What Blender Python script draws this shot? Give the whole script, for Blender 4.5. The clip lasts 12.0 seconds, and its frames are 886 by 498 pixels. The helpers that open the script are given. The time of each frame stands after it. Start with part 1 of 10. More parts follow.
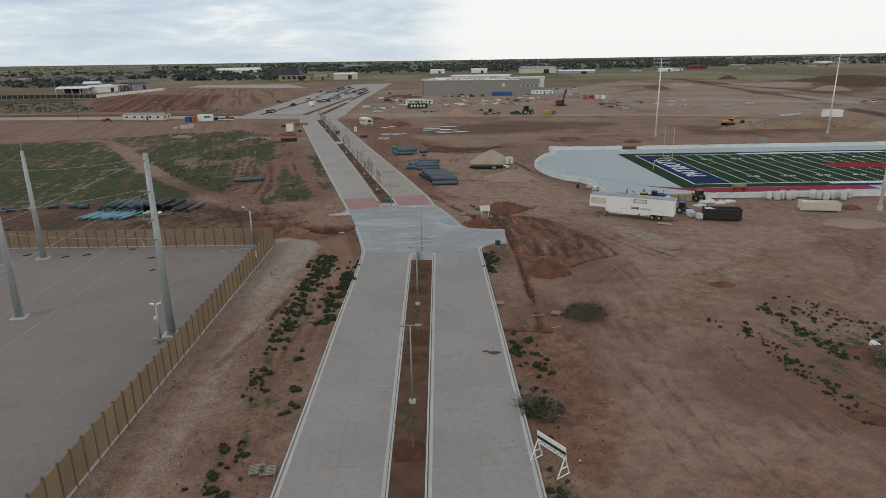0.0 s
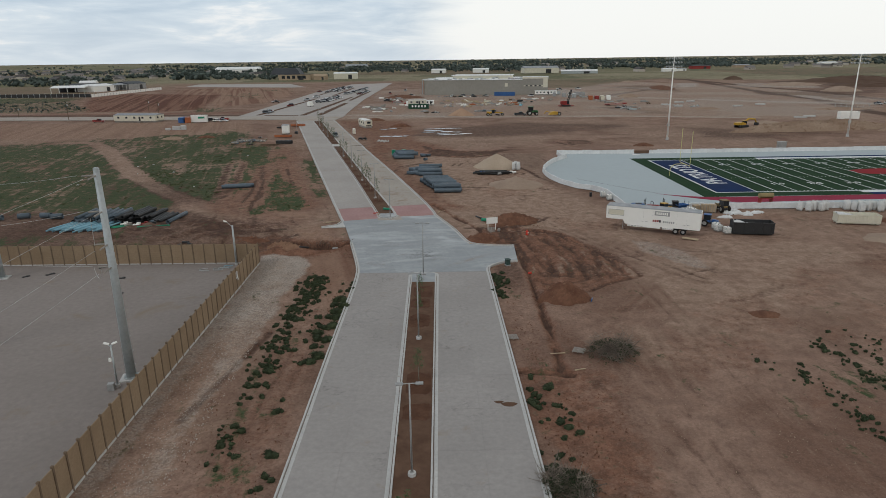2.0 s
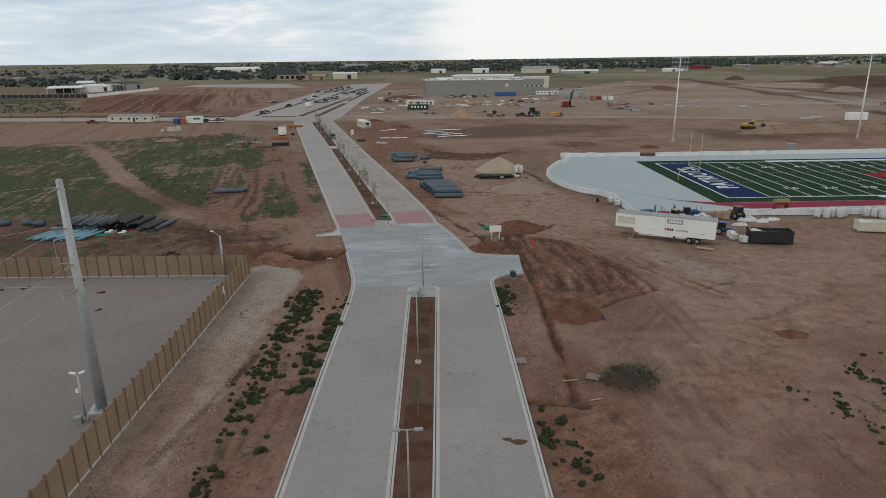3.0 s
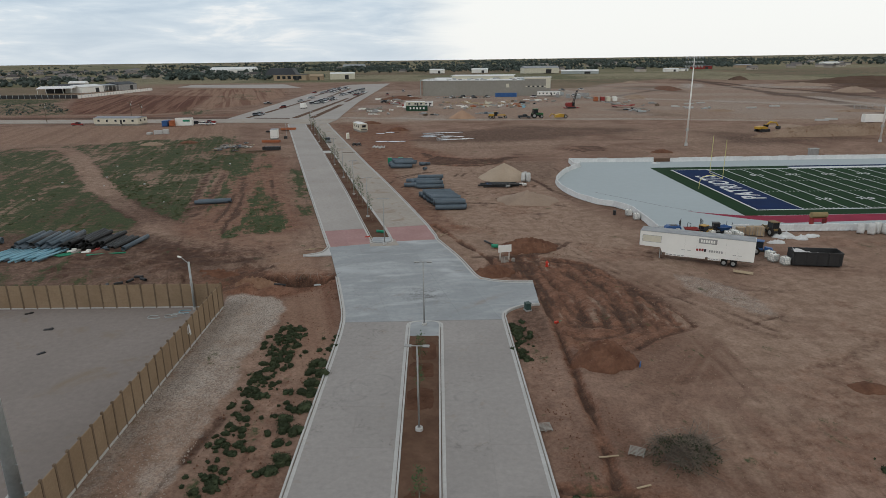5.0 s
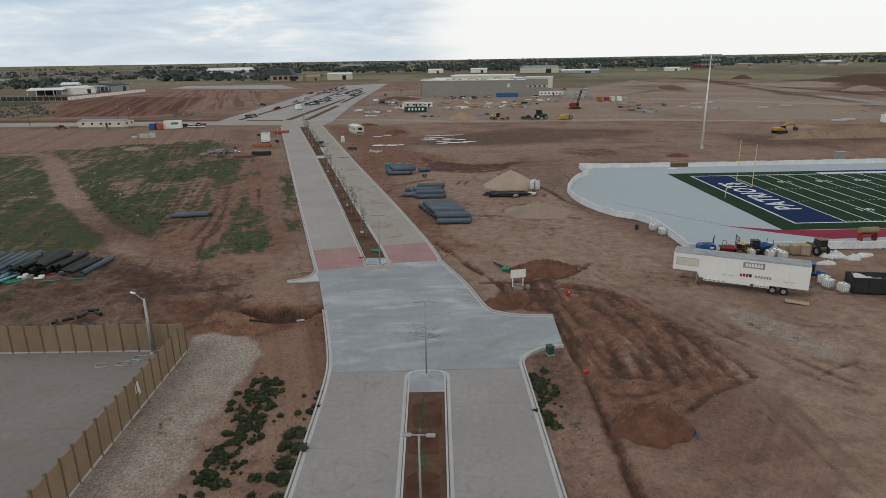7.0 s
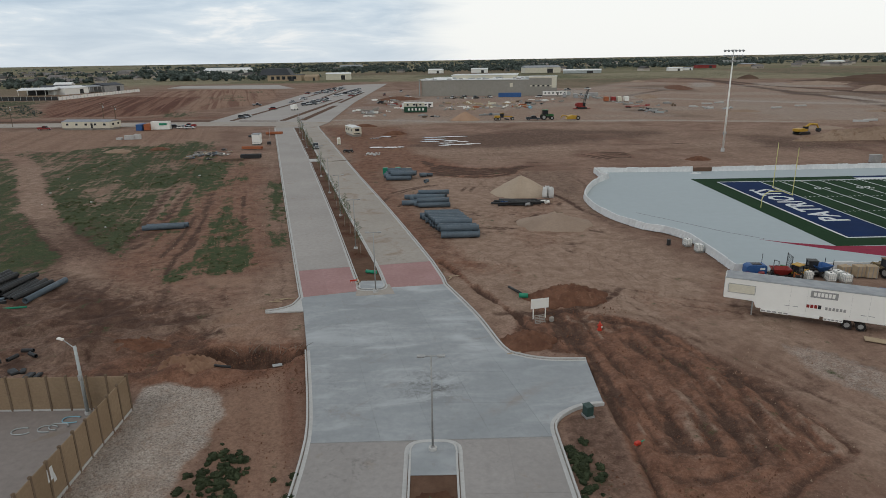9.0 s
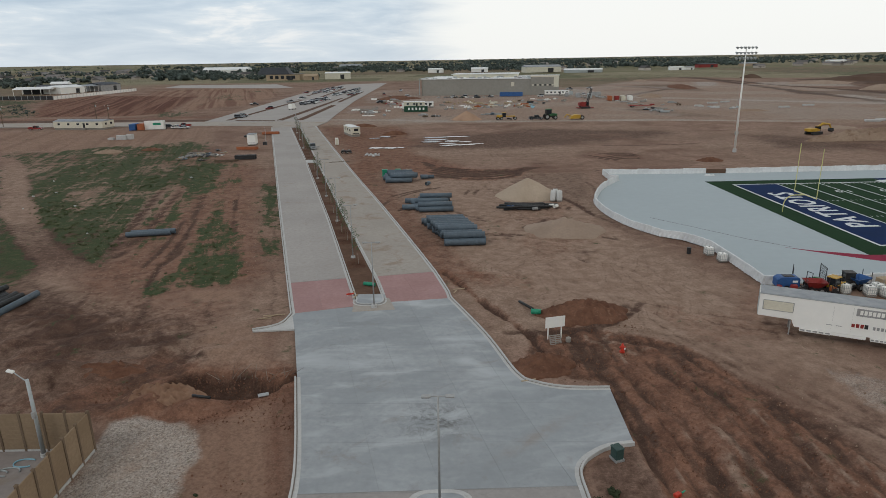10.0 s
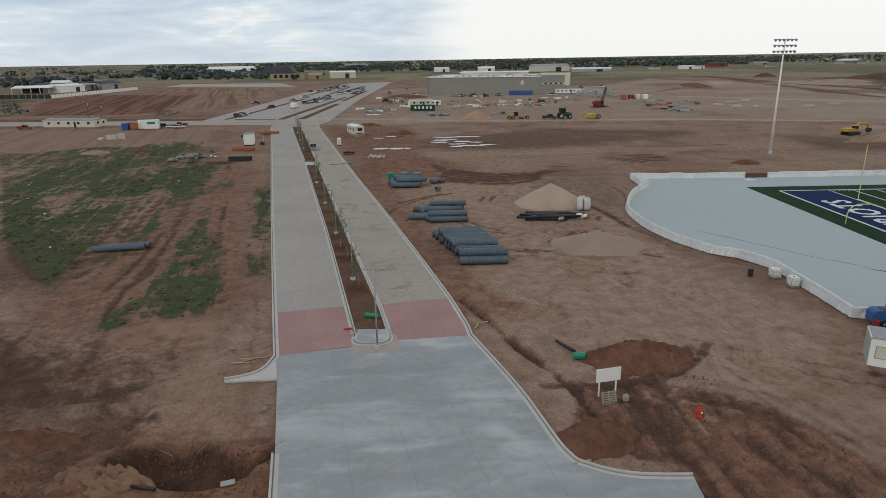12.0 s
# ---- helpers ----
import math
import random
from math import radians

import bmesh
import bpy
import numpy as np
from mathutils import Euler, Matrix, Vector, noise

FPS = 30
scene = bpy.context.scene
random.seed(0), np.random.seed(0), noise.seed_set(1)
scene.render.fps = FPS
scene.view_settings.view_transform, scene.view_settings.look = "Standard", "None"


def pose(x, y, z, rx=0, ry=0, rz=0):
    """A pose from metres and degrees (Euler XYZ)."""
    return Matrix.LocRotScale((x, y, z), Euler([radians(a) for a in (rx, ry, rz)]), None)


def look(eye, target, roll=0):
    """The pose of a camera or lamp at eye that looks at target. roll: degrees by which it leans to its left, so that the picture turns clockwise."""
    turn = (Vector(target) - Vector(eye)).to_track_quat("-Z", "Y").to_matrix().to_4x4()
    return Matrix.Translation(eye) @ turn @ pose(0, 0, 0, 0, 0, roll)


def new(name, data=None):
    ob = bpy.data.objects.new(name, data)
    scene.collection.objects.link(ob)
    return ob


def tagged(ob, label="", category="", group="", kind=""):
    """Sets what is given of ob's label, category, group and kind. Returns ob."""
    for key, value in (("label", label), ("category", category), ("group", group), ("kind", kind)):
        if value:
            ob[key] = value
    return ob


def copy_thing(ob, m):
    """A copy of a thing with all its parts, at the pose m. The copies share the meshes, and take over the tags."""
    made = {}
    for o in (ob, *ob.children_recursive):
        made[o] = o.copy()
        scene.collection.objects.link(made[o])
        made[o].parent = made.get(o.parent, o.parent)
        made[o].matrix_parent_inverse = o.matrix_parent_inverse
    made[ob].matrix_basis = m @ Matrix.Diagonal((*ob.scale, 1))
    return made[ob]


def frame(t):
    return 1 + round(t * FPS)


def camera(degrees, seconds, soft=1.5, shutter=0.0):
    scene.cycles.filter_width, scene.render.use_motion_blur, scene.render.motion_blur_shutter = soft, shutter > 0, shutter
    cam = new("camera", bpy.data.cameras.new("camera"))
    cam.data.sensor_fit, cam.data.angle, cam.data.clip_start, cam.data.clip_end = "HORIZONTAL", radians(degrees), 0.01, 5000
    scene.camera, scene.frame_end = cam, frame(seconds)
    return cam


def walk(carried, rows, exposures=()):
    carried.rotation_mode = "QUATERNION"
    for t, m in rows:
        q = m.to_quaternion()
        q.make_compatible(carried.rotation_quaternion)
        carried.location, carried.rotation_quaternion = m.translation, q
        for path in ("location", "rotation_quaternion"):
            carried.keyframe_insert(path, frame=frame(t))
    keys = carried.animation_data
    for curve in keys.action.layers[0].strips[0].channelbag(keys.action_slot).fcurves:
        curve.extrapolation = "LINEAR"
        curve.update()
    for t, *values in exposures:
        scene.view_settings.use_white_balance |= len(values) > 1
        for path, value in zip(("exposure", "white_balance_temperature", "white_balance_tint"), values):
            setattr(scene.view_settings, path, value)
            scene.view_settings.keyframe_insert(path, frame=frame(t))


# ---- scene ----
cam = camera(70.0, 12.0, soft=0.45)
PATH = [
    (0, (0.12, -1.157, 30.246), (0.113, 0.756, 29.665), -0.8),
    (0.5, (0.105, 1.31, 30.242), (0.094, 3.224, 29.661), -0.8),
    (1, (0.016, 4.004, 30.211), (0.003, 5.917, 29.63), -0.8),
    (1.5, (-0.165, 6.852, 30.098), (-0.176, 8.765, 29.516), -0.8),
    (2, (-0.343, 9.715, 29.996), (-0.352, 11.628, 29.414), -0.7),
    (2.5, (-0.443, 12.631, 29.975), (-0.452, 14.544, 29.393), -0.7),
    (3, (-0.544, 15.647, 29.922), (-0.552, 17.56, 29.34), -0.7),
    (5, (-1.23, 28.135, 29.671), (-1.233, 30.049, 29.089), -0.7),
    (5.5, (-1.379, 31.456, 29.55), (-1.38, 33.37, 28.968), -0.7),
    (6, (-1.541, 34.726, 29.446), (-1.541, 36.639, 28.864), -0.8),
    (6.5, (-1.68, 37.886, 29.353), (-1.681, 39.8, 28.772), -0.8),
    (7, (-1.849, 41.192, 29.207), (-1.849, 43.106, 28.625), -0.9),
    (9, (-2.638, 54.805, 27.906), (-2.637, 56.719, 27.326), -0.9),
    (9.5, (-2.893, 58.163, 27.584), (-2.892, 60.077, 27.003), -1.0),
    (10, (-3.175, 61.526, 27.259), (-3.173, 63.44, 26.678), -0.9),
    (10.5, (-3.488, 64.962, 26.949), (-3.484, 66.876, 26.368), -0.9),
    (11, (-3.776, 68.406, 26.567), (-3.778, 70.32, 25.986), -0.9),
    (11.5, (-4.065, 71.898, 26.117), (-4.073, 73.812, 25.536), -1.0),
    (12, (-4.459, 75.424, 25.666), (-4.473, 77.338, 25.085), -0.9),
]
walk(cam, [(t, look(eye, target, roll)) for t, eye, target, roll in PATH], exposures=[(0.0, 0.02, 6410.0, 10.0), (12.0, 0.02, 6410.0, 10.0)])

# ---- light: an overcast evening sky, bright to the east, and a weak veiled sun ----
scene.view_settings.exposure = 0.0
SUN_AZ, SUN_EL = radians(250), radians(38)
world = bpy.data.worlds.new("sky")
scene.world = world
world.use_nodes = True
wn, wl = world.node_tree.nodes, world.node_tree.links
wn.clear()


def wnode(kind, **inputs):
    n = wn.new(kind)
    for k, v in inputs.items():
        n.inputs[k].default_value = v
    return n


sky = wn.new("ShaderNodeTexSky")
sky.sky_type, sky.sun_disc = "NISHITA", False
sky.sun_elevation, sky.sun_rotation = SUN_EL, SUN_AZ
sky.dust_density, sky.air_density = 2.0, 1.0
bg_clear = wnode("ShaderNodeBackground", Strength=0.06)
wl.new(sky.outputs[0], bg_clear.inputs[0])
coord = wn.new("ShaderNodeTexCoord")
split = wn.new("ShaderNodeSeparateXYZ")
wl.new(coord.outputs["Generated"], split.inputs[0])
stretch = wn.new("ShaderNodeMapping")
stretch.inputs["Scale"].default_value = (2.2, 2.2, 13.0)
stretch.inputs["Location"].default_value = (0.35, 0.0, 1.3)
wl.new(coord.outputs["Generated"], stretch.inputs[0])
streak = wnode("ShaderNodeTexNoise", Scale=2.7, Detail=8.0, Roughness=0.58, Distortion=0.4)
wl.new(stretch.outputs[0], streak.inputs["Vector"])
# cloud colours: blue-grey undersides to bright tops
ramp = wn.new("ShaderNodeValToRGB")
for pos, col in ((0.36, (0.49, 0.605, 0.72)), (0.47, (0.61, 0.715, 0.81)), (0.555, (0.73, 0.815, 0.88)), (0.64, (1.02, 1.02, 1.0))):
    e = ramp.color_ramp.elements.new(pos)
    e.color = (*col, 1)
ramp.color_ramp.elements.remove(ramp.color_ramp.elements[0])
ramp.color_ramp.elements.remove(ramp.color_ramp.elements[-1])
wl.new(streak.outputs["Fac"], ramp.inputs[0])
# the eastern half is a bright, thin white overcast
wob = wn.new("ShaderNodeMath")
wob.operation = "MULTIPLY_ADD"
wob.inputs[1].default_value, wob.inputs[2].default_value = 0.16, -0.08
wl.new(streak.outputs["Fac"], wob.inputs[0])
east = wn.new("ShaderNodeMath")
east.operation = "ADD"
wl.new(split.outputs["X"], east.inputs[0])
wl.new(wob.outputs[0], east.inputs[1])
edge = wn.new("ShaderNodeMapRange")
edge.interpolation_type = "SMOOTHSTEP"
edge.inputs["From Min"].default_value, edge.inputs["From Max"].default_value = -0.10, 0.05
wl.new(east.outputs[0], edge.inputs["Value"])
haze = wn.new("ShaderNodeMapRange")
haze.inputs["From Min"].default_value, haze.inputs["From Max"].default_value = 0.0, 0.10
haze.inputs["To Min"].default_value, haze.inputs["To Max"].default_value = 0.55, 0.0
wl.new(split.outputs["Z"], haze.inputs["Value"])
low = wn.new("ShaderNodeMix")
low.data_type = "RGBA"
wl.new(haze.outputs[0], low.inputs["Factor"])
wl.new(ramp.outputs[0], low.inputs[6])
low.inputs[7].default_value = (0.78, 0.84, 0.88, 1)
bright = wn.new("ShaderNodeMix")
bright.data_type = "RGBA"
wl.new(edge.outputs[0], bright.inputs["Factor"])
wl.new(low.outputs[2], bright.inputs[6])
bright.inputs[7].default_value = (1.04, 1.04, 1.0, 1)
# sky dimmed towards the unseen zenith to lower the light on the ground
zenith_dim = wn.new("ShaderNodeMapRange")
zenith_dim.interpolation_type = "SMOOTHSTEP"
for i, v in enumerate((0.10, 0.60, 1.0, 0.58)):
    zenith_dim.inputs[i + 1].default_value = v
wl.new(split.outputs["Z"], zenith_dim.inputs["Value"])
bg_cloud = wn.new("ShaderNodeBackground")
wl.new(zenith_dim.outputs[0], bg_cloud.inputs["Strength"])
wl.new(bright.outputs[2], bg_cloud.inputs[0])
mixs = wnode("ShaderNodeMixShader", Fac=0.86)
wout = wn.new("ShaderNodeOutputWorld")
wl.new(bg_clear.outputs[0], mixs.inputs[1])
wl.new(bg_cloud.outputs[0], mixs.inputs[2])
wl.new(mixs.outputs[0], wout.inputs[0])

sun_data = bpy.data.lights.new("sun", "SUN")
sun_data.energy, sun_data.angle, sun_data.color = 0.6, radians(16), (1.0, 0.95, 0.88)
sun = new("sun", sun_data)
sun.matrix_world = look((-60, -20, 80), (0, 40, 0))

# ---- materials ----


def nodes_of(name):
    m = bpy.data.materials.new(name)
    m.use_nodes = True
    t = m.node_tree
    return m, t.nodes, t.links, t.nodes["Principled BSDF"]


def ramp_node(n, stops):
    r = n.new("ShaderNodeValToRGB")
    els = r.color_ramp.elements
    while len(els) > 1:
        els.remove(els[-1])
    els[0].position, els[0].color = stops[0][0], (*stops[0][1], 1)
    for p, c in stops[1:]:
        els.new(p).color = (*c, 1)
    return r


def noise_node(n, l, src, scale, detail=5.0, rough=0.55, dist=0.0):
    t = n.new("ShaderNodeTexNoise")
    t.inputs["Scale"].default_value, t.inputs["Detail"].default_value = scale, detail
    t.inputs["Roughness"].default_value, t.inputs["Distortion"].default_value = rough, dist
    l.new(src, t.inputs["Vector"])
    return t.outputs["Fac"]


def mixed(n, l, fac, a, b, mode="MIX"):
    m = n.new("ShaderNodeMix")
    m.data_type, m.blend_type = "RGBA", mode
    for sock, v in ((m.inputs[0], fac), (m.inputs[6], a), (m.inputs[7], b)):
        if isinstance(v, (int, float)):
            sock.default_value = v
        elif isinstance(v, tuple):
            sock.default_value = (*v, 1)
        else:
            l.new(v, sock)
    return m.outputs[2]


def mapped(n, l, v, a, b, c=0.0, d=1.0):
    m = n.new("ShaderNodeMapRange")
    for i, x in enumerate((a, b, c, d)):
        m.inputs[i + 1].default_value = x
    l.new(v, m.inputs[0])
    return m.outputs[0]


def attr(n, name):
    a = n.new("ShaderNodeAttribute")
    a.attribute_name = name
    return a.outputs["Fac"]


def surf(name, c, c2=None, grain=3.0, big=0.15, rough=0.8, metal=0.0, bump=0.15, depth=0.03, dirt=None, dirt_at=0.62, var=0.0, scuffs=0.0, spot=None, drag=None, rings=(), island=0.0, fleck=0.55):
    """A procedural surface: two tones mixed at a coarse and a fine scale, dirt in patches, and a fine relief."""
    m, n, l, b = nodes_of(name)
    c2 = c2 or tuple(x * 0.78 for x in c)
    pos = n.new("ShaderNodeNewGeometry").outputs["Position"]
    f1, f2 = noise_node(n, l, pos, big, 4.0), noise_node(n, l, pos, grain, 6.0, 0.65)
    col = mixed(n, l, mapped(n, l, f1, 0.35, 0.65), c, c2)
    col = mixed(n, l, mapped(n, l, f2, 0.3, 0.75, 0.0, fleck), col, tuple(x * 0.72 for x in c2))
    if dirt:
        f3 = noise_node(n, l, pos, big * 3.1, 6.0, 0.7, 0.6)
        col = mixed(n, l, mapped(n, l, f3, dirt_at, dirt_at + 0.12), col, dirt)
    if scuffs:
        # hairline cracks and rubbed tyre marks, in loose groups
        warp = n.new("ShaderNodeTexNoise")
        warp.inputs["Scale"].default_value, warp.inputs["Detail"].default_value = 0.5, 3.0
        l.new(pos, warp.inputs["Vector"])
        vec = n.new("ShaderNodeVectorMath")
        vec.operation = "MULTIPLY_ADD"
        l.new(warp.outputs["Color"], vec.inputs[0])
        vec.inputs[1].default_value = (5.0, 5.0, 0.0)
        l.new(pos, vec.inputs[2])
        vor = n.new("ShaderNodeTexVoronoi")
        vor.feature, vor.inputs["Scale"].default_value = "DISTANCE_TO_EDGE", 0.42
        l.new(vec.outputs[0], vor.inputs["Vector"])
        line = mapped(n, l, vor.outputs["Distance"], 0.0, 0.10, 0.75, 0.0)
        rubbed = noise_node(n, l, pos, 2.2, 6.0, 0.7)
        broken = n.new("ShaderNodeMath")
        broken.operation = "MULTIPLY"
        l.new(line, broken.inputs[0])
        l.new(mapped(n, l, rubbed, 0.46, 0.60), broken.inputs[1])
        where = mapped(n, l, noise_node(n, l, pos, 0.13, 5.0, 0.6), 0.52, 0.64)
        both = n.new("ShaderNodeMath")
        both.operation = "MULTIPLY"
        l.new(broken.outputs[0], both.inputs[0])
        l.new(where, both.inputs[1])
        amount = n.new("ShaderNodeMath")
        amount.operation = "MULTIPLY"
        amount.inputs[1].default_value = scuffs
        l.new(both.outputs[0], amount.inputs[0])
        col = mixed(n, l, amount.outputs[0], col, (0.10, 0.095, 0.09))
    if spot:
        # one scribbled patch of tyre rubber and one trail of earth
        d = n.new("ShaderNodeVectorMath")
        d.operation = "DISTANCE"
        l.new(pos, d.inputs[0])
        d.inputs[1].default_value = spot
        near = mapped(n, l, d.outputs["Value"], 0.6, 3.6, 1.0, 0.0)
        smear = mapped(n, l, noise_node(n, l, pos, 1.1, 7.0, 0.75, 1.5), 0.44, 0.60)
        m2 = n.new("ShaderNodeMath")
        m2.operation = "MULTIPLY"
        l.new(near, m2.inputs[0])
        l.new(smear, m2.inputs[1])
        col = mixed(n, l, m2.outputs[0], col, (0.13, 0.13, 0.125))
        q = n.new("ShaderNodeMapping")
        q.vector_type = "TEXTURE"
        q.inputs["Location"].default_value = (3.6, 102.6, 0.0)
        q.inputs["Rotation"].default_value = (0, 0, radians(42))
        q.inputs["Scale"].default_value = (5.5, 0.8, 1.0)
        l.new(pos, q.inputs[0])
        ln = n.new("ShaderNodeVectorMath")
        ln.operation = "LENGTH"
        l.new(q.outputs[0], ln.inputs[0])
        trail = mapped(n, l, ln.outputs["Value"], 0.2, 1.1, 0.55, 0.0)
        m3 = n.new("ShaderNodeMath")
        m3.operation = "MULTIPLY"
        l.new(trail, m3.inputs[0])
        l.new(mapped(n, l, noise_node(n, l, pos, 0.7, 6.0, 0.7), 0.35, 0.6), m3.inputs[1])
        col = mixed(n, l, m3.outputs[0], col, (0.30, 0.22, 0.16))
    if drag:
        # long damp or trowelled bands across the slabs
        q = n.new("ShaderNodeMapping")
        q.vector_type = "TEXTURE"
        q.inputs["Scale"].default_value = (6.0, 2.6, 1.0)
        q.inputs["Rotation"].default_value = (0, 0, radians(4))
        l.new(pos, q.inputs[0])
        band = noise_node(n, l, q.outputs[0], 1.0, 3.0, 0.5, 0.8)
        col = mixed(n, l, mapped(n, l, band, 0.50, 0.68, 0.0, 0.6), col, drag)
        col = mixed(n, l, mapped(n, l, band, 0.47, 0.30, 0.0, 0.7), col, tuple(x * 1.2 for x in c))
        cure = noise_node(n, l, pos, 0.075, 3.0, 0.5, 0.6)
        col = mixed(n, l, mapped(n, l, cure, 0.52, 0.66, 0.0, 0.5), col, drag)
    for rx, ry, rr in rings:
        # a turning tyre's rubbed ring
        d = n.new("ShaderNodeVectorMath")
        d.operation = "DISTANCE"
        l.new(pos, d.inputs[0])
        d.inputs[1].default_value = (rx, ry, 0.06)
        off = n.new("ShaderNodeMath")
        off.operation = "SUBTRACT"
        l.new(d.outputs["Value"], off.inputs[0])
        off.inputs[1].default_value = rr
        size = n.new("ShaderNodeMath")
        size.operation = "ABSOLUTE"
        l.new(off.outputs[0], size.inputs[0])
        faint = n.new("ShaderNodeMath")
        faint.operation = "MULTIPLY"
        l.new(mapped(n, l, size.outputs[0], 0.04, 0.20, 0.4, 0.0), faint.inputs[0])
        l.new(mapped(n, l, noise_node(n, l, pos, 0.8, 4.0, 0.6), 0.40, 0.60), faint.inputs[1])
        col = mixed(n, l, faint.outputs[0], col, (0.20, 0.195, 0.19))
    if island:
        h = n.new("ShaderNodeHueSaturation")
        l.new(mapped(n, l, n.new("ShaderNodeNewGeometry").outputs["Random Per Island"], 0.0, 1.0, 1.0 - island, 1.0 + island), h.inputs["Value"])
        l.new(col, h.inputs["Color"])
        col = h.outputs[0]
    if var:
        o = n.new("ShaderNodeObjectInfo").outputs["Random"]
        h = n.new("ShaderNodeHueSaturation")
        l.new(mapped(n, l, o, 0.0, 1.0, 1.0 - var, 1.0 + var), h.inputs["Value"])
        l.new(col, h.inputs["Color"])
        col = h.outputs[0]
    l.new(col, b.inputs["Base Color"])
    b.inputs["Roughness"].default_value, b.inputs["Metallic"].default_value = rough, metal
    b.inputs["Specular IOR Level"].default_value = 0.12 if rough > 0.7 else 0.4
    if rough < 0.7:
        l.new(mapped(n, l, f2, 0.3, 0.7, rough * 0.8, min(1.0, rough * 1.3)), b.inputs["Roughness"])
    if bump:
        bp = n.new("ShaderNodeBump")
        bp.inputs["Strength"].default_value, bp.inputs["Distance"].default_value = bump, depth
        l.new(f2, bp.inputs["Height"])
        l.new(bp.outputs[0], b.inputs["Normal"])
    return m


CONC_OLD = surf("road_concrete", (0.366, 0.343, 0.328), (0.322, 0.301, 0.287), 2.0, 0.09, 0.85, bump=0.1, dirt=(0.29, 0.25, 0.215), dirt_at=0.60, var=0.022, scuffs=0.55, rings=((0.1, 74.5, 0.8), (0.25, 74.2, 0.45), (0.6, 79.2, 1.0), (-8.1, 81.6, 2.1), (-9.9, 80.4, 1.7)))
CONC_NEW = surf("fresh_concrete", (0.398, 0.418, 0.430), (0.335, 0.352, 0.363), 1.6, 0.11, 0.8, bump=0.1, dirt=(0.29, 0.28, 0.27), dirt_at=0.58, var=0.03, scuffs=0.3, spot=(-3.9, 105.0, 0.06), drag=(0.265, 0.285, 0.297))
CONC_PALE = surf("pale_avenue_concrete", (0.425, 0.396, 0.372), (0.38, 0.353, 0.33), 1.8, 0.09, 0.87, bump=0.1, dirt=(0.33, 0.275, 0.235), dirt_at=0.60, var=0.028, scuffs=0.35)
CONC_RED = surf("red_concrete", (0.42, 0.265, 0.255), (0.37, 0.225, 0.215), 2.2, 0.2, 0.85, bump=0.1, dirt=(0.32, 0.2, 0.17), dirt_at=0.6, var=0.05)
CONC_DUSTY = surf("dusty_concrete", (0.41, 0.372, 0.33), (0.372, 0.335, 0.295), 1.5, 0.08, 0.88, bump=0.1, dirt=(0.30, 0.235, 0.185), dirt_at=0.54, var=0.03, scuffs=0.3)
CURB = surf("curb_concrete", (0.56, 0.555, 0.54), (0.49, 0.485, 0.47), 4.0, 0.4, 0.85, bump=0.1, dirt=(0.32, 0.22, 0.16), dirt_at=0.63)
JOINT = surf("joint_filler", (0.36, 0.345, 0.33), None, 5.0, 0.5, 0.9)
GALV = surf("galvanised_steel", (0.46, 0.49, 0.49), (0.40, 0.43, 0.43), 3.0, 0.4, 0.5, 0.3, bump=0.05)
STEEL_GREY = surf("grey_painted_steel", (0.42, 0.42, 0.41), None, 4.0, 0.5, 0.5, 0.3, bump=0.04)
WHITE = surf("white_paint", (0.85, 0.84, 0.79), (0.82, 0.81, 0.765), 1.0, 0.2, 0.5, bump=0.0, dirt=(0.66, 0.61, 0.53), dirt_at=0.72, fleck=0.16)
CREAM = surf("cream_paint", (0.72, 0.68, 0.55), (0.64, 0.60, 0.48), 4.0, 0.35, 0.55, bump=0.05, dirt=(0.42, 0.35, 0.26), dirt_at=0.68)
BLACK = surf("black_paint", (0.022, 0.022, 0.024), (0.03, 0.03, 0.03), 4.0, 0.4, 0.5, bump=0.05)
RUBBER = surf("tyre_rubber", (0.02, 0.02, 0.02), (0.035, 0.03, 0.028), 8.0, 1.0, 0.85)
WOOD = surf("pale_timber", (0.48, 0.38, 0.26), (0.38, 0.29, 0.19), 9.0, 1.0, 0.8)
WOODGREY = surf("weathered_timber", (0.36, 0.33, 0.30), (0.27, 0.25, 0.22), 9.0, 1.0, 0.85)
FENCE_POST = surf("fence_post_concrete", (0.20, 0.145, 0.10), (0.16, 0.115, 0.08), 6.0, 0.8, 0.85)
FENCE_PANEL = surf("fence_panel_concrete", (0.315, 0.232, 0.153), (0.265, 0.190, 0.123), 5.0, 0.35, 0.85, bump=0.2, var=0.06)
YELLOW = surf("machine_yellow", (0.55, 0.33, 0.03), (0.46, 0.27, 0.03), 5.0, 0.6, 0.45, dirt=(0.25, 0.17, 0.1), dirt_at=0.6)
GREENP = surf("green_paint", (0.014, 0.075, 0.04), None, 5.0, 0.5, 0.5)
TRACTORGREEN = surf("tractor_green", (0.03, 0.15, 0.045), None, 5.0, 0.5, 0.45, dirt=(0.16, 0.12, 0.08), dirt_at=0.62)
BOXGREEN = surf("box_green_grey", (0.035, 0.075, 0.066), None, 5.0, 0.5, 0.55)
BRIGHTGREEN = surf("green_plastic", (0.02, 0.30, 0.17), None, 6.0, 0.8, 0.4)
BLUEP = surf("blue_paint", (0.035, 0.12, 0.33), None, 5.0, 0.5, 0.45)
REDP = surf("red_paint", (0.30, 0.03, 0.025), None, 5.0, 0.5, 0.45)
REDORANGE = surf("orange_red_plastic", (0.62, 0.05, 0.025), None, 6.0, 0.9, 0.5)
ORANGE = surf("rust_orange_paint", (0.42, 0.13, 0.05), None, 5.0, 0.5, 0.6)
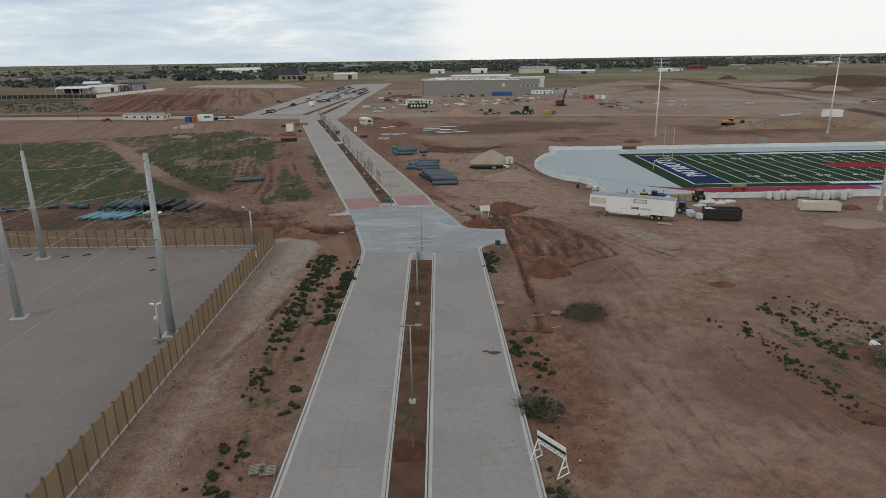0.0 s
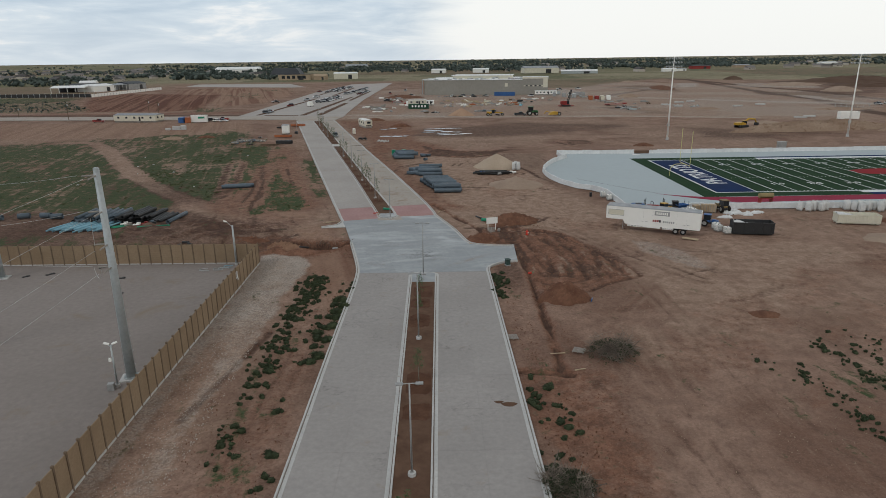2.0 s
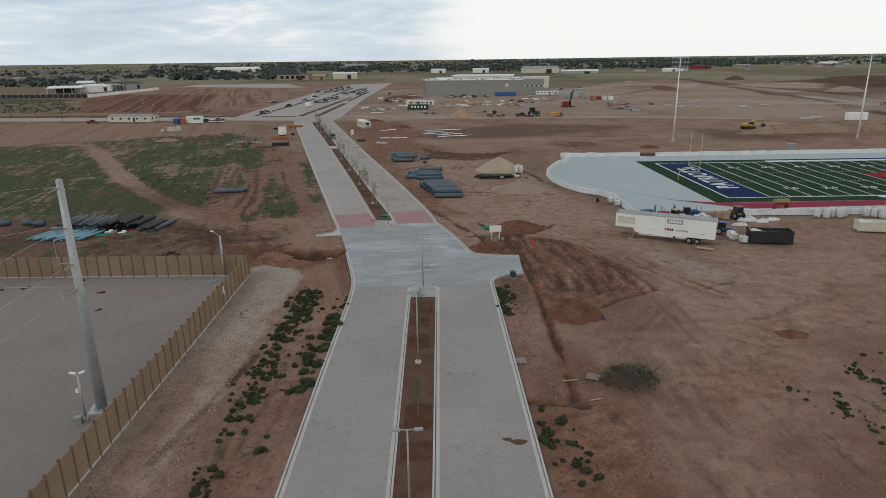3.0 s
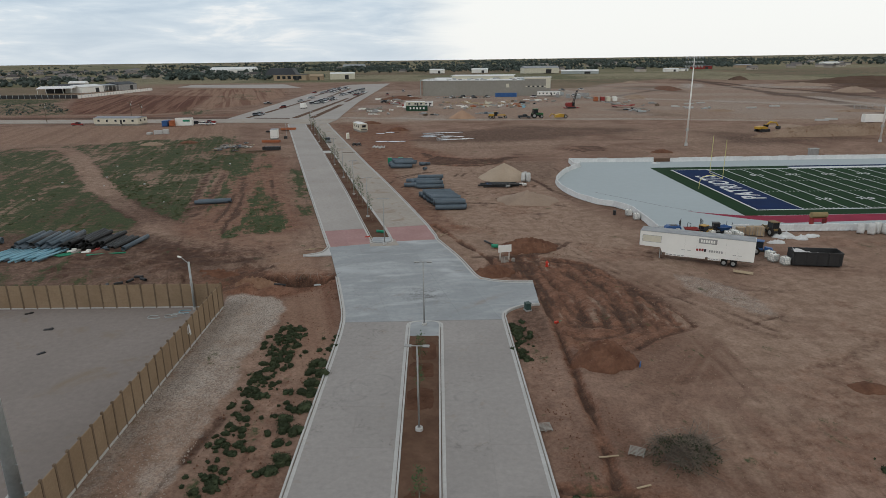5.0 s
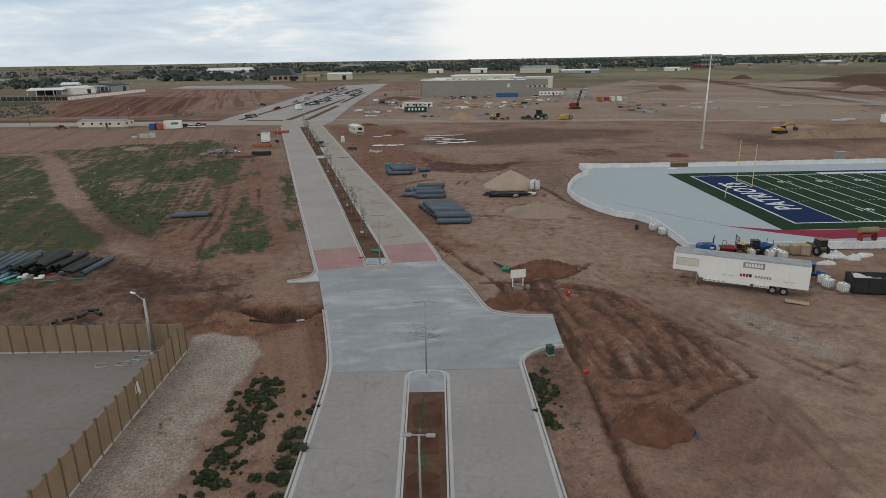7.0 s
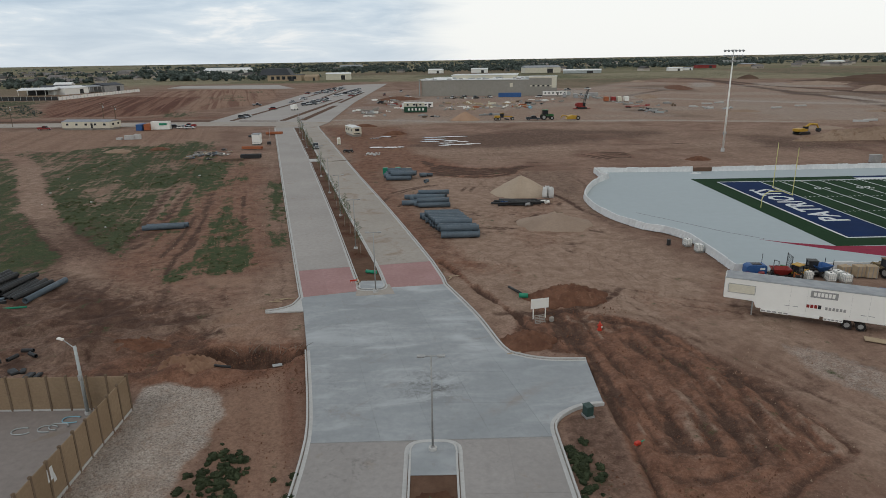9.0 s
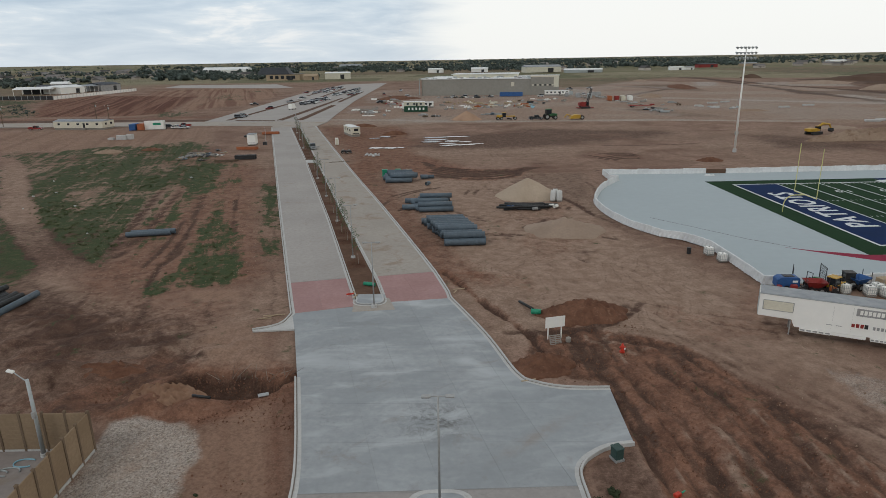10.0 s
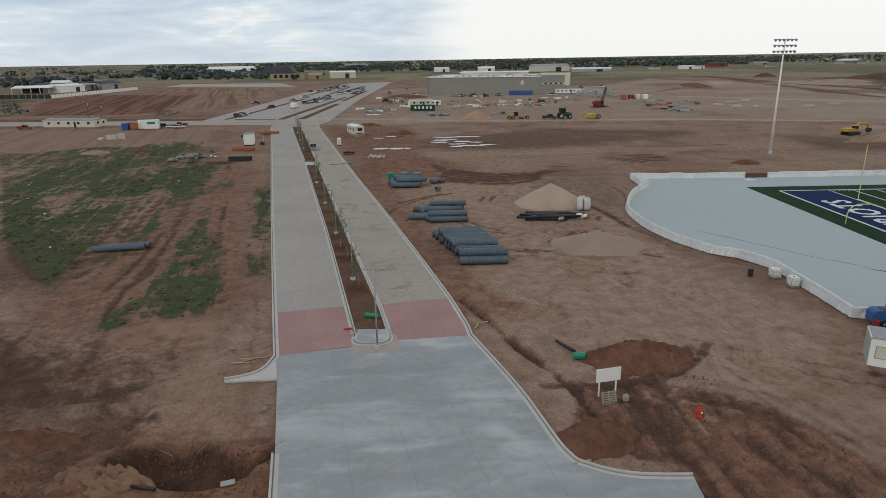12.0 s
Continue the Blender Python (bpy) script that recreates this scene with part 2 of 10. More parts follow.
PIPEGREY = surf("grey_pvc_pipe", (0.105, 0.140, 0.170), (0.082, 0.11, 0.135), 4.0, 0.5, 0.5, dirt=(0.2, 0.15, 0.11), dirt_at=0.68, var=0.12)
PIPEBLACK = surf("black_pipe", (0.018, 0.019, 0.021), (0.03, 0.03, 0.03), 4.0, 0.5, 0.5)
PIPEBLUE = surf("light_blue_pipe", (0.27, 0.50, 0.60), (0.22, 0.43, 0.53), 5.0, 0.6, 0.45, var=0.1)
FABRIC = surf("white_geotextile", (0.74, 0.75, 0.74), (0.66, 0.67, 0.67), 2.5, 0.6, 0.8, bump=0.5, depth=0.06, dirt=(0.5, 0.43, 0.36), dirt_at=0.66, var=0.05)
BAGS = surf("white_woven_bag", (0.70, 0.70, 0.68), (0.60, 0.60, 0.58), 4.0, 0.9, 0.8, bump=0.5, depth=0.08)
TRACK = surf("grey_track_base", (0.412, 0.468, 0.488), (0.398, 0.450, 0.470), 0.6, 0.03, 0.8, bump=0.04, dirt=(0.40, 0.43, 0.445), dirt_at=0.64, fleck=0.2)
TRACK_RED = surf("crimson_track", (0.31, 0.028, 0.066), None, 3.0, 0.3, 0.8)
TURF = surf("green_turf", (0.011, 0.044, 0.015), (0.009, 0.036, 0.012), 3.0, 0.12, 0.9, bump=0.2)
TURF_BLUE = surf("navy_turf", (0.004, 0.025, 0.098), None, 3.0, 0.2, 0.9, bump=0.2)
TURF_WHITE = surf("white_turf", (0.72, 0.74, 0.75), (0.66, 0.68, 0.69), 6.0, 0.5, 0.9)
TURF_LOGO = surf("red_turf", (0.30, 0.02, 0.03), None, 3.0, 0.3, 0.9)
GRAVEL = surf("yard_gravel", (0.292, 0.256, 0.236), (0.25, 0.218, 0.20), 1.6, 0.05, 0.92, bump=0.6, depth=0.05, dirt=(0.235, 0.19, 0.15), dirt_at=0.58)
GRAVEL_PALE = surf("pale_gravel", (0.47, 0.41, 0.36), (0.38, 0.32, 0.27), 2.6, 0.1, 0.92, bump=0.7, depth=0.06, dirt=(0.26, 0.16, 0.11), dirt_at=0.55)
SOIL = surf("median_soil", (0.158, 0.094, 0.064), (0.105, 0.060, 0.040), 2.2, 0.5, 0.95, bump=0.7, depth=0.08, dirt=(0.12, 0.068, 0.045), dirt_at=0.60)
MULCH = surf("damp_red_soil", (0.125, 0.064, 0.040), (0.085, 0.042, 0.026), 3.0, 0.6, 0.95, bump=0.9, depth=0.1)
SAND = surf("tan_sand", (0.47, 0.375, 0.285), (0.41, 0.325, 0.245), 3.0, 0.25, 0.95, bump=0.3, depth=0.05)
SAND_GREY = surf("pinkish_sand", (0.375, 0.285, 0.22), (0.31, 0.23, 0.175), 3.0, 0.2, 0.95, bump=0.3, depth=0.05)
DIRT_RED = surf("red_spoil_earth", (0.215, 0.110, 0.070), (0.125, 0.060, 0.039), 3.5, 0.6, 0.95, bump=0.9, depth=0.12, dirt=(0.235, 0.14, 0.095), dirt_at=0.58)
DIRT_TAN = surf("tan_spoil_earth", (0.38, 0.285, 0.210), (0.28, 0.195, 0.14), 1.5, 0.1, 0.95, bump=0.9, depth=0.2, dirt=(0.16, 0.09, 0.055), dirt_at=0.56)
DIRT_ORANGE = surf("orange_spoil_earth", (0.34, 0.215, 0.145), (0.23, 0.13, 0.085), 3.0, 0.5, 0.95, bump=0.9, depth=0.12, dirt=(0.24, 0.14, 0.092), dirt_at=0.52)
DIRT_DARK = surf("dark_spoil_earth", (0.10, 0.062, 0.045), (0.13, 0.085, 0.062), 1.0, 0.06, 0.95, bump=0.8, depth=0.2)
WALL_GREY = surf("grey_wall_panel", (0.33, 0.315, 0.28), (0.30, 0.285, 0.25), 0.6, 0.03, 0.8, bump=0.05)
ROOF_WHITE = surf("white_roof_membrane", (0.84, 0.85, 0.84), (0.78, 0.79, 0.78), 0.5, 0.03, 0.7, bump=0.05)
ROOF_DARK = surf("dark_roof", (0.045, 0.05, 0.06), None, 0.8, 0.05, 0.6)
ROOF_GREY = surf("grey_metal_roof", (0.33, 0.35, 0.37), (0.28, 0.30, 0.32), 1.0, 0.08, 0.5, 0.3)
TANWALL = surf("tan_wall", (0.44, 0.34, 0.23), (0.38, 0.29, 0.20), 0.8, 0.05, 0.85)
HOUSEWALL = surf("pale_house_wall", (0.52, 0.47, 0.41), (0.42, 0.37, 0.32), 1.0, 0.02, 0.85, var=0.25)
HOUSEROOF = surf("house_roof", (0.20, 0.19, 0.185), (0.14, 0.13, 0.125), 1.0, 0.02, 0.8, var=0.5)
BARK = surf("bark", (0.16, 0.115, 0.08), None, 9.0, 1.0, 0.9)
LEAF = surf("young_leaves", (0.065, 0.125, 0.04), (0.045, 0.09, 0.03), 6.0, 0.7, 0.7, bump=0)
WEED = surf("weed_leaves", (0.058, 0.071, 0.037), (0.040, 0.052, 0.028), 5.0, 0.5, 0.85, bump=0, island=0.35)
TWIG = surf("dry_brush", (0.27, 0.225, 0.185), (0.16, 0.13, 0.105), 7.0, 0.9, 0.9, bump=0, island=0.4)
# leaf colour paled and blued to carry the haze of distance
WOODS_HAZY = surf("far_woods", (0.050, 0.067, 0.061), (0.088, 0.107, 0.094), 0.25, 0.012, 0.95, bump=0, island=0.5)
GRASSTUFT = surf("grass_tufts", (0.095, 0.118, 0.055), (0.12, 0.13, 0.07), 2.0, 0.1, 0.9, bump=0)


def glass_mat():
    m, n, l, b = nodes_of("dark_glass")
    b.inputs["Base Color"].default_value = (0.02, 0.025, 0.03, 1)
    b.inputs["Roughness"].default_value = 0.08
    return m


def water_mat():
    m, n, l, b = nodes_of("puddle_water")
    b.inputs["Base Color"].default_value = (0.07, 0.05, 0.04, 1)
    b.inputs["Roughness"].default_value, b.inputs["IOR"].default_value = 0.04, 1.6
    b.inputs["Specular IOR Level"].default_value = 1.0
    return m


def paint_range():
    """Car paint: white, silver, grey, black and red by the object's own chance."""
    m, n, l, b = nodes_of("car_paint")
    o = n.new("ShaderNodeObjectInfo").outputs["Random"]
    r = ramp_node(n, [(0.0, (0.72, 0.73, 0.73)), (0.40, (0.36, 0.38, 0.40)), (0.60, (0.03, 0.032, 0.036)), (0.78, (0.12, 0.13, 0.145)), (0.92, (0.22, 0.03, 0.025))])
    r.color_ramp.interpolation = "CONSTANT"
    l.new(o, r.inputs[0])
    l.new(r.outputs[0], b.inputs["Base Color"])
    b.inputs["Roughness"].default_value, b.inputs["Metallic"].default_value = 0.3, 0.2
    return m


GLASS, WATER, CARPAINT = glass_mat(), water_mat(), paint_range()


def ground_mat():
    """Bare west-plains earth: brown, red where freshly dug, pale where driven on and on painted-light crests, weeds,
    and far pasture.
    """
    m, n, l, b = nodes_of("open_ground")
    pos = n.new("ShaderNodeNewGeometry").outputs["Position"]
    huge, large = noise_node(n, l, pos, 0.012, 4.0), noise_node(n, l, pos, 0.07, 6.0, 0.6, 0.5)
    mid, fine = noise_node(n, l, pos, 0.55, 5.0, 0.6), noise_node(n, l, pos, 3.5, 5.0, 0.65)

    def streaks(turn, along_scale, across_scale, scale):
        """Noise drawn out along the way that wheels and blades have gone."""
        q = n.new("ShaderNodeMapping")
        q.vector_type = "TEXTURE"
        q.inputs["Rotation"].default_value = (0, 0, radians(turn))
        q.inputs["Scale"].default_value = (1 / across_scale, 1 / along_scale, 1)
        l.new(pos, q.inputs[0])
        return noise_node(n, l, q.outputs[0], scale, 3.0, 0.5, 1.2)

    clod = noise_node(n, l, pos, 1.3, 8.0, 0.75)

    def ragged(name, amp=0.9, a=0.24, b=0.76):
        """A mask whose edge breaks up along clods and lumps."""
        add = n.new("ShaderNodeMath")
        add.operation = "MULTIPLY_ADD"
        add.inputs[1].default_value = amp
        l.new(mapped(n, l, clod, 0.30, 0.70, -0.5, 0.5), add.inputs[0])
        l.new(attr(n, name), add.inputs[2])
        lim = n.new("ShaderNodeMath")
        lim.operation = "MULTIPLY"
        l.new(mapped(n, l, add.outputs[0], a, b), lim.inputs[0])
        l.new(mapped(n, l, attr(n, name), 0.0, 0.25), lim.inputs[1])
        return lim.outputs[0]

    def wheel_lines(turn, spacing, seed):
        """Narrow curving wheel marks in loose bundles."""
        shift = n.new("ShaderNodeVectorMath")
        shift.operation = "ADD"
        shift.inputs[1].default_value = (seed * 137.0, seed * 71.0, 0)
        l.new(pos, shift.inputs[0])
        drift = n.new("ShaderNodeTexNoise")
        drift.inputs["Scale"].default_value, drift.inputs["Detail"].default_value = 0.045, 3.0
        l.new(shift.outputs[0], drift.inputs["Vector"])
        bent = n.new("ShaderNodeVectorMath")
        bent.operation = "MULTIPLY_ADD"
        bent.inputs[1].default_value = (22.0, 22.0, 0)
        l.new(drift.outputs["Color"], bent.inputs[0])
        l.new(shift.outputs[0], bent.inputs[2])
        q = n.new("ShaderNodeMapping")
        q.inputs["Rotation"].default_value = (0, 0, radians(turn))
        l.new(bent.outputs[0], q.inputs[0])
        sep = n.new("ShaderNodeSeparateXYZ")
        l.new(q.outputs[0], sep.inputs[0])
        phase = n.new("ShaderNodeMath")
        phase.operation = "MULTIPLY"
        phase.inputs[1].default_value = 2 * math.pi / spacing
        l.new(sep.outputs["X"], phase.inputs[0])
        wavy = n.new("ShaderNodeMath")
        wavy.operation = "SINE"
        l.new(phase.outputs[0], wavy.inputs[0])
        line = mapped(n, l, wavy.outputs[0], 0.80, 0.95)
        patch = mapped(n, l, noise_node(n, l, shift.outputs[0], 0.045, 4.0, 0.6), 0.53, 0.62)
        broken = mapped(n, l, clod, 0.42, 0.56)
        out = attr(n, "driven")
        for k in (line, patch, broken):
            m2 = n.new("ShaderNodeMath")
            m2.operation = "MULTIPLY"
            l.new(out, m2.inputs[0])
            l.new(k, m2.inputs[1])
            out = m2.outputs[0]
        return out

    drawn, cross = streaks(24, 0.22, 1.0, 0.5), streaks(-62, 0.3, 1.0, 0.6)
    col = mixed(n, l, mapped(n, l, large, 0.40, 0.60), (0.188, 0.110, 0.079), (0.315, 0.207, 0.157))
    col = mixed(n, l, mapped(n, l, drawn, 0.52, 0.72, 0.0, 0.16), col, (0.155, 0.098, 0.076))
    col = mixed(n, l, mapped(n, l, drawn, 0.44, 0.28, 0.0, 0.16), col, (0.335, 0.236, 0.180))
    col = mixed(n, l, mapped(n, l, cross, 0.54, 0.74, 0.0, 0.16), col, (0.15, 0.090, 0.066))
    col = mixed(n, l, mapped(n, l, mid, 0.42, 0.68, 0.0, 0.55), col, (0.160, 0.100, 0.076))
    pale = mixed(n, l, mapped(n, l, mid, 0.38, 0.64), (0.355, 0.250, 0.190), (0.252, 0.168, 0.123))
    pale = mixed(n, l, mapped(n, l, drawn, 0.50, 0.70, 0.0, 0.18), pale, (0.19, 0.125, 0.097))
    pale = mixed(n, l, mapped(n, l, cross, 0.50, 0.70, 0.0, 0.15), pale, (0.22, 0.145, 0.11))
    col = mixed(n, l, ragged("pale", 0.3, 0.10, 0.90), col, pale)
    furrow = streaks(17, 0.03, 1.0, 0.20)
    red = mixed(n, l, mapped(n, l, mid, 0.40, 0.62), (0.245, 0.127, 0.084), (0.140, 0.070, 0.047))
    red = mixed(n, l, mapped(n, l, cross, 0.46, 0.34, 0.0, 0.5), red, (0.27, 0.155, 0.11))
    red = mixed(n, l, mapped(n, l, furrow, 0.46, 0.56, 0.0, 1.0), red, mixed(n, l, attr(n, "tilled"), red, (0.105, 0.040, 0.026)))
    col = mixed(n, l, ragged("red", 0.6, 0.2, 0.8), col, red)
    till = mixed(n, l, mapped(n, l, furrow, 0.45, 0.58), (0.30, 0.185, 0.130), (0.175, 0.085, 0.056))
    col = mixed(n, l, attr(n, "harrowed"), col, till)
    # dark earth, and the shade painted into dug hollows and the pit
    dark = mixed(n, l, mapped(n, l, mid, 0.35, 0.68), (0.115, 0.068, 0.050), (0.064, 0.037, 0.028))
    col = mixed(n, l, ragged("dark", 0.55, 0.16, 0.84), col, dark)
    grey = mixed(n, l, mapped(n, l, mid, 0.35, 0.68), (0.45, 0.39, 0.34), (0.35, 0.30, 0.262))
    stones = noise_node(n, l, pos, 6.0, 3.0, 0.75)
    grey = mixed(n, l, mapped(n, l, stones, 0.50, 0.60, 0.0, 0.85), grey, (0.19, 0.155, 0.13))
    grey = mixed(n, l, mapped(n, l, stones, 0.44, 0.36, 0.0, 0.65), grey, (0.58, 0.52, 0.45))
    col = mixed(n, l, ragged("grey", 0.5, 0.25, 0.85), col, grey)
    far = mixed(n, l, mapped(n, l, huge, 0.4, 0.6), (0.185, 0.170, 0.100), (0.255, 0.215, 0.140))
    parcel = n.new("ShaderNodeTexVoronoi")
    parcel.distance, parcel.inputs["Scale"].default_value = "CHEBYCHEV", 0.0042
    l.new(pos, parcel.inputs["Vector"])
    crop = n.new("ShaderNodeSeparateColor")
    l.new(parcel.outputs["Color"], crop.inputs[0])
    crops = ramp_node(n, [(0.0, (0.30, 0.265, 0.175)), (0.3, (0.13, 0.14, 0.075)), (0.5, (0.22, 0.195, 0.12)), (0.68, (0.20, 0.13, 0.095)), (0.82, (0.16, 0.165, 0.09))])
    crops.color_ramp.interpolation = "CONSTANT"
    l.new(crop.outputs[0], crops.inputs[0])
    far = mixed(n, l, 0.6, far, crops.outputs[0])
    far = mixed(n, l, mapped(n, l, large, 0.45, 0.65, 0, 0.45), far, (0.085, 0.095, 0.05))
    col = mixed(n, l, attr(n, "pasture"), col, far)
    for turn, spacing, seed in ((12, 1.7, 1), (-38, 2.1, 2), (64, 1.9, 3), (-8, 1.3, 4)):
        col = mixed(n, l, mapped(n, l, wheel_lines(turn, spacing, seed), 0.0, 1.0, 0.0, 0.40), col, (0.105, 0.062, 0.046))
    tuft = noise_node(n, l, pos, 0.28, 6.0, 0.7, 0.8)
    grain = n.new("ShaderNodeMath")
    grain.operation = "MULTIPLY_ADD"
    grain.inputs[1].default_value = 0.5
    l.new(fine, grain.inputs[0])
    l.new(mid, grain.inputs[2])
    spread = n.new("ShaderNodeMath")
    spread.operation = "MULTIPLY_ADD"
    spread.inputs[1].default_value = 0.62
    l.new(mapped(n, l, clod, 0.34, 0.66), spread.inputs[0])
    l.new(mapped(n, l, tuft, 0.34, 0.66, 0.0, 0.88), spread.inputs[2])
    rows = streaks(14, 0.10, 1.0, 0.42)
    worn = n.new("ShaderNodeMath")
    worn.operation = "ADD"
    l.new(mapped(n, l, rows, 0.40, 0.62, -0.30, 0.22), worn.inputs[0])
    l.new(spread.outputs[0], worn.inputs[1])
    cover = n.new("ShaderNodeMath")
    cover.operation = "SUBTRACT"
    l.new(attr(n, "grass"), cover.inputs[0])
    l.new(worn.outputs[0], cover.inputs[1])
    weed = mixed(n, l, mapped(n, l, clod, 0.36, 0.64), (0.032, 0.060, 0.023), (0.074, 0.088, 0.041))
    weed = mixed(n, l, mapped(n, l, tuft, 0.40, 0.60, 0.0, 0.6), weed, (0.030, 0.050, 0.022))
    weed = mixed(n, l, mapped(n, l, mid, 0.50, 0.66, 0.0, 0.5), weed, (0.125, 0.110, 0.062))
    col = mixed(n, l, mapped(n, l, cover.outputs[0], -0.22, 0.20), col, weed)
    col = mixed(n, l, mapped(n, l, clod, 0.52, 0.70, 0.0, 0.34), col, mixed(n, l, 0.5, col, (0.06, 0.036, 0.026)))
    col = mixed(n, l, mapped(n, l, clod, 0.44, 0.26, 0.0, 0.36), col, mixed(n, l, 0.35, col, (0.42, 0.31, 0.24)))
    # driven earth is rolled smooth, dug earth is crumbly
    loose = mapped(n, l, attr(n, "driven"), 0.0, 1.0, 1.0, 0.45)
    speck = n.new("ShaderNodeMath")
    speck.operation = "MULTIPLY"
    l.new(mapped(n, l, fine, 0.42, 0.64, 0.0, 0.62), speck.inputs[0])
    l.new(loose, speck.inputs[1])
    col = mixed(n, l, speck.outputs[0], col, mixed(n, l, 0.55, col, (0.05, 0.03, 0.02)))
    crumb = noise_node(n, l, pos, 7.0, 4.0, 0.7)
    col = mixed(n, l, mapped(n, l, crumb, 0.46, 0.30, 0.0, 0.3), col, mixed(n, l, 0.4, col, (0.48, 0.37, 0.30)))
    l.new(col, b.inputs["Base Color"])
    b.inputs["Roughness"].default_value = 0.95
    b.inputs["Specular IOR Level"].default_value = 0.1
    bp = n.new("ShaderNodeBump")
    bp.inputs["Strength"].default_value, bp.inputs["Distance"].default_value = 0.65, 0.14
    l.new(grain.outputs[0], bp.inputs["Height"])
    l.new(bp.outputs[0], b.inputs["Normal"])
    return m


GROUND = ground_mat()

# ---- mesh tools ----


def mesh_of(name, verts, faces, mat):
    me = bpy.data.meshes.new(name)
    me.from_pydata([tuple(v) for v in verts], [], faces)
    me.materials.append(mat)
    me.update()
    return me


def part(name, bm, mat, parent=None, label="", smooth=False):
    """Links a bmesh as one mesh object under a thing or a part."""
    me = bpy.data.meshes.new(name)
    bm.normal_update()
    bm.to_mesh(me)
    bm.free()
    me.materials.append(mat)
    if smooth:
        me.polygons.foreach_set("use_smooth", [True] * len(me.polygons))
    ob = new(name, me)
    ob.parent = parent
    return tagged(ob, label)


def shared(name, me, parent, m=None):
    ob = new(name, me)
    ob.parent = parent
    if m is not None:
        ob.matrix_basis = m
    return ob


def thing(name, x=0.0, y=0.0, z=0.0, rz=0.0, label="", category="", group="", kind=""):
    ob = new(name)
    ob.empty_display_size = 0.2
    ob.matrix_basis = pose(x, y, z, 0, 0, rz)
    return tagged(ob, label, category, group, kind)


def box(bm, x, y, z, sx, sy, sz, rz=0.0, bevel=0.0, taper=1.0, rx=0.0, ry=0.0):
    """A box centred at x, y with its foot at z."""
    got = bmesh.ops.create_cube(bm, size=1.0)["verts"]
    if taper != 1.0:
        for v in got:
            if v.co.z > 0:
                v.co.x *= taper
                v.co.y *= taper
    if bevel:
        edges = list({e for v in got for e in v.link_edges})
        for v in got:
            v.co = Vector((v.co.x * sx, v.co.y * sy, v.co.z * sz))
        got = list({v for f in bmesh.ops.bevel(bm, geom=edges, offset=bevel, segments=1, affect="EDGES")["faces"] for v in f.verts} | {v for v in got if v.is_valid})
        m = pose(x, y, z + sz / 2, rx, ry, rz)
    else:
        m = pose(x, y, z + sz / 2, rx, ry, rz) @ Matrix.Diagonal((sx, sy, sz, 1))
    bmesh.ops.transform(bm, matrix=m, verts=[v for v in got if v.is_valid])
    return bm


def rod(bm, a, b, r0, r1=None, seg=8, caps=True):
    """A round bar from a to b."""
    a, b = Vector(a), Vector(b)
    d = b - a
    got = bmesh.ops.create_cone(bm, cap_ends=caps, segments=seg, radius1=r0, radius2=r0 if r1 is None else r1, depth=d.length)["verts"]
    m = Matrix.Translation((a + b) / 2) @ d.to_track_quat("Z", "Y").to_matrix().to_4x4()
    bmesh.ops.transform(bm, matrix=m, verts=got)
    return bm


def tube(bm, a, b, ro, ri, seg=14, rings=0, swell=0.0):
    """An open pipe from a to b with a wall, and ribs when rings are asked for."""
    a, b = Vector(a), Vector(b)
    d = b - a
    q = d.to_track_quat("Z", "Y").to_matrix()
    rows = [(0.0, ri), (0.0, ro)]
    for i in range(1, rings * 2):
        rows.append((i / (rings * 2), ro + (swell if i % 2 else 0.0)))
    rows += [(1.0, ro), (1.0, ri)]
    loops = []
    for s, r in rows:
        loops.append([bm.verts.new(a + d * s + q @ Vector((math.cos(k * 2 * math.pi / seg) * r, math.sin(k * 2 * math.pi / seg) * r, 0))) for k in range(seg)])
    loops.append(loops[0])
    for p, n in zip(loops, loops[1:]):
        for k in range(seg):
            bm.faces.new((p[k], p[(k + 1) % seg], n[(k + 1) % seg], n[k]))
    return bm


def prism(bm, poly, z0, z1):
    """A flat plate with the outline poly, from z0 up to z1."""
    area = sum(p[0] * q[1] - q[0] * p[1] for p, q in zip(poly, poly[1:] + poly[:1]))
    if area < 0:
        poly = poly[::-1]
    top = [bm.verts.new((p[0], p[1], z1)) for p in poly]
    low = [bm.verts.new((p[0], p[1], z0)) for p in poly]
    bm.faces.new(top)
    bm.faces.new(low[::-1])
    for i in range(len(poly)):
        j = (i + 1) % len(poly)
        bm.faces.new((low[i], low[j], top[j], top[i]))
    return bm


def sweep(bm, pts, prof, closed=False):
    """Sweeps the profile of (offset to the right, height) along a level line of points."""
    rows = []
    k = len(pts)
    for i, p in enumerate(pts):
        a = pts[(i - 1) % k] if closed or i else pts[i]
        b = pts[(i + 1) % k] if closed or i < k - 1 else pts[i]
        d0 = Vector((p[0] - a[0], p[1] - a[1]))
        d1 = Vector((b[0] - p[0], b[1] - p[1]))
        if d0.length == 0:
            d0 = d1
        if d1.length == 0:
            d1 = d0
        d0.normalize(), d1.normalize()
        d = (d0 + d1).normalized()
        c = max(0.5, d.dot(d0))
        r = Vector((d.y, -d.x)) / c
        rows.append([bm.verts.new((p[0] + r.x * o, p[1] + r.y * o, z)) for o, z in prof])
    pairs = list(zip(rows, rows[1:])) + ([(rows[-1], rows[0])] if closed else [])
    for p, n in pairs:
        for j in range(len(prof)):
            i = (j + 1) % len(prof)
            bm.faces.new((p[j], p[i], n[i], n[j]))
    if not closed:
        bm.faces.new(rows[0])
        bm.faces.new(rows[-1][::-1])
    bmesh.ops.recalc_face_normals(bm, faces=bm.faces[:])
    return bm


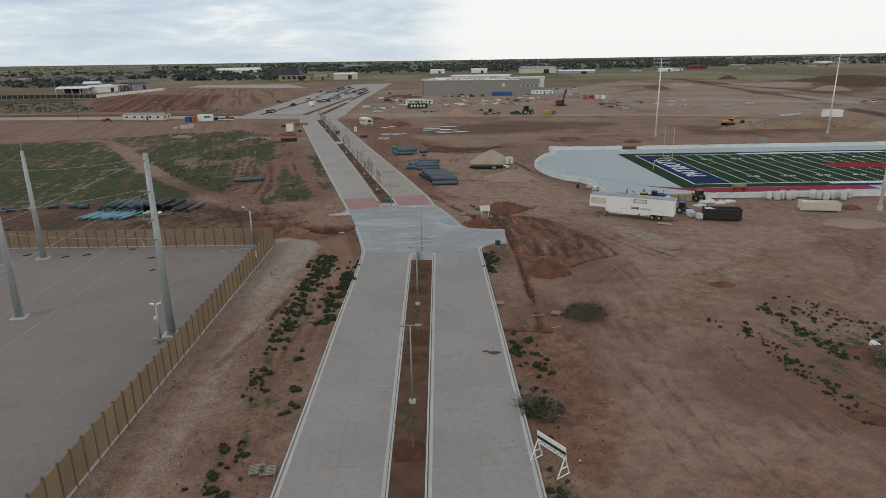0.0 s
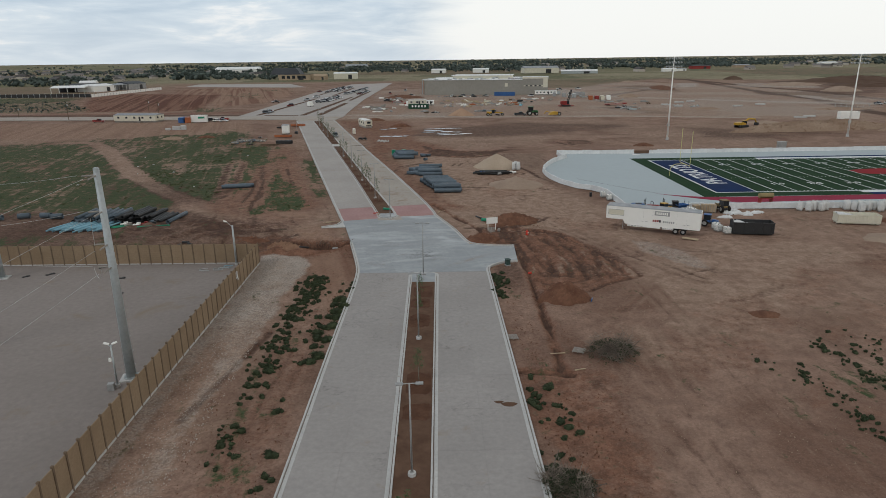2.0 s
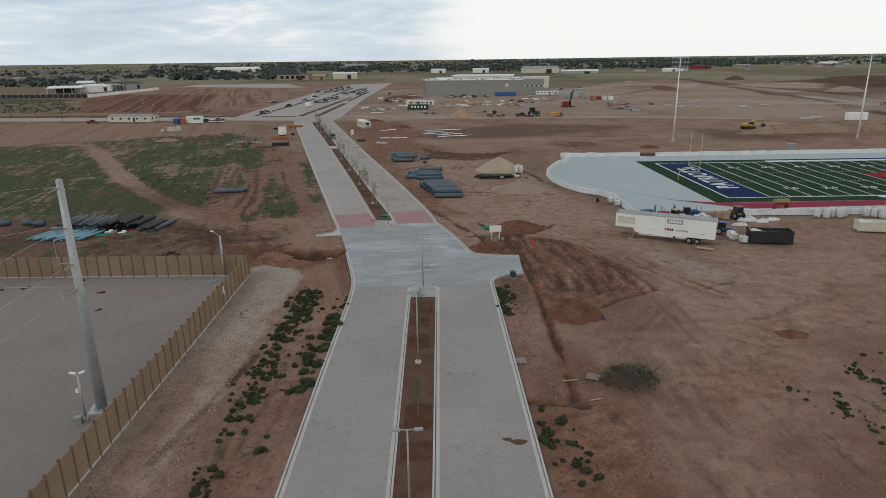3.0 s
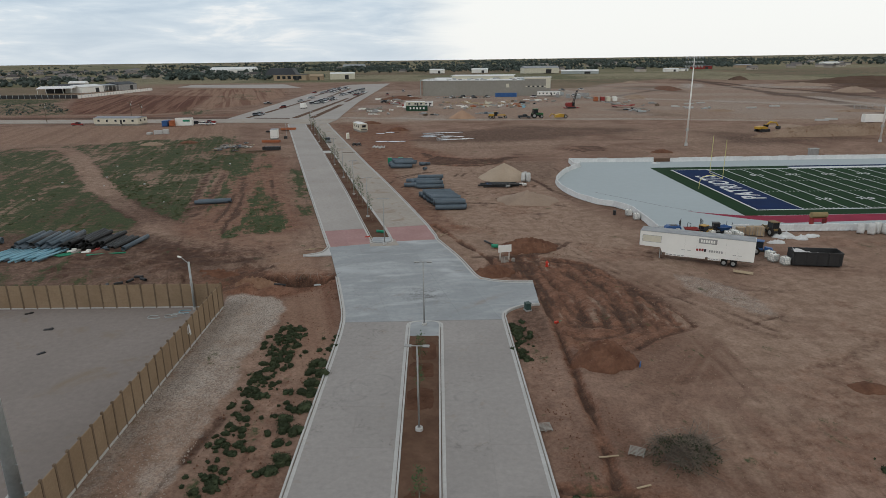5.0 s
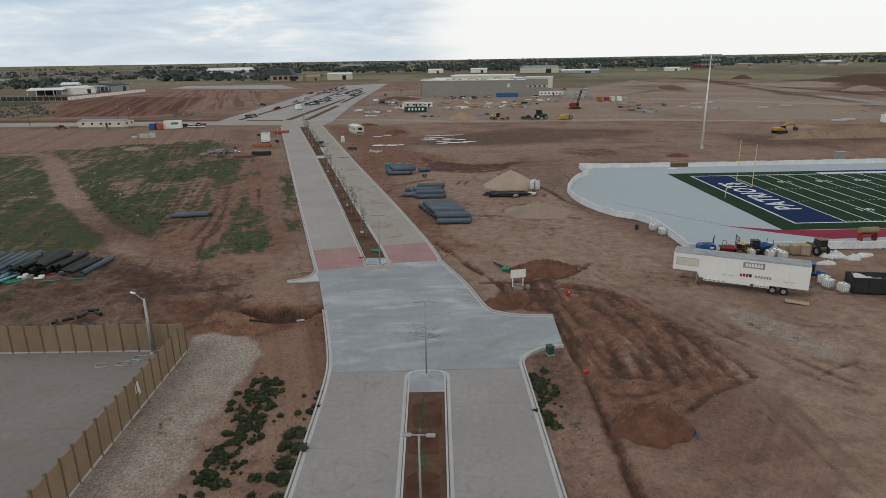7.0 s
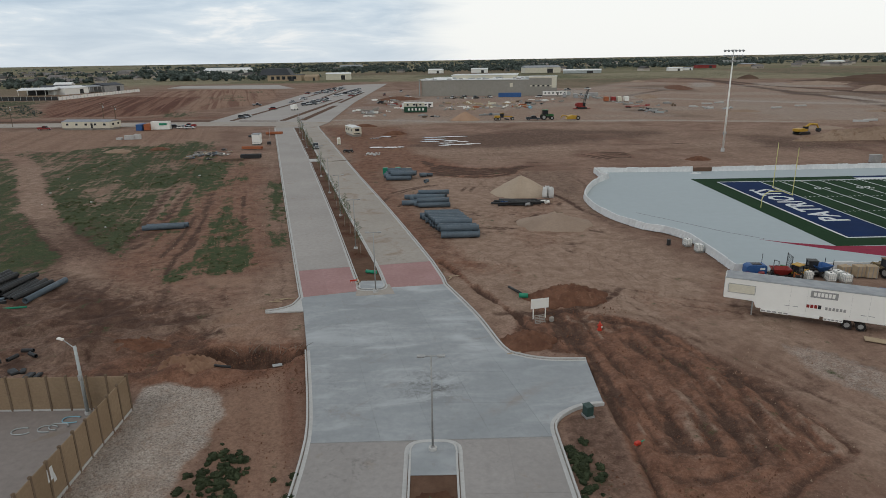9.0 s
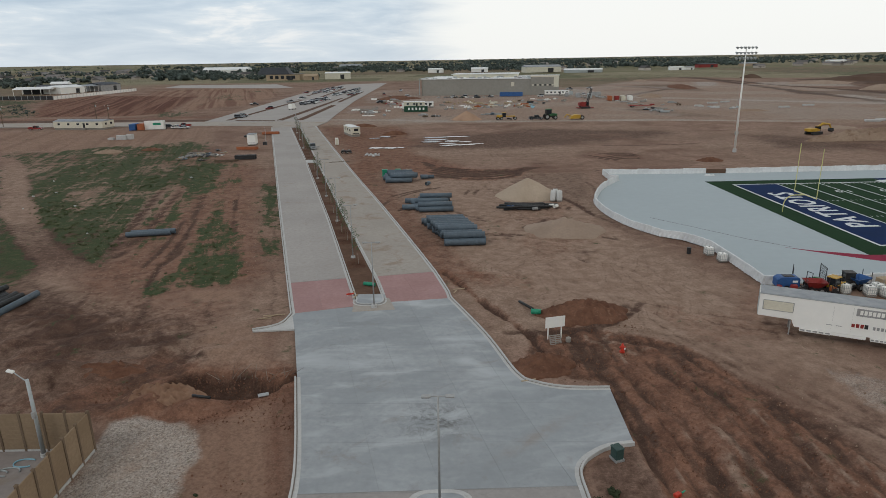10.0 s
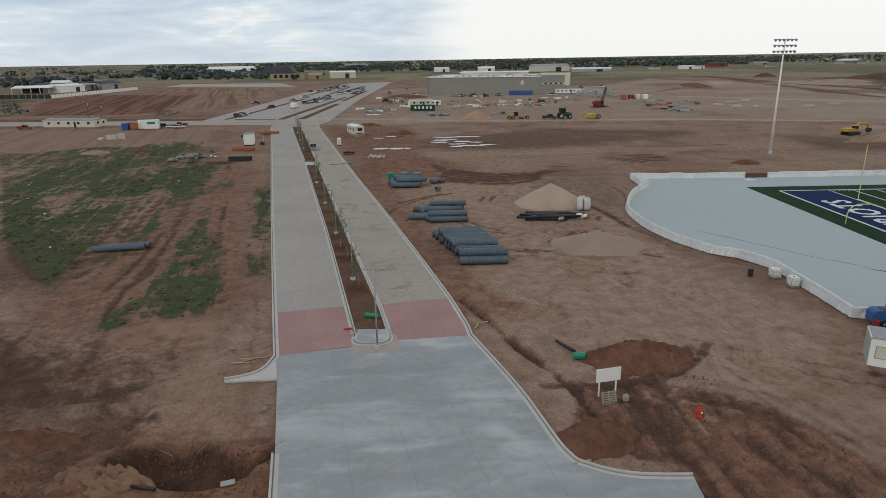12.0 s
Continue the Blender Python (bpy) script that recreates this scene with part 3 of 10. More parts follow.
def smooth_line(pts, step=1.0):
    """Points about a step apart on a soft curve through the given ones."""
    out = []
    k = len(pts)
    for i in range(k - 1):
        p0, p1, p2, p3 = (Vector(pts[max(i - 1, 0)]), Vector(pts[i]), Vector(pts[i + 1]), Vector(pts[min(i + 2, k - 1)]))
        m = max(1, round((p2 - p1).length / step))
        for j in range(m):
            s = j / m
            out.append(tuple(0.5 * (2 * p1 + (p2 - p0) * s + (2 * p0 - 5 * p1 + 4 * p2 - p3) * s * s + (3 * p1 - p0 - 3 * p2 + p3) * s ** 3)))
    return out + [tuple(pts[-1])]


# ---- noise for the ground's form, by lattice ----


def lattice(x, y, scale, seed):
    """Smooth value noise between 0 and 1."""
    u, v = x / scale + seed * 17.3, y / scale - seed * 9.1
    i, j = np.floor(u), np.floor(v)
    fu, fv = u - i, v - j
    fu, fv = fu * fu * (3 - 2 * fu), fv * fv * (3 - 2 * fv)

    def h(a, b):
        s = np.sin(a * 127.1 + b * 311.7 + seed * 74.7) * 43758.5453
        return s - np.floor(s)

    return (h(i, j) * (1 - fu) + h(i + 1, j) * fu) * (1 - fv) + (h(i, j + 1) * (1 - fu) + h(i + 1, j + 1) * fu) * fv


def cloudy(x, y, scale, seed, octaves=4):
    out, amp = 0, 0.5
    for k in range(octaves):
        out, scale, amp = out + amp * lattice(x, y, scale, seed + k), scale / 2.1, amp * 0.55
    return out / 1.02


def soft(v, a, b):
    s = np.clip((v - a) / (b - a), 0, 1)
    return s * s * (3 - 2 * s)


def from_line(x, y, pts):
    """Distance to a line of points."""
    best = np.full_like(x, 1e9)
    for (ax, ay), (bx, by) in zip(pts, pts[1:]):
        dx, dy = bx - ax, by - ay
        s = np.clip(((x - ax) * dx + (y - ay) * dy) / max(dx * dx + dy * dy, 1e-9), 0, 1)
        best = np.minimum(best, np.hypot(x - ax - s * dx, y - ay - s * dy))
    return best


def inside(x, y, pts):
    """Signed distance to an outline, positive inside."""
    odd = np.zeros(x.shape, bool)
    for (ax, ay), (bx, by) in zip(pts, pts[1:] + pts[:1]):
        cross = (ay > y) != (by > y)
        odd ^= cross & (x < (bx - ax) * (y - ay) / ((by - ay) or 1e-9) + ax)
    d = from_line(x, y, pts + pts[:1])
    return np.where(odd, d, -d)


def blob(x, y, cx, cy, rx, ry, turn=0.0):
    c, s = math.cos(radians(turn)), math.sin(radians(turn))
    u, v = (x - cx) * c + (y - cy) * s, -(x - cx) * s + (y - cy) * c
    return 1 - np.hypot(u / rx, v / ry)

# ---- the plan ----
ROAD_L = [(-12.0, -40), (-12.5, 37), (-13.05, 97), (-13.9, 101), (-16.4, 112.6)]
ROAD_R = [(7.9, -40), (6.95, 37), (5.85, 97.4)]
MED_L = [(-3.3, -40), (-4.4, 37), (-5.35, 94.8)]
MED_R = [(-1.0, -40), (-1.4, 37), (-1.75, 94.8)]
AV_L = [(-20.1, 127.2), (-23.3, 139), (-38.5, 196), (-73.6, 329)]
AV_R = [(-2.3, 131.2), (-4.1, 140.5), (-14.0, 178), (-27.8, 228), (-55.6, 332)]
AM_L = [(-13.3, 130.6), (-14.9, 137), (-23.0, 169.5), (-41.4, 240), (-65.5, 329)]
AM_R = [(-10.2, 131.4), (-11.4, 137), (-19.6, 167.5), (-38.4, 240), (-61.6, 329)]
RETURN_S = [(5.85, 97.4), (6.0, 98.6), (6.7, 99.8), (8.2, 101.0), (9.3, 101.4), (10.6, 101.6)]
RETURN_N = [(10.9, 109.6), (8.6, 109.65), (6.7, 109.9), (4.7, 110.8), (3.3, 112.5), (1.1, 121), (-2.3, 131.2)]
WALL_LINE = [(150, 133.6), (36.2, 134.4), (36.0, 149.5), (33.6, 154.3), (30.8, 156.6), (27.8, 163), (26.2, 171), (26.3, 180), (28.6, 188), (32, 195.5), (36.6, 202.3), (35.1, 203.4), (35.2, 210.2), (59.3, 209.6)]
MEADOW = (
    [(-101, 213), (-102.6, 230), (-102.7, 258), (-100.3, 276.7), (-89.2, 283.8), (-77.6, 252), (-84.9, 237), (-86.8, 221), (-90, 207.8), (-89.8, 195.7), (-97, 204)],
    [(-84.5, 188.2), (-74.6, 184.1), (-70.0, 188.9), (-63.0, 188.4), (-52.3, 151.4), (-54.6, 148.5), (-61.2, 157.5), (-71.3, 167.1), (-82, 180)],
    [(-97.1, 204.1), (-89.4, 203.5), (-74.6, 186), (-71.3, 167), (-79.4, 177.2)],
    [(-84, 207), (-79, 220), (-71.3, 235), (-65.1, 237), (-56.5, 209.5), (-57.6, 201.1), (-64.0, 204), (-65.8, 196.8), (-72.5, 199.3)],
    [(-190, 190), (-109.5, 193.5), (-107.7, 200.9), (-109, 215), (-98.8, 194), (-84.7, 173), (-74.7, 161), (-64, 147.9), (-62.1, 142), (-76.0, 141), (-190, 140)],
    [(-190, 238), (-145.1, 246), (-121.9, 224.4), (-113.3, 214.1), (-115.7, 205.6), (-190, 203)],
    [(-116.7, 263), (-113.8, 274), (-110, 277), (-106, 262), (-109.8, 248)])
VERGES = (
    [(-39.8, 144.8), (-40.9, 155.1), (-45.7, 173), (-46.4, 184), (-40.3, 166), (-37, 162), (-31.5, 144.4), (-30.5, 139), (-37.2, 141.5)],
    [(-40.2, 136.1), (-42.5, 140.2), (-37.2, 143.8), (-30.6, 140.8), (-30.2, 137.5), (-36.8, 135.8), (-39.3, 133.5)],
    [(-43.5, 204), (-41.0, 203.9), (-34.4, 178.2), (-31.3, 165.3), (-33.9, 165.8), (-37.6, 178.4)])
FENCE_X, FENCE_Y = -28.95, 101.9


def along(line, y):
    """x of a line of points at y."""
    for (ax, ay), (bx, by) in zip(line, line[1:]):
        if y <= by:
            break
    return ax + (bx - ax) * (y - ay) / (by - ay)


# ---- ground: one sheet to the horizon ----


def spaced(lo, hi, fine_lo, fine_hi, mid_lo, mid_hi, fine=0.34, mid=1.0, grow=1.07, cap=4.0, reach=450):
    out = list(np.arange(fine_lo, fine_hi, fine))
    v = out[-1] + mid
    while v < mid_hi:
        out.append(v)
        v += mid
    step = mid
    while v < hi:
        out.append(v)
        step = min(step * grow, cap) if v < reach else step * grow
        v += step
    out.append(hi)
    v, step = fine_lo - mid, mid
    while v > mid_lo:
        out.append(v)
        v -= mid
    while v > lo:
        out.append(v)
        step = min(step * grow, cap) if v > -reach else step * grow
        v -= step
    out.append(lo)
    return np.array(sorted(set(out)))


def build_ground():
    xs = spaced(-4800, 4800, -50, 42, -105, 100, reach=420)
    ys = spaced(-600, 4900, 30, 240, 15, 300, cap=4.5, reach=880)
    x, y = (a.ravel() for a in np.meshgrid(xs, ys))
    n1, n2, n3 = cloudy(x, y, 9, 1), cloudy(x, y, 30, 2), cloudy(x, y, 2.6, 3, 3)
    wob = (cloudy(x, y, 6, 5) - 0.5) * 6
    z = -0.10 + 0.09 * (n1 - 0.5) + 0.10 * (n3 - 0.5)
    west, east = x < -13, x > 4
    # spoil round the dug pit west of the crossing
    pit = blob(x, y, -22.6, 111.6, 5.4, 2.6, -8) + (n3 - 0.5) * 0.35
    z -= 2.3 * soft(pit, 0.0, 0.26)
    spoil = blob(x, y, -26.5, 108.6, 6.0, 2.6, -12)
    crack = from_line(x, y, [(-19.6, 110.6), (-18.2, 111.6), (-17.2, 112.2), (-16.6, 112.9)]) + (n3 - 0.5) * 0.5
    z -= 0.5 * (1 - soft(crack, 0.1, 0.5))
    z += 0.75 * soft(spoil, 0, 0.8) * (0.6 + n3)
    rough_w = soft(inside(x, y, [(-46, 104), (-24, 105.5), (-20, 113), (-23, 121), (-34, 125), (-50, 131), (-62, 129), (-60, 117)]) + wob * 0.5, -1.5, 2)
    z += rough_w * 1.5 * (cloudy(x, y, 2.8, 61, 4) - 0.42)
    heap = blob(x, y, -39.0, 113.2, 6.0, 3.2, 5)
    z += 1.3 * soft(heap, 0, 0.9) * (0.5 + n3)
    # dug and driven earth east of the crossing
    dug = inside(x, y, [(8.5, 124), (14.9, 121.5), (20.3, 118.4), (23.7, 110.2), (26.0, 103.4), (27.5, 94.6), (23.3, 92.0), (19.4, 88.6), (16.7, 89.3), (12.7, 88.1), (11.9, 90.2), (11.5, 99.0), (11.0, 110.7), (6.5, 112.2), (4, 116)]) + wob * 0.18
    ruts = soft(dug, -0.6, 0.9)
    scars = np.full_like(x, 1e9)
    for pts in ([(9.9, 124.5), (10.6, 115.3), (11.2, 108.5)], [(12.8, 113.8), (13.7, 108.8), (15.3, 104.3), (15.3, 98.9), (14.8, 95.5)], [(15.7, 114.4), (17.1, 110.5), (18.0, 105.3), (18.0, 99.7), (17.6, 95.8)],
                [(18.6, 111.0), (20.1, 106.8), (20.2, 102.1), (19.5, 97.9)], [(22.2, 109.7), (23.1, 105.6), (22.7, 100.5), (21.6, 96.1)], [(21.5, 115.5), (23.5, 109.6), (25.6, 105.5), (26.7, 100.9), (27.4, 94.9), (24.3, 92.8), (21.7, 91.3), (18.7, 88.6)],
                [(14.8, 95.5), (17.2, 94.9), (19.5, 95.3)], [(12.2, 92.7), (13.9, 91.6), (16.4, 91.9), (19.7, 93.7)], [(11.4, 118), (11.9, 107.1), (12.6, 100.9)], [(14, 119.5), (19, 117.5), (23.5, 113)],
                [(13.5, 124), (17.5, 121.5), (22.5, 118.4), (27.0, 114.2)], [(18.5, 117.8), (21.0, 112.5), (24.0, 106.0), (25.2, 100.0)], [(22.5, 118.5), (26.0, 110.5), (31.0, 101.5), (38.0, 90.0)]):
        scars = np.minimum(scars, from_line(x, y, smooth_line(pts, 1.2)) + wob * 0.06)
    scars += (cloudy(x, y, 1.4, 31, 3) - 0.5) * 0.7
    wave = 0.9 * soft(np.abs(scars - 1.0) * -1, -0.5, 0.0) - 1.4 * (1 - soft(scars, 0.15, 0.55)) + 0.9 * (n3 - 0.5)
    z += (0.2 + 0.8 * ruts) * 0.13 * wave * (1 - soft(scars, 2.5, 3.5)) + ruts * 0.12 * (n3 - 0.5)
    # ploughed-up ridges that fan out southwards
    fan = x - (109.5 - y) * 0.20 * np.clip((x - 11) / 14, 0, 1) + (cloudy(x, y, 9, 81, 3) - 0.5) * 2.0
    ridge = (cloudy(fan, y * 0.11, 0.85, 85, 3) - 0.5) * 5.5 + (cloudy(x, y, 1.3, 83, 3) - 0.5) * 0.9
    churned = ruts * soft(y, 92.5, 95.5)
    z += churned * 0.13 * np.clip(ridge, -1.5, 1.5)
    trench = np.minimum.reduce([from_line(x, y, pts) for pts in ([(-3.0, 141), (2.0, 129), (5.4, 121.5), (6.4, 117)], [(10.6, 110), (11.4, 100.9), (11.5, 93.2), (11.5, 86.8), (11.4, 81.1), (11.5, 77), (11.3, 68), (11.0, 66.7)],
                                                                [(7.0, 66.5), (11.9, 65.6)])]) + wob * 0.10 + (cloudy(x, y, 1.5, 47, 3) - 0.5) * 0.8
    z -= 0.45 * (1 - soft(trench, 0.05, 0.42))
    z += 0.16 * (1 - soft(np.abs(trench - 1.0), 0.1, 0.5)) * (0.4 + n3)
    # wheel tracks over the open dirt
    tracks = np.full_like(x, 1e9)
    for pts in ([(60, 112), (46, 116), (30, 121), (17, 128), (8, 140), (-4, 170)],
                [(60, 114), (46, 118), (31, 123), (18.5, 130), (10, 141.5), (-2, 171)], [(30, 101), (24, 112), (18, 128), (14, 150)], [(13, 45), (14.5, 60), (18, 76), (30, 92), (44, 100)], [(14.0, 74), (15.6, 63), (17.2, 52.5), (18.0, 44), (18.6, 34)], [(16.0, 74), (17.6, 63), (19.2, 52.5), (20.0, 44), (20.6, 34)], [(21.0, 78), (20.6, 60), (21.8, 46), (23.4, 34)], [(23.0, 78), (22.6, 60), (23.8, 46), (25.4, 34)], [(26, 92), (27, 74), (28.2, 58), (31, 40)], [(28, 92), (29, 74), (30.2, 58), (33, 40)], [(22, 140), (12, 160), (6, 190), (4, 204), (20, 216), (60, 222)], [(24, 141), (14, 161), (8, 191), (7, 202), (21, 213.5), (60, 219.5)],
                [(-95, 118), (-64, 120.5), (-44, 120), (-30, 122), (-21.5, 128)], [(-95, 120), (-64, 122.5), (-44, 122), (-31, 124), (-22.5, 130)], [(-76, 137), (-58, 136), (-44, 129), (-33, 119), (-26, 116.5)], [(-62, 117), (-48, 124), (-40, 133), (-37, 146)], [(-15.1, 74.7), (-15.9, 58.7), (-16.5, 47.8), (-17, 30)], [(-16.8, 74.4), (-17.4, 58.7), (-17.7, 47.8), (-18.2, 30)], [(-60, 116), (-46, 123), (-38, 132), (-35, 145)],
                [(-34, 128), (-42, 160), (-50, 200), (-56, 235)], [(-36.2, 128), (-44.2, 160), (-52.2, 200), (-58, 235)], [(-62.1, 203.5), (-53.6, 168), (-51, 150)], [(-54.4, 193), (-46.8, 160), (-44.8, 145)], [(-65.1, 201.7), (-58.2, 173.8), (-53.2, 153.6)],
                [(-150, 238), (-119, 231), (-103, 207), (-80, 172), (-68, 150), (-57, 139), (-40, 128), (-28, 118)]):
        tracks = np.minimum(tracks, from_line(x, y, smooth_line(pts, 6)) + wob * 0.08)
    rnd = random.Random(17)
    for k in range(20):
        if k < 8:
            x0, y0, h = rnd.uniform(-2, 24), rnd.uniform(120, 205), radians(rnd.uniform(75, 130))
        else:
            x0, y0, h = rnd.uniform(-62, -32), rnd.uniform(120, 215), radians(rnd.uniform(96, 116))
        pts, bend = [], rnd.uniform(-0.012, 0.012)
        for j in range(8):
            pts.append((x0, y0))
            x0, y0, h = x0 + 6 * math.cos(h), y0 + 6 * math.sin(h), h + bend * 6
        for off in (0.0, 2.0):
            tracks = np.minimum(tracks, from_line(x, y, [(a + off * math.sin(h), b - off * math.cos(h)) for a, b in pts]) + wob * 0.05 + 0.12)
    churn = np.full_like(x, 1e9)
    turns = random.Random(23)
    for k in range(30):
        cx, cy, r = (turns.uniform(-2, 24), turns.uniform(135, 200), turns.uniform(5, 26)) if k < 19 else (turns.uniform(24, 58), turns.uniform(100, 124), turns.uniform(9, 30))
        a0 = turns.uniform(0, 6.28)
        arc = [(cx + (r + 0.04 * r * math.sin(3 * a)) * math.cos(a), cy + r * math.sin(a) * 1.3) for a in np.linspace(a0, a0 + turns.uniform(0.5, 1.5), 9)]
        for off in (0.0, 1.9):
            churn = np.minimum(churn, from_line(x, y, [(a + off, b + off * 0.2) for a, b in arc]) + wob * 0.04)
    churn = np.minimum(churn, from_line(x, y, smooth_line([(12.5, 203), (17.5, 196), (20, 188), (22.5, 180), (24, 171), (27.5, 162)], 3)) + wob * 0.04)
    scuff = (1 - soft(churn, 0.2, 0.75)) * soft(cloudy(x, y, 10, 43), 0.36, 0.54)
    z += -0.05 * scuff + 0.03 * (1 - soft(np.abs(churn - 0.75), 0.05, 0.4))
    rut = (1 - soft(tracks, 0.08, 0.4)) * soft(cloudy(x, y, 14, 21), 0.38, 0.60)
    berm = (1 - soft(np.abs(tracks - 0.75), 0.0, 0.4)) * (tracks > 0)
    z += -0.06 * rut + 0.035 * berm
    # deep wheel furrows through the meadow
    furrows = np.full_like(x, 1e9)
    for pts in ([(-65.2, 198.7), (-60.1, 178.2), (-56.4, 164.4)], [(-60.5, 198.3), (-56.8, 181.3), (-53.8, 168.4)], [(-53.5, 193), (-47.5, 170), (-42.4, 151.1), (-42.6, 145.8)],
                [(-45.4, 188.5), (-37.6, 163), (-31.5, 142.6)], [(-40.9, 137.4), (-42.5, 144.8)], [(-20.7, 76.2), (-22.3, 66.0), (-23.5, 58.0)]):
        furrows = np.minimum(furrows, from_line(x, y, smooth_line(pts, 5)) + wob * 0.06)
    furrow = (1 - soft(furrows, 0.2, 0.75)) * soft(cloudy(x, y, 9, 24), 0.30, 0.48)
    z += -0.14 * furrow + 0.09 * (1 - soft(np.abs(furrows - 1.1), 0.1, 0.5)) * soft(n3, 0.3, 0.6)
    arcs = np.full_like(x, 1e9)
    for k in range(6):
        arcs = np.minimum(arcs, from_line(x, y, smooth_line([(-8 + 0.6 * k, 233 - 4.0 * k), (-3.5 + 0.9 * k, 225.5 - 3.4 * k), (2.5 + 1.2 * k, 220.5 - 2.6 * k), (10 + k, 219.5 - 1.6 * k), (21 - k, 221.5 - 1.0 * k)], 3)))
    for k in range(5):
        r = 5.0 + 2.1 * k
        arcs = np.minimum(arcs, from_line(x, y, [(48 + r * math.cos(a), 229 + 1.15 * r * math.sin(a)) for a in np.linspace(0.9 + 0.1 * k, 2.7 - 0.1 * k, 10)]) + 0.12)
    z -= 0.12 * (1 - soft(arcs, 0.1, 0.6))
    far_out = soft(np.hypot(x, y - 150), 500, 1500)
    z = np.where(far_out > 0, z + far_out * (cloudy(x, y, 900, 8) - 0.5) * 5.0, z)
    z += soft(np.hypot(x, y), 2600, 4800) * (5 + 9 * soft(x, -600, 4200))
    # keep the earth below what is paved
    paved = np.maximum.reduce([
        inside(x, y, [(a, b) for a, b in ROAD_L] + [(-20.1, 127.2)] + AV_L[1:] + AV_R[::-1] + RETURN_N[::-1] + RETURN_S[::-1] + ROAD_R[::-1]),
        inside(x, y, [(36.2, 134.6)] + WALL_LINE[2:] + [(210, 213), (210, 134)])])
    z = np.where(paved > -0.5, np.minimum(z, -0.12), z)
    # cover
    pale = 0.55 * soft(n2, 0.42, 0.62)
    pale += 0.75 * soft(inside(x, y, [(-2, 138), (6, 118), (24, 122), (34, 135), (25, 160), (25, 180), (33, 214), (5, 214), (-12, 205), (-6, 180)]) + wob, -3, 4)
    site = soft(inside(x, y, [(-55, 336), (30, 338), (125, 330), (200, 320), (300, 440), (280, 640), (215, 760), (120, 720), (-60, 640), (-62, 480)]) + wob * 2, -6, 8)
    pale += 1.1 * site
    pale += 0.45 * (1 - soft(np.abs(y - 251 - 0.08 * x) + wob * 0.6, 2, 8)) * (x > -20) * (x < 130)
    pale += 0.8 * np.maximum(soft(blob(x, y, 13.6, 187, 11, 10), 0, 0.35), soft(blob(x, y, 16.8, 160, 9.5, 8.5), 0, 0.35))
    pale += 0.9 * (1 - soft(from_line(x, y, [(-54, 362), (-24, 356), (2, 345), (27, 341), (53, 341), (90, 338), (150, 322)]) + wob * 0.2, 2.0, 4.0))
    pale += 0.7 * soft(inside(x, y, [(-22, 352), (120, 330), (190, 300), (260, 420), (150, 540), (-20, 550), (-52, 420)]) + wob * 3, -8, 8)
    pale += 0.75 * soft(inside(x, y, [(-420, 270), (-150, 266), (-96, 268), (-85, 290), (-100, 334), (-150, 333), (-420, 345)]) + wob * 1.5, -4, 4)
    pale += 0.2 * (1 - soft(from_line(x, y, smooth_line([(-150, 238), (-119, 231), (-103, 207), (-80, 172), (-68, 150), (-57, 139), (-40, 128), (-28, 118)], 6)) + wob * 0.5, 1.8, 5))
    pale += 0.4 * berm * n3 * 1.6
    pale += 0.48 * soft(blob(x, y, 45, 95, 30, 35) + wob * 0.05, 0, 0.8)
    open_e = soft(inside(x, y, [(6, 20), (90, 20), (90, 130), (26, 136), (24, 214), (-8, 214), (0, 140), (16, 122), (27, 100)]) + wob, -2, 3)
    pale += 0.55 * open_e * soft(cloudy(x, y, 13, 51), 0.50, 0.64)
    red = 0.38 * open_e * soft(cloudy(x, y, 11, 52), 0.50, 0.66)
    red += 0.9 * ruts * (0.75 + 0.5 * n3)
    # painted light on the dug relief: crests are coloured paler
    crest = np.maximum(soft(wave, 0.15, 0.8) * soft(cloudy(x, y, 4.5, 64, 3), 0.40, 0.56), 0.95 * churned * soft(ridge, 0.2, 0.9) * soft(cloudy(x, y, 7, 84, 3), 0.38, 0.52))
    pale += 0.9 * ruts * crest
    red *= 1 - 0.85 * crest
    red += 0.6 * (1 - soft(trench, 0.3, 0.9))
    red += 0.55 * soft(inside(x, y, [(6.9, 66.8), (11.0, 67), (16.5, 66), (16.2, 58.8), (16.2, 51), (14.8, 44), (11.5, 38), (8.2, 44), (8.6, 51), (6.9, 57.7)]) + wob * 0.3, -1, 1) * (0.5 + 0.8 * n3)
    red += 0.55 * soft(spoil, -0.1, 0.5)
    red += 0.6 * rough_w * soft(cloudy(x, y, 4, 62, 3), 0.42, 0.58)
    red += 0.5 * (1 - soft(arcs, 0.6, 2.5))
    red += 1.0 * soft(blob(x, y, -25, 110.5, 15, 7.5, -8) + wob * 0.06, 0, 0.5)
    red += 0.4 * soft(3.4 - np.abs(x + 16.5) + wob * 0.3, -1, 2) * soft(y, 20, 30) * (1 - soft(y, 108, 124)) * west
    red += 0.2 * soft(inside(x, y, [(4, 97), (7, 50), (6.5, 20), (13, 20), (15, 60), (13, 98)]) + wob * 0.5, -1, 2)
    red += 0.45 * soft(inside(x, y, [(-38, 118), (-24, 122), (-26, 140), (-42, 196), (-58, 250), (-90, 262), (-62, 190), (-52, 140)]) + wob, -3, 5)
    red += 0.75 * soft(inside(x, y, [(-56, 330), (-26, 225), (-14, 210), (8, 216), (-8, 250), (-18, 330)]) + wob, -3, 6)
    red += 0.6 * soft(5 - np.abs(x - (0.0 - 0.269 * (y - 131))) + wob * 0.4, -2, 3) * soft(y, 130, 140) * (1 - soft(y, 215, 240))
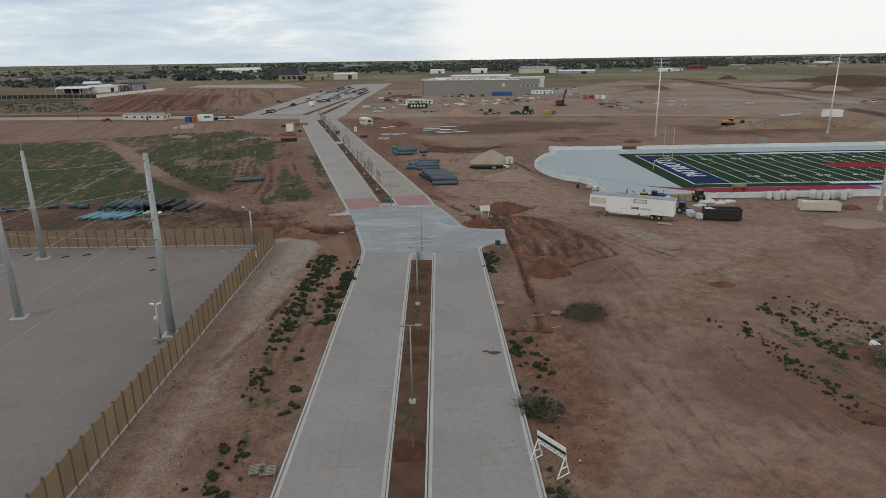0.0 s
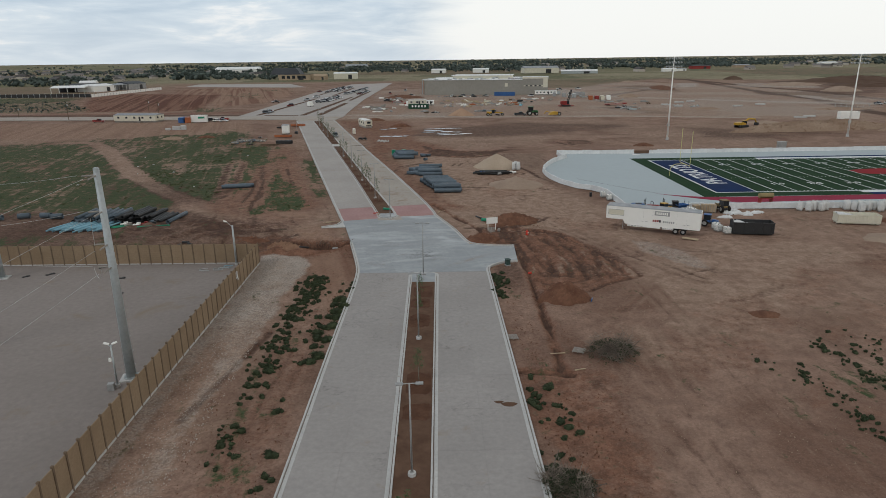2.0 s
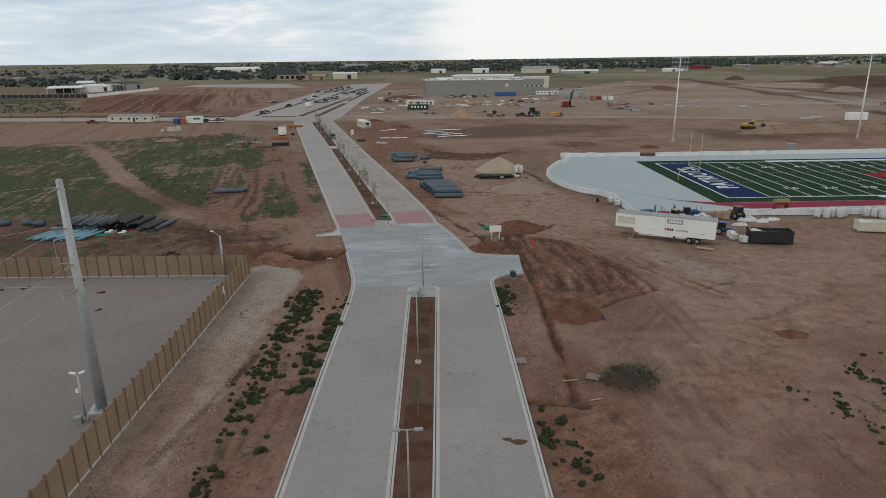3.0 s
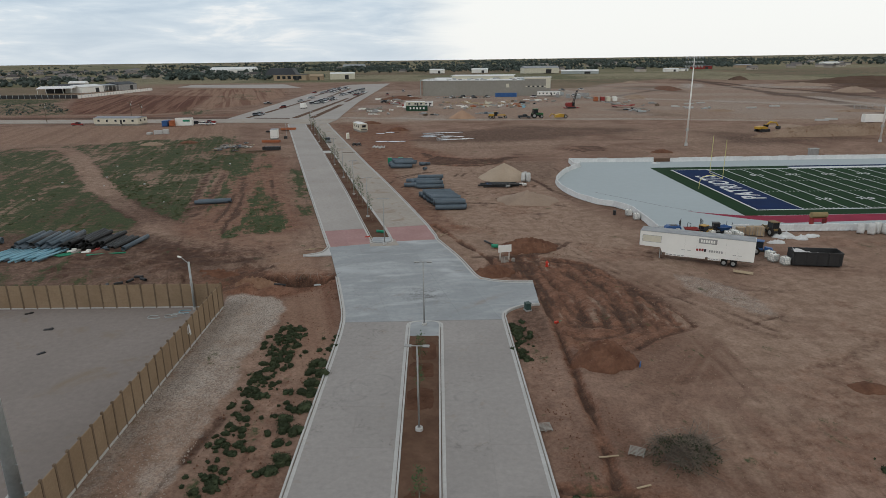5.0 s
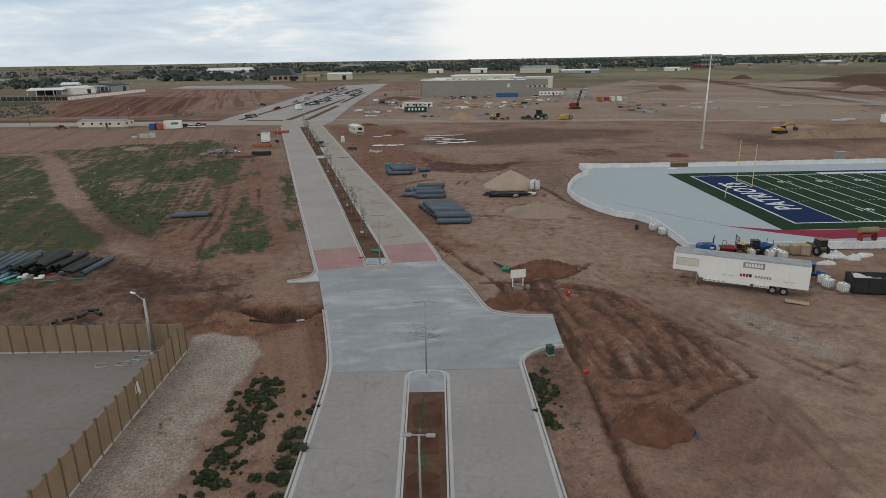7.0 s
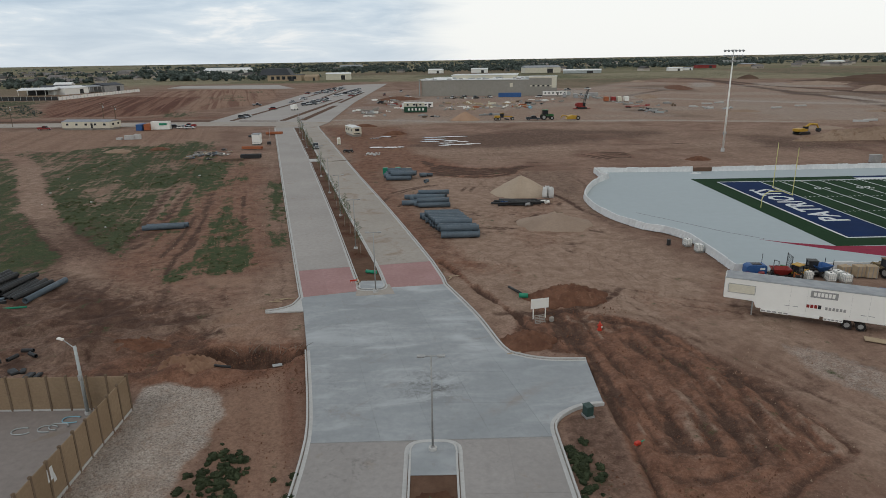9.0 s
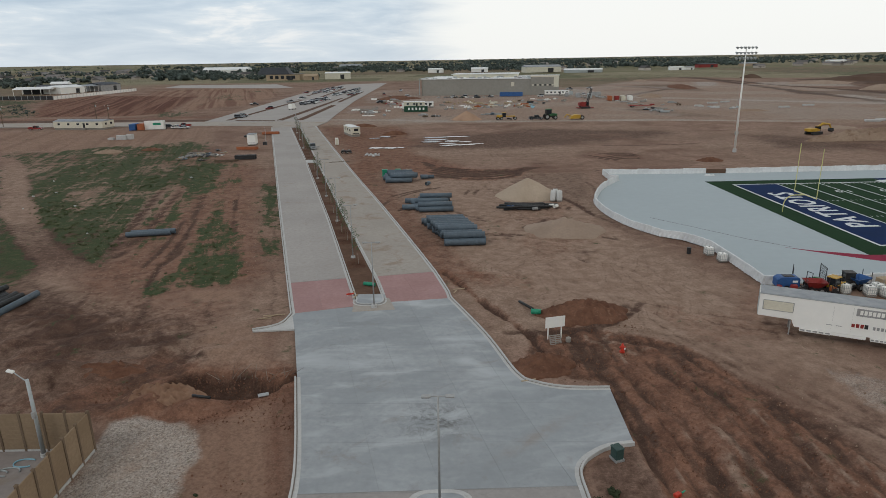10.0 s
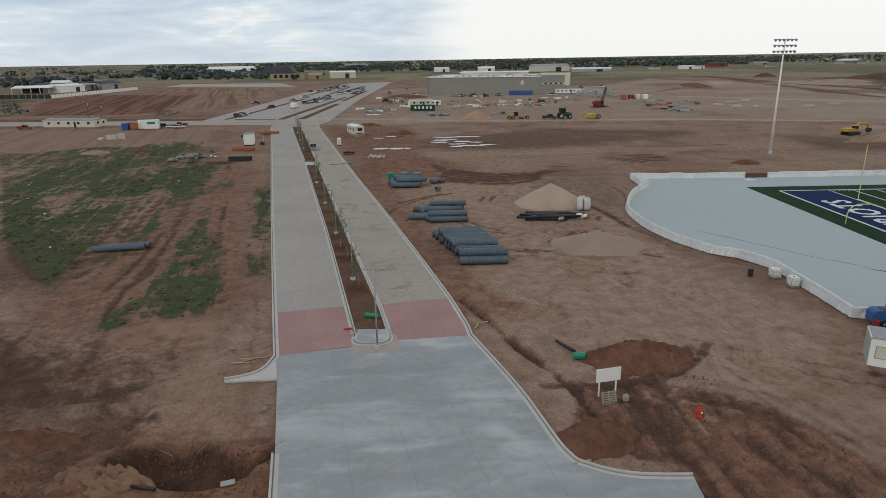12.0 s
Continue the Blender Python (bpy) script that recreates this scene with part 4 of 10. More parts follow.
    dark = 0.42 * soft(inside(x, y, [(17, 300), (31, 313), (50, 306), (80, 297), (81, 288), (54, 274), (38, 264), (14, 256), (-18, 262), (-14, 290)]) + wob * 1.2, -5, 6) * (0.35 + 0.75 * soft(n2, 0.35, 0.6))
    tilled = soft(inside(x, y, [(-218, 402), (-250, 455), (-298, 556), (-299, 615), (-255, 606), (-196, 580), (-174, 494), (-160, 440), (-150, 420), (-165, 402)]) + wob * 1.2, -5, 6)
    red += 1.1 * tilled
    harrowed = soft(inside(x, y, [(-283, 690), (-239, 716), (-161, 694), (-130, 574), (-128, 470), (-150, 430), (-176, 494), (-196, 578), (-245, 602)]) + wob * 1.2, -5, 6)
    red += 0.32 * soft(inside(x, y, [(-420, 262), (-150, 262), (-118, 268), (-96, 300), (-112, 332), (-150, 331), (-420, 343)]) + wob * 1.5, -4, 4)
    red += 0.7 * (1 - soft(np.abs(y - 384 - 0.02 * (x + 300)) + wob, 2, 9)) * (x < -105)
    red += 0.6 * soft(inside(x, y, [(-60, 385), (-28, 400), (-30, 560), (-64, 560)]) + wob * 2, -5, 6)
    dark += 0.5 * soft(inside(x, y, [(102, 284), (114, 279), (119, 270), (143, 264), (154, 255), (128, 246), (106, 243), (98, 251)]) + wob * 1.2, -5, 5) * (0.5 + 0.7 * n1)
    dark += 0.7 * (1 - soft(from_line(x, y, [(48, 261.2), (59.5, 260), (70.6, 260.8), (77.2, 261.6)]) + wob * 0.1, 0.2, 0.9))
    dark += 0.5 * soft(inside(x, y, [(17, 214), (33, 214), (29, 196), (25.5, 178), (26.5, 165), (30, 156), (26, 158), (22, 172), (19, 190), (12, 204)]) + wob * 0.5, -2, 3) * (0.6 + 0.6 * n1)
    dark += 0.20 * soft(inside(x, y, [(-15, 240), (60, 232), (150, 240), (170, 268), (128, 305), (40, 325), (-20, 322)]) + wob * 2, -8, 8) * (0.35 + 0.75 * soft(n2, 0.35, 0.6))
    dark += 0.6 * soft(inside(x, y, [(-8, 214), (11, 217.6), (18, 224), (24, 222.5), (19, 218), (8, 210), (-6, 208)]) + wob * 0.4, -1, 2)
    # hollows of ruts and ridges darkened, painting in their shade
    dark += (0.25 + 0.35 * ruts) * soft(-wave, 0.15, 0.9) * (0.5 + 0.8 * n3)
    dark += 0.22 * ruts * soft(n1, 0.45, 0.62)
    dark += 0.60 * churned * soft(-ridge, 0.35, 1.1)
    dark += 0.5 * rut * (0.3 + 0.9 * n3) + 0.75 * furrow
    dark += 0.6 * soft(inside(x, y, [(-84, 170), (-66, 172), (-52, 158), (-50, 146), (-60, 140), (-84, 146)]) + wob, -3, 4) * (0.5 + 0.6 * n1)
    dark += 0.75 * scuff * np.where(x > 24, 0.45, 1.0)
    pale += 0.25 * (1 - soft(np.abs(churn - 0.8), 0.1, 0.5))
    dark += 1.2 * (1 - soft(arcs + (n3 - 0.5) * 0.5, 0.45, 1.05)) * soft(cloudy(x, y, 7, 63), 0.28, 0.42)
    dark += 0.55 * soft(inside(x, y, [(6.2, 98.4), (7.2, 100.0), (10.4, 101.2), (11.2, 98), (10.8, 90), (7.0, 90)]) + (n3 - 0.5) * 1.5, -0.4, 0.8)
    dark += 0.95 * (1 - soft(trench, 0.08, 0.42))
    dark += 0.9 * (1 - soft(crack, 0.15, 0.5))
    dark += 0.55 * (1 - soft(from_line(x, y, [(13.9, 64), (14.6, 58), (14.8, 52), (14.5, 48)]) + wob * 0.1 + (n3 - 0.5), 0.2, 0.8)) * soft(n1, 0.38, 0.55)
    # pit coloured darkest inside, its shade painted into the earth
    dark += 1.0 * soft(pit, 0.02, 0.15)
    dark += 0.9 * soft(inside(x, y, [(340, 720), (390, 690), (372, 590), (420, 560), (560, 560), (600, 720), (420, 760)]) + wob * 4, -10, 12)
    dark += 0.95 * (1 - soft(from_line(x, y, [(240, 890), (284, 840), (294, 736), (286, 617), (297, 534), (287, 455), (290, 380)]) + wob * 0.5, 3, 7))
    dark += 0.95 * (1 - soft(from_line(x, y, [(307, 880), (285, 740), (268, 634), (253, 524), (247, 440), (227, 369), (218, 323), (205, 250)]) + wob * 0.5, 3.5, 7))
    dark += 0.8 * (1 - soft(from_line(x, y, [(120, 500), (144, 535), (184, 590), (236, 640)]) + wob * 0.6, 1.5, 5)) * (0.5 + n1)
    dark += 0.7 * soft(inside(x, y, [(250, 520), (300, 540), (355, 655), (440, 700), (440, 640), (330, 500), (262, 440)]) + wob * 3, -8, 10) * (0.3 + n2)
    dark += 0.8 * soft(inside(x, y, [(256, 548), (266, 516), (243, 484), (236, 505)]) + wob * 1.2, -4, 5)
    dark += 0.6 * soft(inside(x, y, [(150, 640), (192, 668), (219, 660), (199, 545), (182, 560)]) + wob * 2.0, -6, 8)
    dark += 0.5 * soft(inside(x, y, [(102, 400), (126, 350), (122, 338), (96, 360), (88, 400)]) + wob * 1.2, -4, 5) * (0.4 + n1)
    dark += 0.9 * (1 - soft(np.abs(y - 369 + 0.085 * (x + 116)) + wob * 0.6, 3, 7)) * (x < -112) * (0.5 + n1)
    dark += 0.5 * (1 - soft(np.abs(y - 340 + 0.07 * (x + 110)) + wob * 0.4, 1, 3)) * (x < -112) * (0.5 + n1)
    dark += 0.45 * soft(inside(x, y, [(-130, 104), (-34, 106), (-26, 116), (-28, 128), (-40, 131), (-58, 141), (-130, 140)]) + wob * 0.6, -3, 4) * (0.8 + 0.4 * n1)
    dark += 0.4 * rough_w * soft(cloudy(x, y, 3.5, 66, 3), 0.5, 0.62)
    strip = inside(x, y, [(-26.0, -30), (-20.9, -30), (-21.3, 46), (-21.7, 55), (-21.7, 65), (-21.2, 75), (-21.6, 84), (-20.9, 95), (-20.4, 101), (-21.6, 104.0), (-23.6, 105.6), (-27.5, 106.0), (-29.4, 105.2)])
    stony = soft(strip + wob * 0.25 + (n3 - 0.5) * 1.6, -0.4, 0.7)
    z = np.where(stony > 0.2, np.maximum(z, -0.12) * 0.5, z)
    red *= 1 - 0.9 * stony
    pale = np.maximum(pale, 0.95 * stony)
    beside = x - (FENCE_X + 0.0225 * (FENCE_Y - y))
    wheeled = soft(beside, 1.3, 2.0) * (1 - soft(beside + wob * 0.2, 3.4, 4.6)) * (1 - soft(y + wob, 66, 82)) * stony
    pale *= 1 - 0.45 * wheeled
    red += 0.14 * wheeled * (0.5 + n3)
    grey = 0.85 * stony * (0.6 + 0.8 * n3) * (1 - 0.6 * wheeled) * (0.55 + 0.45 * soft(y + wob * 2, 66, 94))
    red += 0.12 * stony * (1 - soft(y + wob * 2, 66, 94))
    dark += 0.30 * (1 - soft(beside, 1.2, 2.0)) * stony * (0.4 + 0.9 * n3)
    grey += 0.55 * soft(inside(x, y, [(31.0, 113.0), (34.7, 111.2), (38, 107), (39.5, 101), (38.6, 96.5), (35.2, 97), (32.8, 102), (30.7, 106), (30.5, 110)]) + wob * 0.3, -1, 1.6)
    # site earth is pale, and raised further to stand for distance haze
    grey += (0.30 + 0.24 * soft(n2, 0.4, 0.6)) * site
    grey += 0.8 * soft(inside(x, y, [(247, 712), (272, 704), (238, 628), (222, 622)]) + wob, -3, 5)
    grey += 0.75 * soft(inside(x, y, [(80, 512), (95, 603), (112, 616), (118, 554), (110, 515)]) + wob, -2, 4)
    grey += 0.9 * (1 - soft(from_line(x, y, [(258, 480), (254, 440), (256, 400)]) + wob * 0.4, 2, 6))
    grey += 0.7 * soft(inside(x, y, [(280, 640), (286, 600), (330, 575), (345, 610), (330, 680), (300, 690)]) + wob * 2, -6, 8)
    grey += 0.5 * (1 - soft(from_line(x, y, [(120, 500), (200, 430), (300, 370)]) + wob, 2, 8))
    lush = 0.80 + 0.36 * soft(0.6 * n1 + 0.4 * n2, 0.36, 0.56)
    meadow = np.maximum.reduce([inside(x, y, pts) for pts in MEADOW])
    grass = 1.05 * lush * soft(meadow + wob * 0.8 + (n3 - 0.5) * 4, -11.0, 4.0)
    grass = np.maximum(grass, 0.74 * soft(inside(x, y, [(-190, 140), (-64, 142), (-52, 150), (-47, 180), (-56, 212), (-66, 240), (-88, 284), (-112, 276), (-190, 240)]) + wob, -4, 4) * (0.55 + 0.9 * n1))
    strips = np.maximum.reduce([inside(x, y, pts) for pts in VERGES])
    grass = np.maximum(grass, 1.4 * lush * soft(strips + wob * 0.4 + (n3 - 0.5) * 4, -2.2, 2.2))
    grass = np.maximum(grass, 0.75 * soft(1.6 - np.abs(x - along_np(AV_L, y) + 2.2) + wob * 0.3, -1, 1) * soft(y, 145, 152) * (1 - soft(y, 200, 215)) * n1 * 1.9)
    grass = np.maximum(grass, 0.62 * soft(inside(x, y, [(-100, 108), (-46, 108), (-48, 118), (-95, 122)]) + wob, -2, 3) * n1 * 1.5)
    grass = np.maximum(grass, 0.7 * soft(inside(x, y, [(36, 66), (42, 72), (52, 66), (75, 60), (75, 30), (38, 34)]) + wob, -2, 4) * (0.2 + 1.0 * n1))
    grass = np.maximum(grass, 0.34 * soft(inside(x, y, [(-16.5, 96), (-21.5, 96), (-21, 62), (-19, 38), (-15, 38), (-16, 60)]) + wob * 0.5, -1, 2) * (0.2 + 1.2 * n1))
    grass = np.maximum(grass, 0.45 * soft(inside(x, y, [(7.2, 96), (9.5, 96), (10, 78), (8.6, 52), (12, 40), (10, 30), (7.4, 30)]) + wob * 0.4, -1, 2) * (0.1 + 1.2 * n1))
    grass = np.maximum(grass, 0.95 * soft(inside(x, y, [(-560, 500), (-311, 487), (-286, 507), (-300, 560), (-365, 567), (-560, 580)]) + wob * 2, -8, 12))
    grass = np.maximum(grass, 0.75 * soft(inside(x, y, [(-560, 398), (-215, 400), (-240, 442), (-286, 506), (-311, 488), (-560, 500)]) + wob * 2, -5, 6) * (0.45 + n1))
    grass = np.maximum(grass, 0.75 * soft(inside(x, y, [(-152, 386), (-158, 428), (-142, 428), (-133, 396)]) + wob, -4, 5) * (0.4 + n1))
    grass = np.maximum(grass, 0.55 * harrowed * soft(cloudy(x, y, 22, 33), 0.55, 0.68))
    pasture = np.maximum.reduce([soft(y + wob * 6, 830, 900), soft(-x + wob * 6, 300, 420) * soft(y, 480, 520), soft(x + wob * 6, 520, 640), soft(inside(x, y, [(90, 640), (130, 640), (199, 755), (279, 850), (340, 792), (411, 768), (520, 780), (700, 760), (700, 1200), (85, 1200)]) + wob * 4, -10, 12)])
    grass = np.maximum(grass, 0.5 * pasture * soft(cloudy(x, y, 160, 11), 0.42, 0.62))
    lane = from_line(x, y, smooth_line([(-150, 252), (-137, 254), (-118, 231), (-98, 200), (-82.7, 178), (-69.8, 161), (-58, 147.7), (-51.5, 140), (-40, 128)], 6)) + wob * 0.3
    driven = np.clip(open_e * (1 - ruts) * (0.55 + 0.45 * soft(y, 95, 130)) + soft(inside(x, y, [(-64, 120), (-24, 120), (-34, 160), (-52, 225), (-66, 238), (-60, 190), (-50, 150)]) + wob, -2, 3) + 0.8 * soft(inside(x, y, [(-14, 206), (160, 214), (180, 268), (130, 330), (-26, 328)]) + wob, -4, 5), 0, 1)
    bare = 0.6 * soft(inside(x, y, [(-22.5, 105), (-17.5, 110), (-16.2, 112), (-14.6, 103), (-13.4, 96), (-13.2, 80), (-15, 80), (-19, 90), (-21, 98)]) + wob * 0.25, -0.6, 1.2) + 0.6 * soft(blob(x, y, -31.5, 134, 5, 2.6, -10) + (n3 - 0.5) * 0.6, 0, 0.5) + 0.45 * soft(inside(x, y, [(-26, 114), (-19.5, 114), (-20.5, 122), (-24, 126), (-30, 124)]) + wob * 0.3, -1, 1.5)
    red *= 1 - 0.8 * np.clip(bare / 0.6, 0, 1)
    grass *= soft(lane, 1.8, 3.6)
    pale += 0.15 * (1 - soft(lane, 1.5, 3.0))
    dark += 0.35 * (1 - soft(np.abs(lane - 3.0), 0.2, 1.2)) * n1 * 1.6 * soft(y, 138, 152)
    ways = np.minimum.reduce([from_line(x, y, smooth_line(pts, 5)) for pts in ([(-62.1, 203.5), (-53.6, 168), (-51, 150)], [(-54.4, 193), (-46.8, 160), (-44.8, 145)], [(-65.1, 201.7), (-58.2, 173.8), (-53.2, 153.6)], [(-52.2, 193), (-44.8, 160), (-42.8, 145)])]) + wob * 0.05
    grass *= soft(ways, 0.5, 1.2)
    dark += 0.75 * (1 - soft(ways, 0.1, 0.55)) * soft(cloudy(x, y, 12, 41), 0.36, 0.56)
    pale += 0.4 * (1 - soft(np.abs(ways - 1.5), 0.2, 0.9))
    red += 0.20 * soft(inside(x, y, [(-64, 138), (-18, 138), (-16, 165), (-22, 232), (-60, 236), (-56, 180)]) + wob, -3, 5) * (0.4 + 1.2 * n2)
    dark += 0.34 * (1 - soft(np.abs((x + 0.26 * y + wob * 0.5) % 7.5 - 3.7), 0.15, 0.6)) * soft(inside(x, y, [(-58, 124), (-19, 124), (-18, 160), (-24, 215), (-48, 215), (-50, 160)]) + wob, -2, 3) * soft(n2, 0.35, 0.6)
    dark += 0.42 * n1 * soft(inside(x, y, [(-190, 112), (-34, 112), (-40, 150), (-60, 240), (-90, 262), (-190, 250)]) + wob, -4, 6) * soft(lane, 2.0, 4.0)
    grey += 0.75 * (1 - soft(from_line(x, y, [(-54, 362), (-24, 356), (2, 345), (27, 341), (53, 341), (90, 338), (150, 322)]) + wob * 0.2, 1.8, 3.8))
    for mask in (grass, red, pale, grey, dark):
        np.clip(mask, 0, 1, out=mask)
    pasture = np.clip(pasture, 0, 1)
    for mask in (red, pale, dark):
        mask *= 1 - 0.85 * pasture
    w, h = len(xs), len(ys)
    idx = np.arange(w * h).reshape(h, w)
    quads = np.stack([idx[:-1, :-1], idx[:-1, 1:], idx[1:, 1:], idx[1:, :-1]], -1).reshape(-1, 4)
    me = bpy.data.meshes.new("ground")
    me.vertices.add(w * h)
    me.vertices.foreach_set("co", np.stack([x, y, z], 1).ravel())
    me.loops.add(quads.size)
    me.loops.foreach_set("vertex_index", quads.ravel())
    me.polygons.add(len(quads))
    me.polygons.foreach_set("loop_start", np.arange(0, quads.size, 4))
    me.polygons.foreach_set("use_smooth", np.ones(len(quads), bool))
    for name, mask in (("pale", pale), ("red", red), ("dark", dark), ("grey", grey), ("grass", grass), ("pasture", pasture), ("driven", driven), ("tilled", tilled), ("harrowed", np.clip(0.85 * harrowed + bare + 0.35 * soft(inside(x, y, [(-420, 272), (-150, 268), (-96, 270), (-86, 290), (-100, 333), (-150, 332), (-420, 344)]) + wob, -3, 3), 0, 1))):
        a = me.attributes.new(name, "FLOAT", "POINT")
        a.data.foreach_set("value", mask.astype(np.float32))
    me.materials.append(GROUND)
    me.update(calc_edges=True)
    me.validate()
    return tagged(new("ground", me), "bare reddish brown earth with wheel tracks, weeds and far pasture", "ground", kind="structure")


def along_np(line, y):
    return np.interp(y, [p[1] for p in line], [p[0] for p in line])


build_ground()

# ---- roads: concrete slabs with open joints on a dark bed ----
TOP = 0.06
road = thing("road", label="pale grey concrete divided road with kerbs and joints", category="road", kind="structure")


def bed(name, poly, z=TOP - 0.018, mat=JOINT, parent=road):
    return part(name, prism(bmesh.new(), poly, z - 0.2, z), mat, parent)


def slab(poly, mat, parent=road, gap=0.005, top=TOP):
    c = Vector((sum(p[0] for p in poly) / len(poly), sum(p[1] for p in poly) / len(poly)))
    small = []
    for p in poly:
        v = Vector(p) - c
        small.append(tuple(c + v * max(0.5, 1 - gap / max(v.length, 0.1) * 1.4)))
    return part("slab", prism(bmesh.new(), small, top - 0.15, top), mat, parent)


def strip_slabs(left, right, y0, y1, step, lanes, mat, skew=0.0):
    """Slabs between two edge lines, in so many lanes. skew: how far the joints climb across, as the road leans."""
    count = max(1, round((y1 - y0) / step))

    def at(f, y):
        xl, xr = along(left, y), along(right, y)
        yy = y + skew * f * (xr - xl)
        xl2, xr2 = along(left, yy), along(right, yy)
        return (xl2 + (xr2 - xl2) * f, yy)

    for i in range(count):
        a, b = y0 + (y1 - y0) * i / count, y0 + (y1 - y0) * (i + 1) / count
        for k in range(lanes):
            f, g = k / lanes, (k + 1) / lanes
            slab([at(f, a), at(g, a), at(g, b), at(f, b)], mat)


def cut_slabs(poly, lines, mat, parent=road, gap=0.006):
    """Cuts an outline along lines (point, normal) and lays a slab in each piece."""
    bm = bmesh.new()
    bm.faces.new([bm.verts.new((*p, 0)) for p in poly])
    for p, nrm in lines:
        bmesh.ops.bisect_plane(bm, geom=bm.verts[:] + bm.edges[:] + bm.faces[:], plane_co=(*p, 0), plane_no=(*nrm, 0), dist=1e-4)
    bmesh.ops.connect_verts_concave(bm, faces=[f for f in bm.faces if len(f.verts) > 24])
    for f in bm.faces:
        slab([(v.co.x, v.co.y) for v in f.verts], mat, parent, gap)
    bm.free()


bed("road_bed", [(-12.0, -40), (-13.0, 96.5), (5.85, 96.9), (7.9, -40)])
strip_slabs(ROAD_L, MED_L, -40, 96.4, 6.2, 2, CONC_OLD)
strip_slabs(MED_R, ROAD_R, -40, 96.6, 6.2, 2, CONC_OLD)
CROSSING = [(-13.0, 96.5), (5.85, 96.9)] + RETURN_S[1:] + RETURN_N + [(-9.0, 130.3), (-13.3, 129.1), (-20.1, 127.2), (-20.6, 124.4), (-18.9, 123.0), (-16.4, 112.6), (-13.9, 101)]
bed("crossing_bed", CROSSING)
cut_slabs(CROSSING, [((-8.4, 100), (0.97, 0.24)), ((-4.3, 100), (0.97, 0.24)), ((0.2, 100), (0.97, 0.24)), ((4.6, 100), (0.97, 0.24)), ((0, 102), (0.02, 1)), ((0, 107.5), (0.02, 1)), ((0, 113), (0.02, 1)), ((0, 119), (-0.05, 1)), ((0, 125), (-0.1, 1))], CONC_NEW, gap=0.006)
bed("avenue_bed", [(-20.1, 127.2), (-13.3, 129.1), (-9.0, 130.3), (-2.3, 131.2)] + AV_R[1:] + AV_L[:0:-1])
LB, RB = [(-20.1, 127.2), (-13.3, 129.0), (-15.7, 138.8), (-22.9, 137.3)], [(-9.6, 130.2), (-2.3, 131.2), (-4.2, 140.9), (-12.1, 139.3)]
for quad in (LB, RB):
    cut_slabs(quad, [(((quad[0][0] + quad[1][0]) / 2, quad[0][1] + 0.5), (0.965, 0.26)), (((quad[0][0] + quad[3][0]) / 2, (quad[0][1] + quad[3][1]) / 2), (-0.22, 0.97))], CONC_RED)
strip_slabs(AV_L, AM_L, 137.4, 329, 6.4, 2, CONC_PALE, 0.22)
strip_slabs(AM_R, AV_R, 139.3, 329, 6.4, 2, CONC_DUSTY, 0.22)

# cross street and parking ground in the distance
street = thing("road", label="grey concrete cross street beyond the site", category="road", kind="structure")
STREET = [(-430, 366), (-110, 343), (-75, 337.5), (-74, 329.5), (-55.6, 332), (-54, 352), (-80, 357), (-116, 361), (-430, 386)]
bed("street_bed", STREET, parent=street)
cut_slabs(STREET, [((xx, 350), (1, 0.07)) for xx in range(-420, -60, 12)] + [((-200, 368), (0.07, 1))], CONC_DUSTY, street)
parking = thing("parking_lot", label="grey concrete car park with planted islands", category="parking lot", kind="structure")
LOT = [(-113, 361.2), (-80, 357.2), (-54, 352.2), (-55.5, 378), (-60, 490), (-63, 800), (-108, 775), (-117, 600), (-115, 491)]
bed("lot_bed", LOT, parent=parking)
cut_slabs(LOT, [((xx, 400), (1, 0.05)) for xx in range(-135, -55, 13)] + [((-90, yy), (0.0, 1)) for yy in range(370, 830, 24)], CONC_PALE, parking)
pad = thing("pavement", label="large pale concrete pad beyond the graded field", category="pavement", kind="structure")
PAD = [(-298, 762), (-166, 712), (-150, 716), (-190, 812), (-307, 826)]
cut_slabs(PAD, [((xx, 800), (1, 0)) for xx in range(-300, -150, 30)], CONC_PALE, pad)

# ---- kerbs with their gutters ----
KERB = [(-0.02, TOP - 0.15), (-0.02, 0.20), (-0.13, 0.21), (-0.17, 0.20), (-0.17, -0.15), (-0.02, -0.15)]
GUTTER_R = [(0.34, TOP + 0.008), (-0.03, TOP + 0.004), (-0.03, 0.20), (-0.16, 0.205), (-0.18, 0.19), (-0.18, -0.15), (0.34, -0.1)]


# thin brown-grey strip laid along the kerb foot
GUTTER_LINE = [(0.05, TOP + 0.002), (0.05, TOP + 0.011), (-0.035, TOP + 0.014), (-0.035, TOP + 0.002)]
GUTTER_LINE_MAT = surf("gutter_line", (0.20, 0.165, 0.135), (0.30, 0.27, 0.24), 1.5, 0.5, 0.95, bump=0.2)


def kerb(pts, flip=False, label="pale concrete kerb and gutter"):
    prof = [(-o, z) for o, z in GUTTER_R] if flip else GUTTER_R
    ob = part("kerb", sweep(bmesh.new(), pts, prof), CURB)
    part("gutter_line", sweep(bmesh.new(), pts, [(-o, z) for o, z in GUTTER_LINE] if flip else GUTTER_LINE), GUTTER_LINE_MAT, ob, "thin brown-grey line along the gutter")
    return tagged(ob, label, "kerb", kind="structure")


